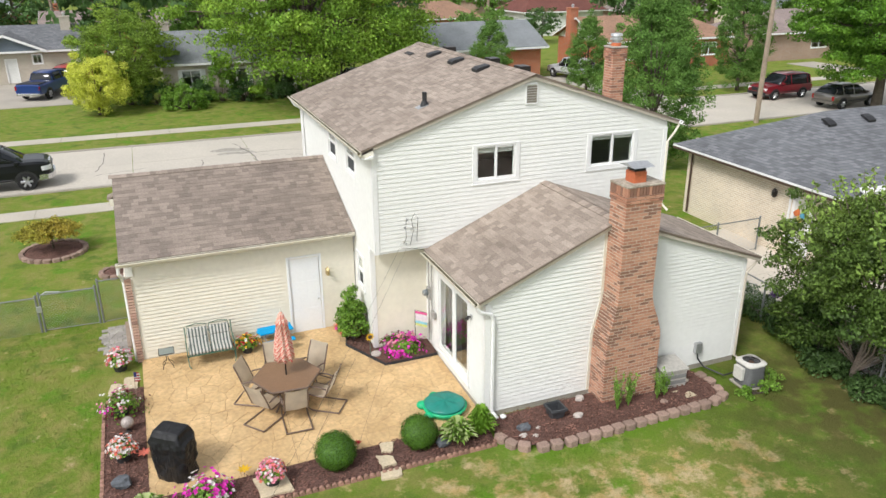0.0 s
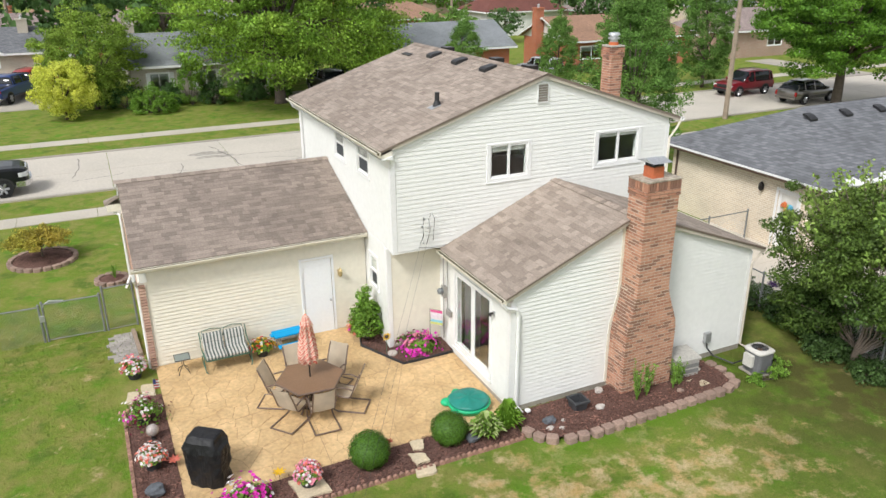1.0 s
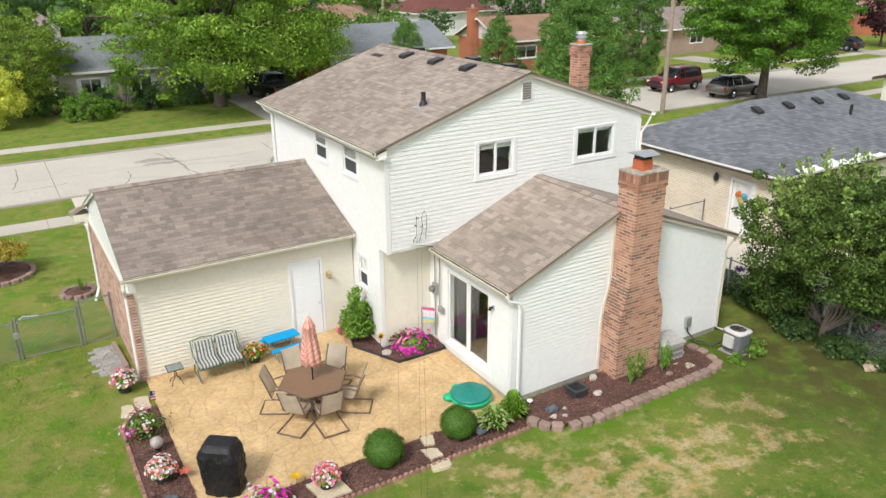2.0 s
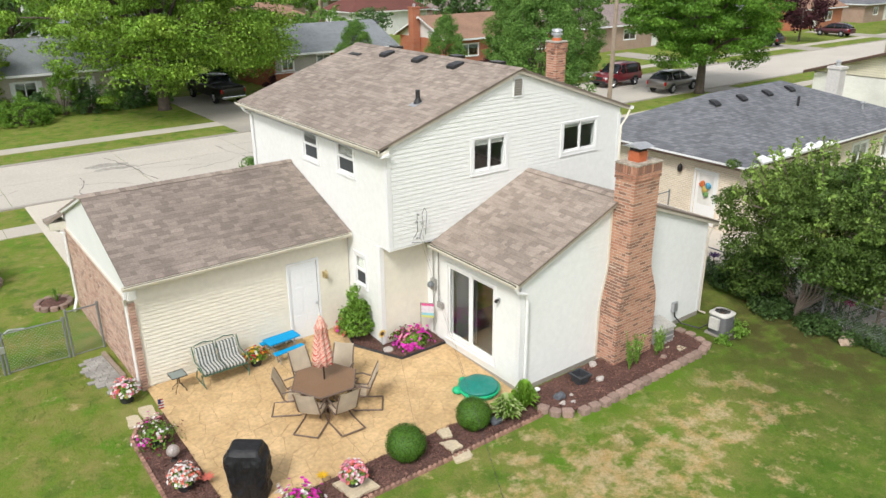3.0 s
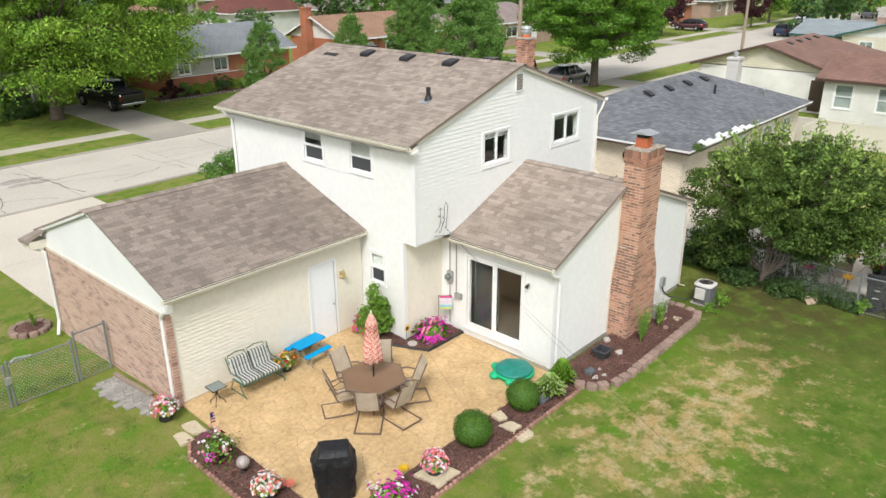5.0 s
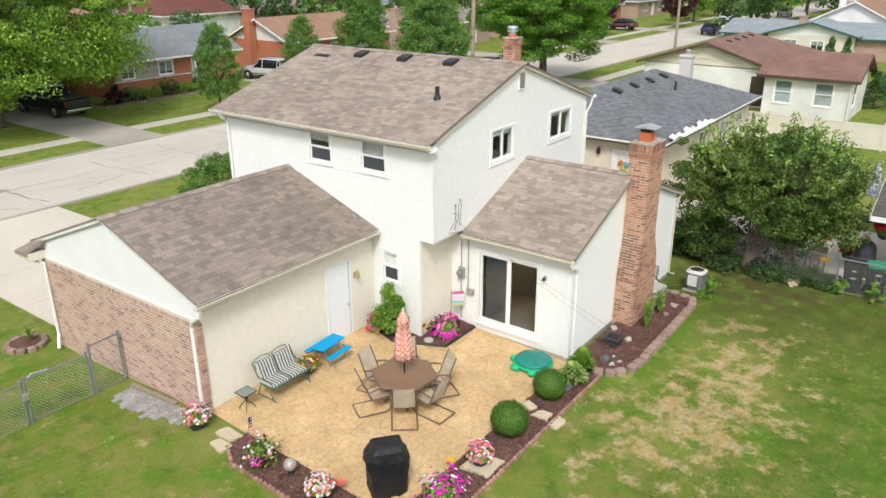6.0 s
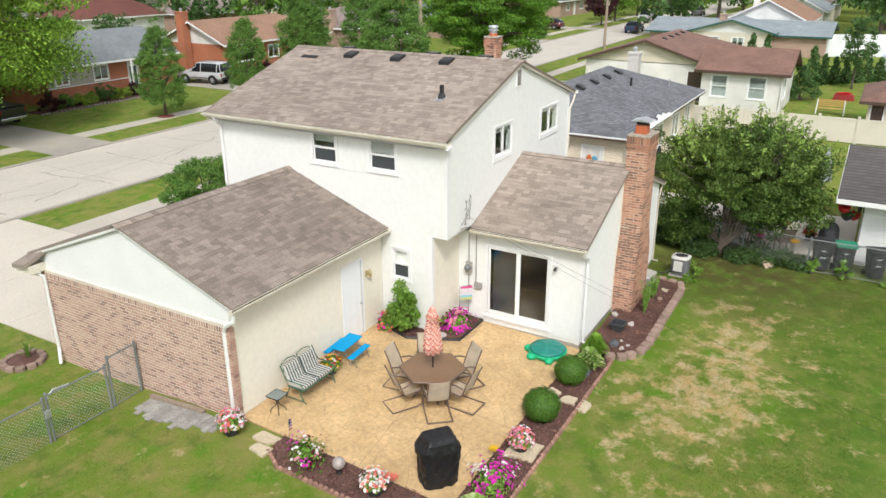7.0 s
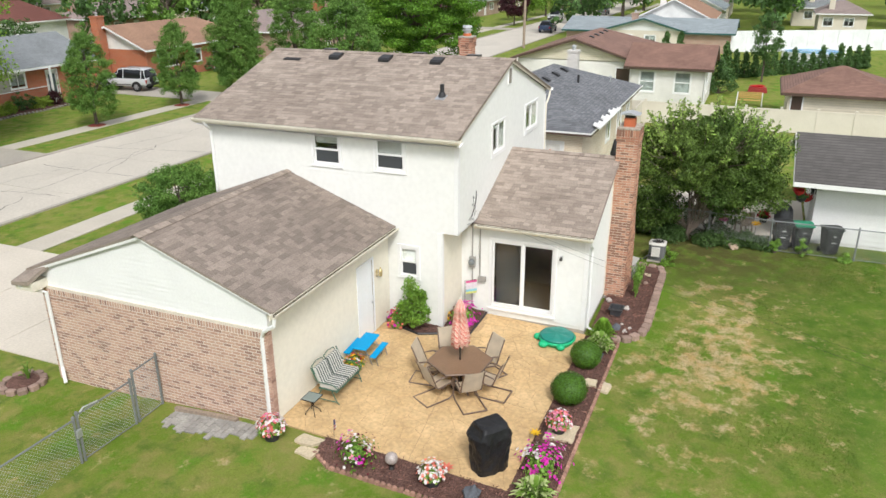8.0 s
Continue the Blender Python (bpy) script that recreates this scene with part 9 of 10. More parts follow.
for s in (-1, 1):
    bm = bmesh.new()
    tube(bm, [(s * 0.3, -0.46, 0.0), (s * 0.3, -0.38, 0.27), (s * 0.3, 0.38, 0.27), (s * 0.3, 0.46, 0.0)], 0.014, 6)
    tube(bm, [(s * 0.3, -0.1, 0.46), (s * 0.3, -0.3, 0.0)], 0.014, 6)
    tube(bm, [(s * 0.3, 0.1, 0.46), (s * 0.3, 0.3, 0.0)], 0.014, 6)
    part("leg_frame", bm, GREYTUBE, kt, local=True)

# covered grill
COVER = mat("black_vinyl_cover", (0.012, 0.012, 0.0135), 0.46, (0.018, 0.018, 0.02), big=3, small=14, grain=0.3, bump=0.4, bump_scale=7, spec=0.3)
bm = bmesh.new()
levels = ((0.0, 0.37, 0.25), (0.12, 0.38, 0.26), (0.4, 0.39, 0.27), (0.7, 0.42, 0.29), (0.82, 0.44, 0.3), (0.88, 0.43, 0.295), (0.93, 0.36, 0.28), (1.02, 0.31, 0.265), (1.1, 0.3, 0.21), (1.125, 0.27, 0.17))
rings = []
n = 72
fine = []
for (z0, x0, y0), (z1, x1, y1) in zip(levels, levels[1:]):
    m_ = max(1, int((z1 - z0) / 0.06))
    fine += [(z0 + (z1 - z0) * j / m_, x0 + (x1 - x0) * j / m_, y0 + (y1 - y0) * j / m_) for j in range(m_)]
fine.append(levels[-1])
for z, hx, hy in fine:
    ring = []
    for k in range(n):
        a = 2 * math.pi * k / n
        c, s = math.cos(a), math.sin(a)
        e = 10.0 if z > 0.9 else 4.2
        rad = (abs(c / hx) ** e + abs(s / hy) ** e) ** (-1 / e)
        sag = noise.noise((c * 2.2, s * 2.2, z * 5.5)) + 0.6 * noise.noise((c * 4.5 + z * 3, s * 4.5, z * 8)) + 0.35 * noise.noise((c * 9, s * 9, z * 5 + 3))
        w = 1 + (0.1 if z < 0.9 else 0.03) * sag
        ring.append(bm.verts.new((rad * c * w, rad * s * w, z + 0.02 * noise.noise((c * 2, s * 2, 5)) * (z > 0.05))))
    rings.append(ring)
for a, b in zip(rings, rings[1:]):
    for k in range(n):
        bm.faces.new((a[k], a[(k + 1) % n], b[(k + 1) % n], b[k]))
bm.faces.new(rings[-1])
bm.faces.new(rings[0][::-1])
grill = solo("grill_cover", bm, COVER, "barbecue under a crumpled black vinyl cover on the patio", "grill", at=(0.6, 14.6, pz(0.6, 14.6)))
grill.rotation_euler = (0, 0, radians(-38))

# turtle sandbox
TURTLE = mat("teal_green_plastic", (0.012, 0.24, 0.19), 0.45, (0.015, 0.205, 0.165), big=3, small=12, grain=0.1)
TURTLE2 = mat("bright_green_plastic", (0.008, 0.45, 0.2), 0.5, grain=0.06)
tb_ = thing("turtle_sandbox", (6.47, 14.69, pz(6.4, 14.7)), "round green plastic sandbox with teal lid", "sandbox")
bm = bmesh.new()
lathe(bm, [(0.43, 0), (0.5, 0.1), (0.52, 0.15), (0.44, 0.155)], 28)
part("basin", bm, TURTLE2, tb_, local=True, smooth=True)
bm = bmesh.new()
lathe(bm, [(0.46, 0.15), (0.475, 0.19), (0.44, 0.225), (0.25, 0.25), (0.05, 0.258)], 28)
for v in bm.verts:
    if v.co.z > 0.2:
        a = math.atan2(v.co.y, v.co.x)
        v.co.z += 0.012 * math.cos(6 * a)
part("lid", bm, TURTLE, tb_, "domed teal lid", local=True, smooth=True)
for k, (a, r) in enumerate(((150, 0.14), (98, 0.12), (206, 0.12))):
    bm = bmesh.new()
    blob(bm, (0.52 * math.cos(radians(a)), 0.52 * math.sin(radians(a)), 0.09), (r, r, 0.09), k, 0.05, 2)
    part("head" if k == 0 else "foot", bm, TURTLE2, tb_, local=True, smooth=True)

# garden ornaments
gb = thing("gazing_ball", onb(-0.3, 16.4), "pale grey gazing ball on a short stand", "ornament")
bm = bmesh.new()
lathe(bm, [(0.08, 0), (0.05, 0.05), (0.05, 0.1), (0.07, 0.12)], 12)
part("stand", bm, DARKMETAL, gb, local=True)
bm = bmesh.new()
bmesh.ops.create_icosphere(bm, subdivisions=3, radius=0.135, matrix=Matrix.Translation((0, 0, 0.24)))
part("ball", bm, mat("crackled_ball", (0.42, 0.37, 0.34), 0.25, (0.33, 0.28, 0.26), big=14, small=40, grain=0.2), gb, local=True, smooth=True)
fl = thing("stick_flag", onb(-0.12, 17.85), "small red and white striped flag on a stick", "flag")
bm = bmesh.new()
tube(bm, [(0, 0, 0), (0.02, 0, 0.62)], 0.006, 5)
part("stick", bm, POLE, fl, local=True)
FLAGRED, FLAGWHITE, FLAGBLUE = mat("flag_red", (0.4, 0.03, 0.04), 0.8), mat("flag_white", (0.7, 0.68, 0.66), 0.8), mat("flag_blue", (0.03, 0.04, 0.15), 0.8)
for i in range(7):
    bm = bmesh.new()
    prism(bm, [(0.02, 0, 0.34 + i * 0.035), (0.13 + 0.02 * (i % 2), 0.02, 0.31 + i * 0.035), (0.13 + 0.02 * (i % 2), 0.02, 0.345 + i * 0.035), (0.02, 0, 0.375 + i * 0.035)], (0, 0.003, 0))
    part("stripe", bm, (FLAGRED, FLAGWHITE)[i % 2], fl, local=True)
bm = bmesh.new()
prism(bm, [(0.018, -0.003, 0.47), (0.075, 0.005, 0.455), (0.075, 0.005, 0.585), (0.018, -0.003, 0.585)], (0, -0.004, 0))
part("canton", bm, FLAGBLUE, fl, local=True)
sf = thing("sunflower_stake", (5.55, 17.55, gz(5.5, 17.5) + 0.08), "metal sunflower garden stake", "ornament")
bm = bmesh.new()
tube(bm, [(0, 0, -0.05), (0, 0, 0.5)], 0.008, 5)
part("stake", bm, GREENMETAL, sf, local=True)
bm = bmesh.new()
for k in range(14):
    a = 2 * math.pi * k / 14
    c, s = math.cos(a), math.sin(a)
    prism(bm, [(0.05 * c - 0.02 * s, -0.02, 0.52 + 0.05 * s + 0.02 * c), (0.05 * c + 0.02 * s, -0.02, 0.52 + 0.05 * s - 0.02 * c), (0.13 * c, -0.03, 0.52 + 0.13 * s)], (0, -0.004, 0))
part("flower_head", bm, F_YELLOW, sf, local=True)
bm = bmesh.new()
blob(bm, (0, -0.03, 0.52), (0.055, 0.02, 0.055), 1, 0.1, 2)
part("disc", bm, BROWNTRIM, sf, local=True)
bm = bmesh.new()
lathe(bm, [(0.13, 0), (0.13, 0.035), (0.11, 0.05)], 18)
solo("stepping_disc", bm, WHITEROCK, "pale round stone disc in the corner bed", "stone", at=(5.68, 17.72 - 0.25, gz(5.6, 17.5) + 0.1))
gf = thing("garden_flag", (6.78, 17.52, gz(6.8, 17.5) + 0.08), "pastel striped garden flag on a stand", "flag")
bm = bmesh.new()
tube(bm, [(0, 0, -0.05), (0, 0, 1.06), (-0.02, -0.28, 1.06)], 0.007, 5)
part("stand", bm, DARKMETAL, gf, local=True)
for i, c in enumerate(((0.62, 0.66, 0.2), (0.25, 0.55, 0.65), (0.7, 0.66, 0.66), (0.68, 0.6, 0.66), (0.72, 0.68, 0.7), (0.68, 0.1, 0.28))):
    bm = bmesh.new()
    box(bm, -0.015 - 0.004 * (i % 2), -0.009 - 0.004 * (i % 2), -0.3, -0.02, 0.64 + i * 0.068, 0.708 + i * 0.068)
    part("band", bm, mat("flag_band", c, 0.85), gf, local=True)
gf.rotation_euler = (0, 0, radians(42))
gf.scale = (1.0, 1.2, 1.0)
bm = bmesh.new()
tube(bm, [(0, 0, 0), (0, 0, 0.12)], 0.01, 5)
lathe(bm, [(0.02, 0.1), (0.07, 0.12), (0.07, 0.15), (0.02, 0.18)], 10)
solo("solar_light", bm, TRIM, "white solar path light in mulch", "light", at=(7.5, 13.75, gz(7.5, 13.7) + 0.08))
bm = bmesh.new()
lathe(bm, [(0.2, 0), (0.24, 0.2), (0.29, 0.2), (0.29, 0.25), (0.23, 0.25), (0.19, 0.06)], 4)
bmesh.ops.rotate(bm, verts=bm.verts, matrix=Matrix.Rotation(radians(45), 3, "Z"))
solo("square_planter", bm, mat("charcoal_planter", (0.05, 0.053, 0.058), 0.5), "empty square charcoal planter in mulch", "planter", at=(8.68, 13.48, gz(8.7, 13.5) + 0.1))

# air conditioner
ac = thing("air_conditioner", (13.8, 13.0, GZ), "grey air conditioner condenser on the lawn", "air conditioner")
ac.scale = (0.8, 0.8, 0.93)
ACG = mat("condenser_grey", (0.17, 0.172, 0.175), 0.6, grain=0.12)
ACL = mat("condenser_pale", (0.66, 0.64, 0.59), 0.5, grain=0.08)
bm = bmesh.new()
box(bm, -0.38, 0.38, -0.38, 0.38, 0.0, 0.06, 0.02)
part("pad", bm, CONCRETE, ac, local=True)
bm = bmesh.new()
lathe(bm, [(0.33, 0.06), (0.33, 0.66)], 32)
for v in bm.verts:
    a = math.atan2(v.co.y, v.co.x)
    m_ = (abs(math.cos(a)) ** 5 + abs(math.sin(a)) ** 5) ** (-1 / 5)
    v.co.x, v.co.y = v.co.x * m_, v.co.y * m_
part("coil", bm, ACG, ac, local=True)
for i in range(13):
    z = 0.09 + i * 0.043
    bm = bmesh.new()
    tube(bm, [(0.34 * math.cos(a) * (abs(math.cos(a)) ** 5 + abs(math.sin(a)) ** 5) ** (-1 / 5), 0.34 * math.sin(a) * (abs(math.cos(a)) ** 5 + abs(math.sin(a)) ** 5) ** (-1 / 5), z) for a in [2 * math.pi * k / 28 for k in range(29)]], 0.008, 4, cap=False)
    part("fin", bm, ACG, ac, local=True)
bm = bmesh.new()
outer, inner = [], []
for k in range(24):
    a = 2 * math.pi * k / 24
    c, s = math.cos(a), math.sin(a)
    m_ = 0.365 * (abs(c) ** 5 + abs(s) ** 5) ** (-1 / 5)
    outer.append((m_ * c, m_ * s))
    inner.append((0.27 * c, 0.27 * s))
rows4 = [[bm.verts.new((x, y, z)) for x, y in ring] for ring, z in ((outer, 0.66), (outer, 0.7), (inner, 0.75), (inner, 0.7))]
for k in range(24):
    for r0, r1 in zip(rows4, rows4[1:] + rows4[:1]):
        bm.faces.new((r0[k], r0[(k + 1) % 24], r1[(k + 1) % 24], r1[k]))
part("top_shroud", bm, ACL, ac, "pale moulded top", local=True)
bm = bmesh.new()
for r in (0.06, 0.12, 0.18, 0.24):
    tube(bm, [(r * math.cos(2 * math.pi * k / 16), r * math.sin(2 * math.pi * k / 16), 0.735) for k in range(17)], 0.006, 4, cap=False)
for k in range(4):
    a = math.pi * k / 4
    tube(bm, [(0.27 * math.cos(a), 0.27 * math.sin(a), 0.735), (-0.27 * math.cos(a), -0.27 * math.sin(a), 0.735)], 0.006, 4)
part("fan_guard", bm, DARKMETAL, ac, local=True)
bm = bmesh.new()
lathe(bm, [(0.26, 0.6), (0.26, 0.61)], 18)
lathe(bm, [(0.08, 0.61), (0.08, 0.68), (0.02, 0.69)], 12)
part("fan", bm, mat("copper_fan", (0.28, 0.17, 0.11), 0.6), ac, local=True)
bm = bmesh.new()
box(bm, -0.45, -0.335, -0.15, 0.2, 0.25, 0.6, 0.01)
part("service_panel", bm, ACL, ac, local=True)
bush((13.8, 12.58, GZ), (0.55, 0.25, 0.26), L_MID, 1300, 0.06, 20, 0.1, 95, "low weeds round the condenser pad", "weeds")
bush((14.45, 13.0, GZ), (0.25, 0.4, 0.2), L_MID, 500, 0.06, 16, 0.1, 96, "low weeds round the condenser pad", "weeds")
eb = thing("electrical_box", (13.05, 14.1, 0.45), "grey electrical disconnect box on the wall", "electrical box")
bm = bmesh.new()
box(bm, 12.97, 13.15, 13.99, 14.09, 0.4, 0.68, 0.008)
part("box", bm, GALV, eb)
bm = bmesh.new()
tube(bm, [(13.06, 14.04, 0.42), (13.06, 14.0, 0.25), (13.15, 13.85, 0.08), (13.4, 13.4, 0.02), (13.55, 13.2, 0.2)], 0.022, 6)
part("conduit", bm, BLACK, eb, "black flexible conduit")
# storage bin by the chimney
sb = thing("storage_box", (11.95, 13.72, gz(12, 13.7) + 0.06), "weathered pale grey resin storage box", "storage box")
RESIN = mat("weathered_resin", (0.47, 0.45, 0.41), 0.7, (0.38, 0.365, 0.335), big=3, small=14, grain=0.15)
bm = bmesh.new()
box(bm, -0.33, 0.33, -0.27, 0.27, 0.0, 0.46, 0.015)
part("body", bm, RESIN, sb, local=True)
bm = bmesh.new()
prism(bm, [(-0.36, -0.3, 0.46), (-0.36, 0.3, 0.54), (-0.36, 0.3, 0.58), (-0.36, -0.3, 0.51)], (0.72, 0, 0))
part("lid", bm, RESIN, sb, local=True)
for z in (0.12, 0.27):
    bm = bmesh.new()
    box(bm, -0.31, 0.31, -0.28, -0.271, z, z + 0.1)
    part("panel", bm, mat("grey_panel", (0.26, 0.26, 0.25), 0.7), sb, local=True)
sb.rotation_euler = (0, 0, radians(-4))

# ---- fittings on the house ----

kk = (RZ - EZ) / (RX - 5.45)
for y in (22.95, 21.2, 19.48):
    bm = bmesh.new()
    prism(bm, [(9.28, y - 0.17, RZ - (RX - 9.28) * kk), (9.66, y - 0.17, RZ - (RX - 9.66) * kk), (9.66, y - 0.17, RZ - (RX - 9.66) * kk + 0.07), (9.36, y - 0.17, RZ - (RX - 9.36) * kk + 0.11), (9.28, y - 0.17, RZ - (RX - 9.28) * kk + 0.09)], (0, 0.34, 0))
    part("roof_vent", bm, BLACK, house, "dark low roof vent")
for y in (23.6, 20.4, 18.6):
    bm = bmesh.new()
    box(bm, 10.1, 10.4, y - 0.2, y + 0.2, RZ - 0.15, RZ + 0.03, 0.01)
    part("roof_vent", bm, DARKMETAL, house, "low roof vent beyond the ridge")
bm = bmesh.new()
prism(bm, [(9.1, 24.1, RZ - (RX - 9.1) * kk + 0.02), (9.25, 24.1, RZ - (RX - 9.25) * kk + 0.02), (9.25, 24.7, RZ - (RX - 9.25) * kk + 0.02), (9.1, 24.7, RZ - (RX - 9.1) * kk + 0.02)], (0, 0, 0.015))
part("flashing", bm, DARKMETAL, house)
zp = RZ - (RX - 7.5) * kk
bm = bmesh.new()
tube(bm, [(7.5, 18.5, zp - 0.1), (7.5, 18.5, zp + 0.34)], 0.06, 10)
lathe(bm, [(0.12, 0.0), (0.075, 0.12), (0.07, 0.13)], 12, (7.5, 18.5, zp - 0.01))
part("vent_pipe", bm, BLACK, house, "black plumbing vent pipe")
bm = bmesh.new()
prism(bm, [(7.28, 18.36, zp - 0.22 * kk + 0.016), (7.55, 18.36, zp + 0.05 * kk + 0.016), (7.55, 18.64, zp + 0.05 * kk + 0.016), (7.28, 18.64, zp - 0.22 * kk + 0.016)], (0, 0, 0.006))
part("flashing", bm, GALV, house, "pale metal flashing")
# ridge caps
for a, b, up_ in (((RX, 17.16, RZ + 0.02), (RX, 25.45, RZ + 0.02), 0), ((GX0 - 0.12, GRX, GRZ + 0.02), (GX1, GRX, GRZ + 0.02), 0), ((ERX, 13.98, ERZ + 0.02), (ERX, 17.33, ERZ + 0.02), 0)):
    d = Vector(b) - Vector(a)
    n = int(d.length / 0.15)
    u = d.normalized()
    s = Vector((-u.y, u.x, 0))
    bm = bmesh.new()
    for i in range(n):
        p = Vector(a) + d * i / n
        q = Vector(a) + d * (i + 1.15) / n
        lift = Vector((0, 0, 0.012))
        prism(bm, [p + s * 0.15 - Vector((0, 0, 0.055)) + lift, p + lift, p - s * 0.15 - Vector((0, 0, 0.055)) + lift, p - s * 0.15 - Vector((0, 0, 0.065)) + lift, p - Vector((0, 0, 0.012)) + lift, p + s * 0.15 - Vector((0, 0, 0.065)) + lift], q - p - lift)
    tagged(part("ridge_cap", bm, SHINGLE, house), kind="stuff")

BRASS = mat("brass", (0.66, 0.52, 0.27), 0.35, metal=0.6)
wl_ = thing("wall_lamp", (4.95, 19.4, 1.75), "brass wall lantern beside the white door", "lamp")
bm = bmesh.new()
lathe(bm, [(0.036, 1.79), (0.048, 1.81), (0.06, 1.95), (0.025, 2.0), (0.01, 2.05)], 8, (4.95, 19.27, 0))
part("lantern", bm, BRASS, wl_)
bm = bmesh.new()
tube(bm, [(4.95, 19.4, 1.86), (4.95, 19.33, 1.8), (4.95, 19.27, 1.79)], 0.012, 5)
box(bm, 4.91, 4.99, 19.37, 19.395, 1.78, 1.96)
part("bracket", bm, BRASS, wl_)
el_ = thing("wall_lamp", (7.16, 14.85, 2.05), "small dark wall light beside the sliding door", "lamp")
bm = bmesh.new()
box(bm, 7.17, 7.205, 14.81, 14.89, 2.08, 2.2, 0.01)
part("back_plate", bm, GALV, el_)
bm = bmesh.new()
tube(bm, [(7.18, 14.85, 2.15), (7.12, 14.85, 2.16), (7.08, 14.85, 2.1)], [0.02, 0.035, 0.045], 8)
part("shade", bm, DARKMETAL, el_)

# meter, conduits and service wires in the corner
em = thing("electric_meter", (7.12, 17.35, 1.5), "grey electric meter with conduits on the wall", "meter")
bm = bmesh.new()
METERGREY = mat("meter_enamel", (0.36, 0.35, 0.32), 0.6, (0.3, 0.29, 0.27), grain=0.1)
box(bm, 7.1, 7.19, 17.34, 17.52, 1.5, 1.82, 0.01)
part("meter_box", bm, METERGREY, em)
bm = bmesh.new()
lathe(bm, [(0.085, 0), (0.085, 0.1), (0.06, 0.13)], 14)
bmesh.ops.rotate(bm, verts=bm.verts, matrix=Matrix.Rotation(radians(-90), 3, "Y"))
bmesh.ops.translate(bm, verts=bm.verts, vec=(7.11, 17.43, 1.68))
part("meter_dial", bm, mat("meter_glass", (0.2, 0.22, 0.23), 0.1), em, smooth=True)
for y, z0, z1 in ((17.43, 1.82, 2.85), (17.43, 0.3, 1.5), (17.2, 1.2, 2.8)):
    bm = bmesh.new()
    tube(bm, [(7.14, y, z0), (7.14, y, z1)], 0.018, 6)
    part("conduit", bm, METERGREY, em)
bm = bmesh.new()
box(bm, 7.11, 7.19, 17.02, 17.25, 1.08, 1.24, 0.008)
part("junction_box", bm, METERGREY, em)
br_ = thing("service_bracket", (6.6, 17.3, 3.3), "wire bracket with looped cables on the siding", "bracket")
for pts in ([(6.45, 17.3, 3.15), (6.5, 17.2, 3.35), (6.46, 17.14, 3.6), (6.5, 17.2, 3.85)], [(6.62, 17.3, 3.1), (6.68, 17.2, 3.5), (6.62, 17.16, 3.8), (6.7, 17.18, 3.95), (6.8, 17.2, 3.8), (6.78, 17.25, 3.2)], [(6.4, 17.31, 3.05), (6.7, 17.25, 3.02), (7.05, 17.28, 2.9)]):
    bm = bmesh.new()
    tube(bm, pts, 0.0065, 5)
    part("cable", bm, DARKMETAL, br_)
for x, z in ((6.45, 3.62), (6.52, 3.8), (6.48, 3.2), (6.62, 3.55)):
    bm = bmesh.new()
    box(bm, x - 0.02, x + 0.02, 17.16, 17.2, z - 0.025, z + 0.025, 0.008)
    part("insulator", bm, GALV, br_)


# ---- wires over the lawn ----
copy_thing(up, pose(-12.0, -16.0, GZ) @ Matrix.Diagonal((1, 1, 0.6, 1)))
bm = bmesh.new()
a, b = Vector((6.5, 17.2, 3.45)), Vector((-12.0, -16.0, 6.2))
for off, sag in (((0, 0, 0), 0.9), ((0.12, 0, -0.12), 1.1)):
    tube(bm, [a.lerp(b, i / 16) + Vector(off) * (1 - i / 16) - Vector((0, 0, sag * 4 * (i / 16) * (1 - i / 16))) for i in range(17)], 0.0022, 5)
solo("service_wire", bm, DARKMETAL, "thin dark service wires from the house wall", "wire")


# ---- chain link ----
POSTGREY = mat("weathered_post_zinc", (0.24, 0.255, 0.255), 0.6, (0.19, 0.2, 0.2), metal=0.3, grain=0.15)


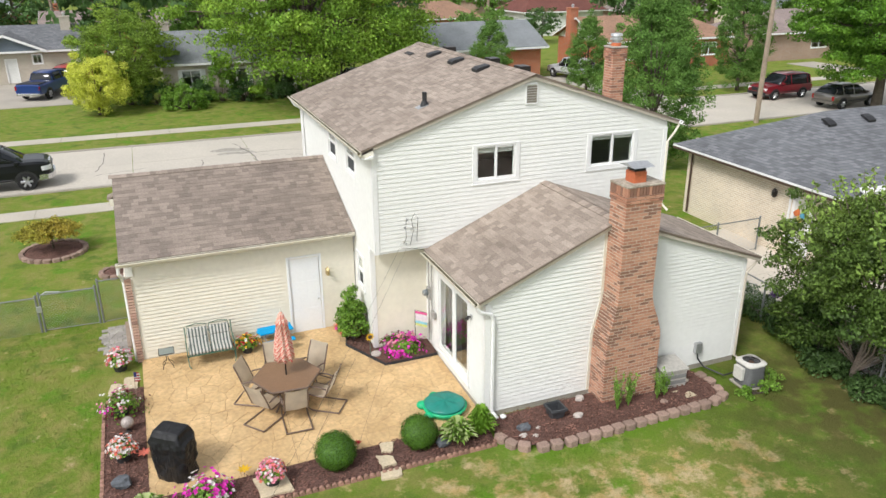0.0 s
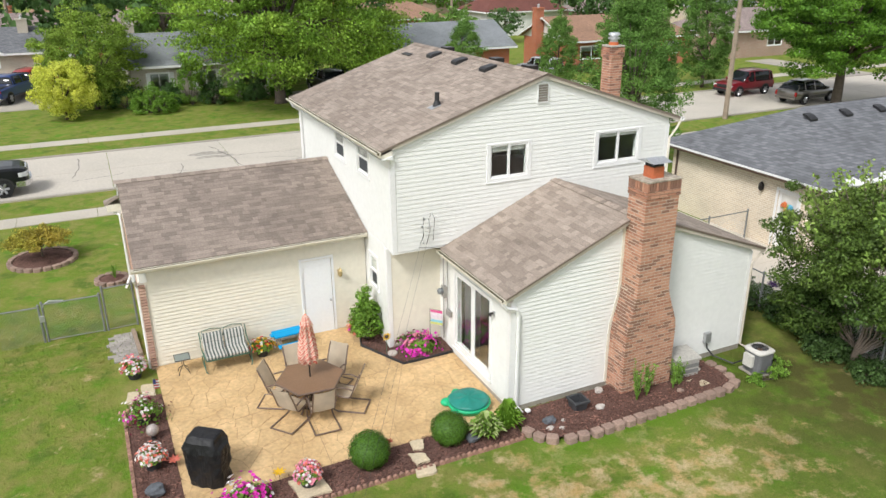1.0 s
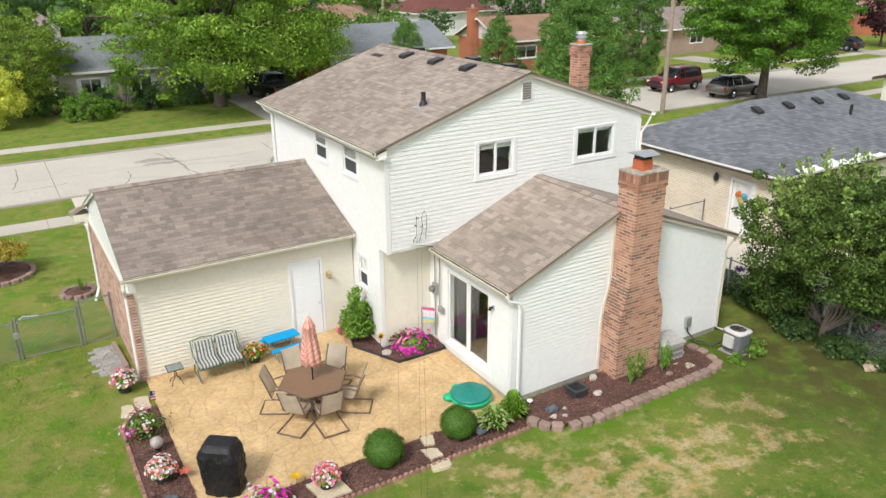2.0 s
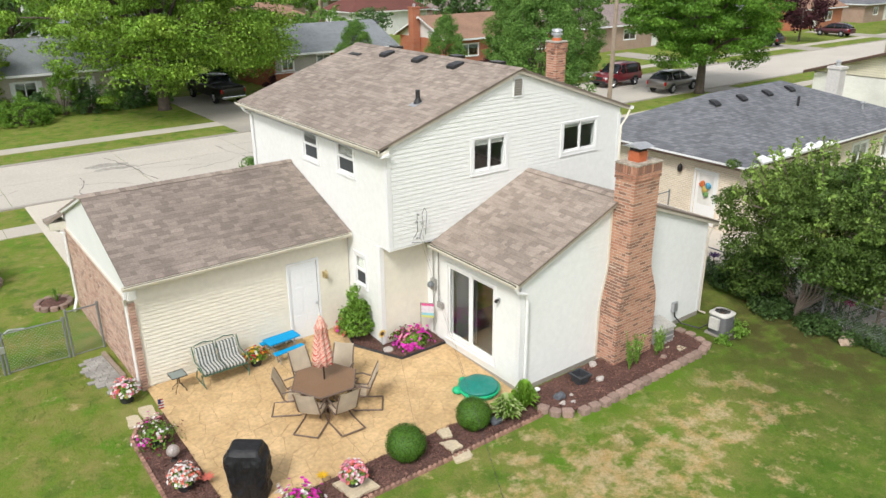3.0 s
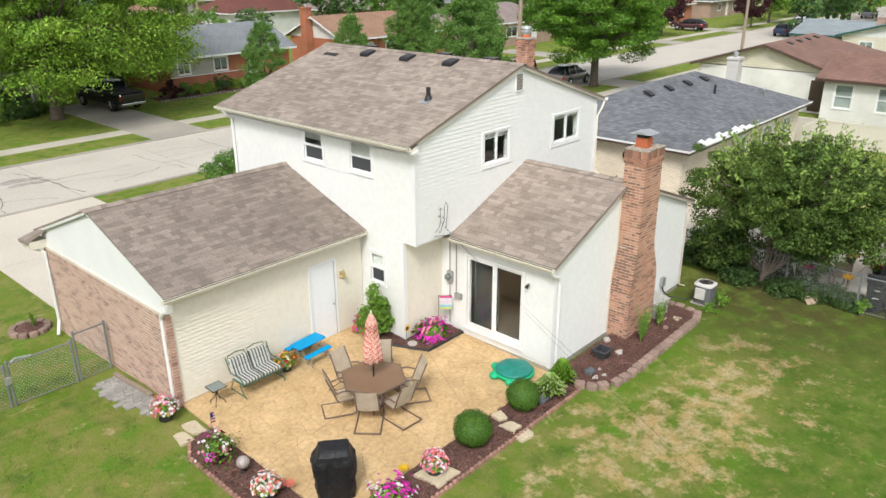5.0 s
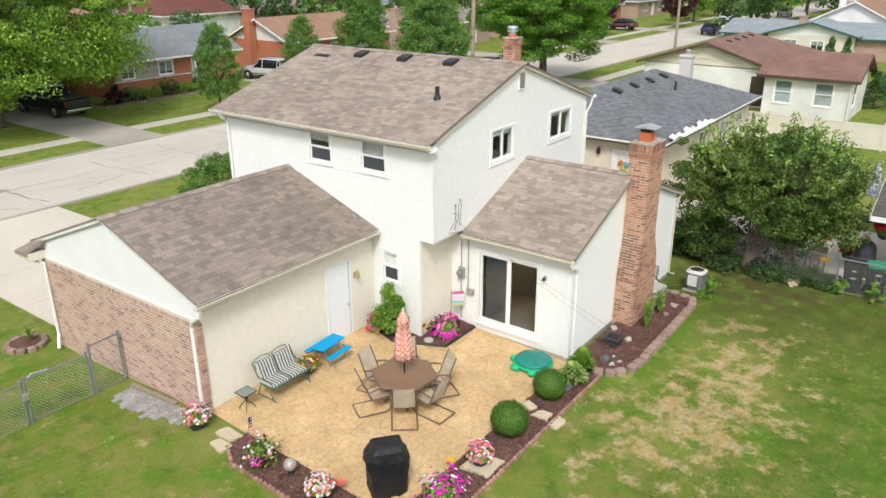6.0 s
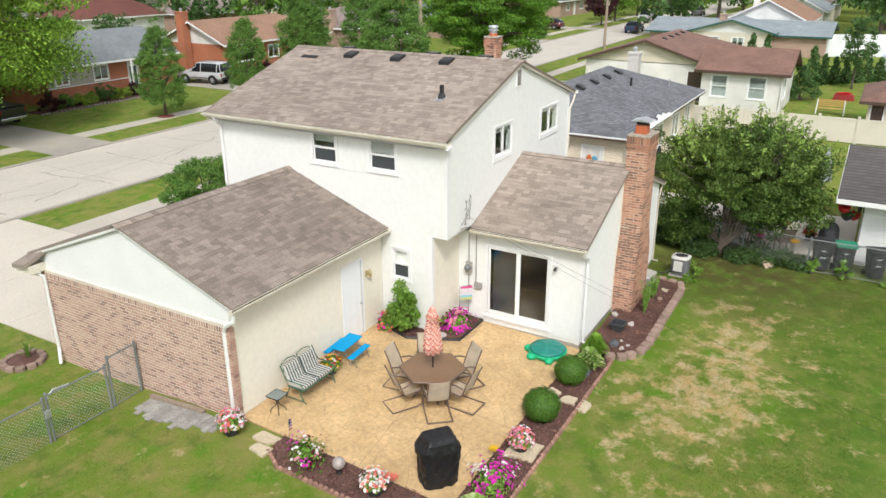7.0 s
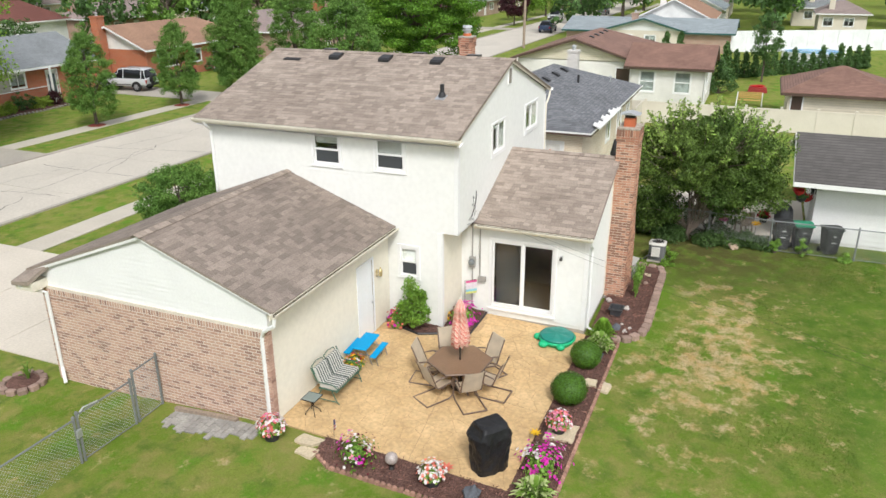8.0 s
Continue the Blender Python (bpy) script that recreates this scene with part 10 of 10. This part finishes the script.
def chain_link(pts, h, label, pitch=0.09, posts=True, r=0.0022, z=GZ):
    """Chain link fence along a line of points: posts, top and bottom rails, and woven mesh."""
    f = thing("chain_link_fence", (*pts[0], z), label, "fence")
    for i, p in enumerate(pts):
        bm = bmesh.new()
        tube(bm, [(*p, z - 0.1), (*p, z + h + 0.05)], 0.03, 8)
        lathe(bm, [(0.038, h + 0.03), (0.038, h + 0.06), (0.012, h + 0.09)], 8, (*p, z))
        part("post", bm, POSTGREY, f, "weathered grey post")
    for a, b in zip(pts, pts[1:]):
        a3, b3 = Vector((*a, z)), Vector((*b, z))
        bm = bmesh.new()
        tube(bm, [a3 + Vector((0, 0, h)), b3 + Vector((0, 0, h))], 0.021, 7)
        part("top_rail", bm, POSTGREY, f)
        bm = bmesh.new()
        tube(bm, [a3 + Vector((0, 0, 0.05)), b3 + Vector((0, 0, 0.05))], 0.012, 6)
        part("bottom_rail", bm, POSTGREY, f)
        L = (b3 - a3).length
        u = (b3 - a3).normalized()
        verts, faces = [], []
        off = root_of(f)
        side = Vector((-u.y, u.x, 0)) * r
        n = int(L / pitch)
        for s in (1, -1):
            for i in range(-int(h / pitch), n + int(h / pitch) + 1):
                x0 = i * pitch
                x1 = x0 + s * (h - 0.06)
                t0, t1 = 0.0, 1.0
                for lim, sign in ((0.0, 1), (L, -1)):
                    d0, d1 = sign * (x0 - lim), sign * (x1 - lim)
                    if d0 < 0 and d1 < 0:
                        t0, t1 = 1, 0
                    elif d0 < 0:
                        t0 = max(t0, d0 / (d0 - d1))
                    elif d1 < 0:
                        t1 = min(t1, d0 / (d0 - d1))
                if t1 - t0 < 0.02:
                    continue
                p = a3 + u * (x0 + (x1 - x0) * t0) + Vector((0, 0, 0.05 + (h - 0.06) * t0)) - off
                q = a3 + u * (x0 + (x1 - x0) * t1) + Vector((0, 0, 0.05 + (h - 0.06) * t1)) - off
                w = (u * -(q - p).z + Vector((0, 0, 1)) * (q - p).dot(u)).normalized() * r
                for sd_ in (w, side):
                    k = len(verts)
                    verts += [tuple(p - sd_), tuple(p + sd_), tuple(q + sd_), tuple(q - sd_)]
                    faces.append((k, k + 1, k + 2, k + 3))
        me = bpy.data.meshes.new("wire_mesh")
        me.from_pydata(verts, [], faces)
        me.materials.append(GALV)
        o = new("wire_mesh", me)
        o.parent = f
        tagged(o, kind="stuff")
    return f


chain_link([(-0.15, 22.5), (-0.93, 22.46)], 1.3, "short chain link panel between garage wall and gate", 0.09, z=0.0)
gate = chain_link([(-1.02, 22.46), (-2.44, 22.5)], 1.12, "galvanised chain link gate beside the garage", 0.09, z=0.0)
chain_link([(-2.53, 22.5), (-5.3, 22.55), (-8.1, 22.6), (-10.8, 22.65), (-13.5, 22.7)], 1.15, "galvanised chain link fence across the side yard", 0.09)
bm = bmesh.new()
tube(bm, [(-2.44, 22.5, 0.95), (-2.4, 22.5, 1.1), (-2.25, 22.5, 1.19), (-1.9, 22.49, 1.14)], 0.02, 6)
part("gate_arch", bm, GALV, gate)
bm = bmesh.new()
box(bm, -2.55, -2.42, 22.44, 22.5, 0.62, 0.8, 0.01)
part("latch", bm, GALV, gate)
chain_link([(16.8, 18.4), (16.65, 15.6), (16.55, 13.6), (16.35, 11.5), (16.15, 9.38), (16.2, 6.62), (16.25, 3.9)], 1.15, "chain link fence along the neighbour's garden", 0.09)
chain_link([(16.85, 20.0), (18.75, 20.0), (20.58, 20.0)], 1.2, "chain link fence before the cream brick wall", 0.09)

# ---- front beds ----
def ring_bed(x, y, r, label, n):
    b = thing("round_bed", (x, y, gz(x, y)), label, "flower bed", kind="structure")
    bm = bmesh.new()
    lathe(bm, [(r, 0.0), (r * 0.95, 0.08), (r * 0.5, 0.14), (0.05, 0.16)], 24)
    for v in bm.verts:
        v.co.z += 0.03 * noise.noise(v.co * 6)
    part("mulch", bm, MULCH, b, local=True)
    for k in range(n):
        a = 2 * math.pi * k / n
        piece("edging_block", EDGE_MESH, b, pose(x + (r + 0.05) * math.cos(a), y + (r + 0.05) * math.sin(a), gz(x, y) - 0.04, rr.uniform(-3, 3), 0, math.degrees(a) + 90) @ Matrix.Diagonal((2 * math.pi * r / n * 1.0, 0.17, 0.17, 1)))


ring_bed(-2.75, 29.5, 1.0, "round mulch bed ringed with brown blocks", 22)
ring_bed(-0.65, 26.5, 0.42, "small round mulch bed ringed with blocks", 11)
tree((-2.75, 29.5, GZ + 0.12), 1.4, (0.95, 0.9, 0.42), 0.62, L_ORANGE, 9000, 0.075, "dome", 130, 0.17, 111, 0.035, "low spreading orange-green Japanese maple in a round bed", 10, name="dwarf_maple", limb_parts=True)
big_leaves((-0.55, 26.4, GZ + 0.12), 10, 0.2, 9, "small light green plant in a ring bed", L_FRESH, None, "small_plant")

# ---- neighbour's corner: bins, seats, flowers ----
BIN = mat("black_bin_plastic", (0.022, 0.023, 0.025), 0.55, grain=0.15)
BINGREEN = mat("green_bin_lid", (0.02, 0.27, 0.15), 0.5)


def wheelie(x, y, turn, lid, label, s=1.0):
    b = thing("wheelie_bin", (0, 0, 0), label, "bin", "bins by the fence")
    bm = bmesh.new()
    q = [(-0.22, -0.24), (0.22, -0.24), (0.22, 0.24), (-0.22, 0.24)]
    lo, hi = [bm.verts.new((a, c, 0.04)) for a, c in q], [bm.verts.new((a * 1.3, c * 1.35, 0.98)) for a, c in q]
    bm.faces.new(lo[::-1])
    bm.faces.new(hi)
    for i in range(4):
        bm.faces.new((lo[i], lo[(i + 1) % 4], hi[(i + 1) % 4], hi[i]))
    bmesh.ops.bevel(bm, geom=list(bm.edges), offset=0.03, segments=2, affect="EDGES")
    part("body", bm, BIN, b, local=True)
    bm = bmesh.new()
    prism(bm, [(-0.32, -0.36, 0.98), (-0.32, 0.34, 0.98), (-0.32, 0.34, 1.02), (-0.32, 0.0, 1.08), (-0.32, -0.36, 1.03)], (0.64, 0, 0))
    part("lid", bm, lid, b, local=True)
    for sx2 in (-0.26, 0.26):
        bm = bmesh.new()
        tube(bm, [(sx2 - 0.03, 0.25, 0.1), (sx2 + 0.03, 0.25, 0.1)], 0.1, 12)
        part("wheel", bm, TYRE, b, local=True)
    bm = bmesh.new()
    tube(bm, [(-0.24, 0.38, 0.98), (0.24, 0.38, 0.98)], 0.018, 6)
    part("handle", bm, BIN, b, local=True)
    for z, w in ((0.75, 0.07), (0.5, 0.09)):
        bm = bmesh.new()
        box(bm, -w, w, -0.31 + (0.75 - z) * 0.08, -0.3 + (0.75 - z) * 0.08, z, z + 0.025)
        part("mark", bm, TRIM, b, "pale plain bar", local=True)
    b.matrix_basis = pose(x, y, GZ, 0, 0, turn) @ Matrix.Scale(s, 4)
    return b


wheelie(16.6, 9.0, -80, BIN, "black wheeled bin behind the fence")
wheelie(16.66, 8.36, -76, BINGREEN, "black wheeled bin with a green lid behind the fence")
wheelie(16.7, 7.4, -70, BIN, "black wheeled bin standing before the white garage", 0.95)
walkway(16.9, 23.0, 8.1, 22.2, 2.0, "pavement", "pale concrete yard of the neighbour", 0.02, DRIVE)
PINKPL = mat("pink_plastic", (0.6, 0.04, 0.22), 0.6)
for x, y, m, lb, h in ((19.5, 9.6, F_RED, "red flowers in a tub", 0.5), (20.2, 10.6, F_CORAL, "coral flowers in a tub", 0.5)):
    flowers((x, y, GZ + 0.02), 0.24, 0.26, (m,), 45, int(x * 10), lb, 0.18, 0.09)


def flower_stake(x, y, h, material, label):
    """A garden ornament: a thin stake with a ruffled plastic flower on top."""
    s = thing("flower_stake", (x, y, GZ), label, "garden ornament", "flower stakes")
    bm = bmesh.new()
    tube(bm, [(0, 0, -0.1), (0.01, 0, h * 0.5), (0, 0, h)], 0.008, 5)
    part("stake", bm, DARKMETAL, s, local=True)
    for k in range(14):
        a, up_ = 2 * math.pi * k / 14, 0.05 + 0.05 * (k % 2)
        d, e = Vector((math.cos(a), math.sin(a), 0)), Vector((-math.sin(a), math.cos(a), 0))
        bm = bmesh.new()
        rows_ = [(0.02, 0.012, 0.0), (0.1, 0.045, up_ * 0.6), (0.155, 0.04, up_ + 0.01), (0.185, 0.006, up_ - 0.02)]
        vs = [[bm.verts.new(Vector((0, 0, h + z)) + d * r + e * w * q) for q in (-1, 1)] for r, w, z in rows_]
        for p_, q_ in zip(vs, vs[1:]):
            bm.faces.new((p_[0], p_[1], q_[1], q_[0]))
        bmesh.ops.solidify(bm, geom=bm.faces[:], thickness=0.004)
        part("petal", bm, material, s, local=True)
    bm = bmesh.new()
    lathe(bm, [(0.05, h), (0.04, h + 0.035), (0.01, h + 0.05)], 10)
    part("centre", bm, material, s, local=True)
    return s


flower_stake(16.9, 11.03, 0.7, PINKPL, "bright pink plastic flower on a garden stake")
flower_stake(16.9, 9.89, 0.68, F_YELLOW, "bright yellow plastic flower on a garden stake")
flower_stake(16.8, 15.35, 0.82, mat("purple_plastic", (0.12, 0.03, 0.22), 0.6), "dark purple plastic flower on a garden stake")
for i, (x, y, t) in enumerate(((17.7, 10.3, 30), (18.6, 11.2, 150), (18.9, 12.6, 80))):
    c = thing("garden_chair", (x, y, GZ + 0.02), "weathered brown wooden garden chair", "chair", "neighbour's garden chairs")
    c.rotation_euler = (0, 0, radians(t))
    bm = bmesh.new()
    box(bm, -0.25, 0.25, -0.25, 0.25, 0.4, 0.44, 0.008)
    part("seat", bm, POLE, c, local=True)
    bm = bmesh.new()
    box(bm, -0.26, -0.22, -0.25, 0.25, 0.48, 0.92, 0.008)
    part("backrest", bm, POLE, c, local=True)
    for a, b in ((-0.22, -0.22), (0.22, -0.22), (-0.22, 0.22), (0.22, 0.22)):
        bm = bmesh.new()
        box(bm, a - 0.025, a + 0.025, b - 0.025, b + 0.025, 0, 0.4)
        part("leg", bm, POLE, c, local=True)
BASKETRED = mat("red_basket", (0.5, 0.02, 0.02), 0.6)
for x, y, z, m, lb in ((17.63, 8.5, 1.42, POTMAT, "black hanging basket of green leaves under the garage eave"), (17.95, 8.3, 1.36, BASKETRED, "red hanging basket of flowers under the garage eave"), (17.45, 8.62, 1.72, BASKETRED, "small red hanging basket under the garage eave")):
    hk = thing("hanging_basket", (x, y, z), lb, "plant", "hanging baskets")
    bm = bmesh.new()
    lathe(bm, [(0.05, 0), (0.15, 0.07), (0.19, 0.17), (0.195, 0.2), (0.17, 0.2)], 16)
    part("basket", bm, m, hk, local=True)
    g = np.random.default_rng(int(x * 100))
    q = g.normal(0, 1, (260, 3)) * (0.09, 0.09, 0.035) + (0, 0, 0.23)
    leaf_cloud("foliage", q, g.normal(0, 1, q.shape), 0.075, L_DARK if m is POTMAT else F_RED, hk, int(x * 100))
    for k in range(3):
        a = 2.09 * k
        bm = bmesh.new()
        tube(bm, [(0.18 * math.cos(a), 0.18 * math.sin(a), 0.2), (0, 0, 0.55), (0, 0, 2.42 - z)], 0.006, 4)
        part("chain", bm, DARKMETAL, hk, local=True)
cg = thing("covered_grill", (18.25, 8.95, GZ + 0.02), "barbecue under a dark grey fitted cover", "grill")
bm = bmesh.new()
loft(bm, [[(w * (1 + 0.04 * math.sin(5 * a)) * math.cos(a), w * 0.8 * (1 + 0.05 * math.cos(4 * a)) * math.sin(a), z) for a in (2 * math.pi * k / 18 for k in range(18))] for w, z in ((0.42, 0.0), (0.43, 0.3), (0.4, 0.7), (0.37, 0.95), (0.28, 1.1), (0.14, 1.18))])
part("cover", bm, mat("grey_grill_cover", (0.075, 0.078, 0.085), 0.75, small=8, grain=0.2), cg, local=True, smooth=True)
wl_ = thing("wall_lantern", (17.78, 8.03, 1.72), "black carriage lantern on the garage corner", "lamp")
bm = bmesh.new()
lathe(bm, [(0.03, 0), (0.055, 0.03), (0.075, 0.2), (0.085, 0.21), (0.02, 0.28), (0.01, 0.32)], 6, (0, 0.13, 0))
part("lantern", bm, BLACK, wl_, local=True)
bm = bmesh.new()
box(bm, -0.04, 0.04, 0.002, 0.03, 0.02, 0.2, 0.008)
tube(bm, [(0, 0.02, 0.12), (0, 0.07, 0.3), (0, 0.13, 0.31)], 0.01, 5)
part("bracket", bm, BLACK, wl_, local=True)
for i, (x, y, h_) in enumerate(((16.02, 9.15, 0.5), (16.05, 8.3, 0.45), (16.0, 6.9, 0.3))):
    bush((x, y, GZ), (0.2, 0.22, h_), L_FRESH, 420, 0.075, 12, 0.1, 620 + i, "leafy green plant growing at the foot of the fence", "weed_clump")
rock(15.95, 10.57, 0.24, 40, mat("tan_rock", (0.4, 0.3, 0.22), 0.9, small=20), -0.05)
# things in the yard behind the long fence
sw = thing("garden_swing", (46.4, 10.95, GZ), "yellow wooden garden swing seat", "bench")
YW = mat("yellow_wood", (0.5, 0.33, 0.1), 0.7)
fb = thing("raised_planter", (53.0, 10.5, GZ), "red bench with flowers in the yard beyond", "planter")
for s in (-1, 1):
    bm = bmesh.new()
    tube(bm, [(-0.25, s * 0.85, 0), (0, s * 0.82, 0.95), (0.3, s * 0.85, 0)], 0.04, 6)
    part("frame", bm, WHITEFAR, sw, local=True)
bm = bmesh.new()
for k in range(4):
    box(bm, -0.2 + 0.12 * k, -0.11 + 0.12 * k, -0.78, 0.78, 0.4, 0.43)
part("seat", bm, YW, sw, local=True)
for k in range(4):
    bm = bmesh.new()
    box(bm, 0.28, 0.31, -0.78, 0.78, 0.5 + 0.12 * k, 0.59 + 0.12 * k)
    part("back_slat", bm, YW, sw, local=True)
# stacked boxes with blossoms stand in for the red bench
bm = bmesh.new()
for k in range(3):
    box(bm, -0.4 + 0.04 * k, 0.4 - 0.04 * k, -0.72 + 0.04 * k, 0.72 - 0.04 * k, 0.13 * k, 0.13 * k + 0.125)
part("box", bm, mat("dull_red_bench", (0.33, 0.035, 0.03), 0.7), fb, local=True)
bm = bmesh.new()
blob(bm, (0, 0, 0.46), (0.24, 0.5, 0.13), 5, 0.6, 2, 3)
part("blossom", bm, F_RED, fb, local=True)

# folded parasol on the lawn beside the white garage
ps = thing("folded_parasol", (24.4, 9.67, GZ), "folded blue and white patterned parasol beyond the garage", "umbrella")
bm = bmesh.new()
tube(bm, [(0, 0, 0), (0, 0, 2.5)], 0.02, 6)
part("pole", bm, GALV, ps, local=True)
bm = bmesh.new()
lathe(bm, [(0.26, 0), (0.25, 0.06), (0.05, 0.09)], 16)
part("base", bm, BLACK, ps, local=True)
bm = bmesh.new()
rings = []
for z, r in ((1.05, 0.24), (1.3, 0.23), (1.8, 0.16), (2.2, 0.09), (2.48, 0.02)):
    rings.append([bm.verts.new((r * (1 + 0.18 * math.cos(8 * 2 * math.pi * k / 40)) * math.cos(2 * math.pi * k / 40), r * (1 + 0.18 * math.cos(8 * 2 * math.pi * k / 40)) * math.sin(2 * math.pi * k / 40), z)) for k in range(40)])
for a, b in zip(rings, rings[1:]):
    for k in range(40):
        bm.faces.new((a[k], a[(k + 1) % 40], b[(k + 1) % 40], b[k]))
part("canopy", bm, mat("mottled_parasol_cloth", (0.62, 0.64, 0.66), 0.9, (0.09, 0.12, 0.16), big=9, small=20, grain=0.1, bump=0), ps, local=True, smooth=True)

# ---- grass: tufts over the near lawns, one object of uncountable blades ----
def grass_field(name, boxes, per_m2, seed, h, material, label):
    g = np.random.default_rng(seed)
    P = []
    for x0, x1, y0, y1 in boxes:
        n = int((x1 - x0) * (y1 - y0) * per_m2)
        P.append(np.stack([g.uniform(x0, x1, n), g.uniform(y0, y1, n)], 1))
    P = np.concatenate(P)
    n = len(P)
    z = np.array([gz(x, y) for x, y in P]) - 0.01
    a = g.uniform(0, 2 * np.pi, n)
    lean = g.uniform(0.2, 0.9, n)
    hh = h * g.uniform(0.5, 1.3, n)
    w = g.uniform(0.006, 0.014, n)
    base = np.stack([P[:, 0], P[:, 1], z], 1)
    side = np.stack([-np.sin(a) * w, np.cos(a) * w, np.zeros(n)], 1)
    tip = base + np.stack([np.cos(a) * hh * lean, np.sin(a) * hh * lean, hh], 1)
    v = np.stack([base - side, base + side, tip], 1).reshape(-1, 3)
    me = bpy.data.meshes.new(name)
    me.vertices.add(3 * n)
    me.vertices.foreach_set("co", v.astype(np.float32).ravel())
    me.loops.add(3 * n)
    me.loops.foreach_set("vertex_index", np.arange(3 * n, dtype=np.int32))
    me.polygons.add(n)
    me.polygons.foreach_set("loop_start", np.arange(0, 3 * n, 3, dtype=np.int32))
    me.update(calc_edges=True)
    me.materials.append(material)
    o = new(name, me)
    return tagged(o, label, "grass", kind="stuff")


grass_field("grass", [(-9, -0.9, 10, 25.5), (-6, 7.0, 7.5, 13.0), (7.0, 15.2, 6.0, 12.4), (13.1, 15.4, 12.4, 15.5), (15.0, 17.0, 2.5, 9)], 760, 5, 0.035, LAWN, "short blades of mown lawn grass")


# ---- bricks ----
for job in BRICK_JOBS:
    lay(*job)
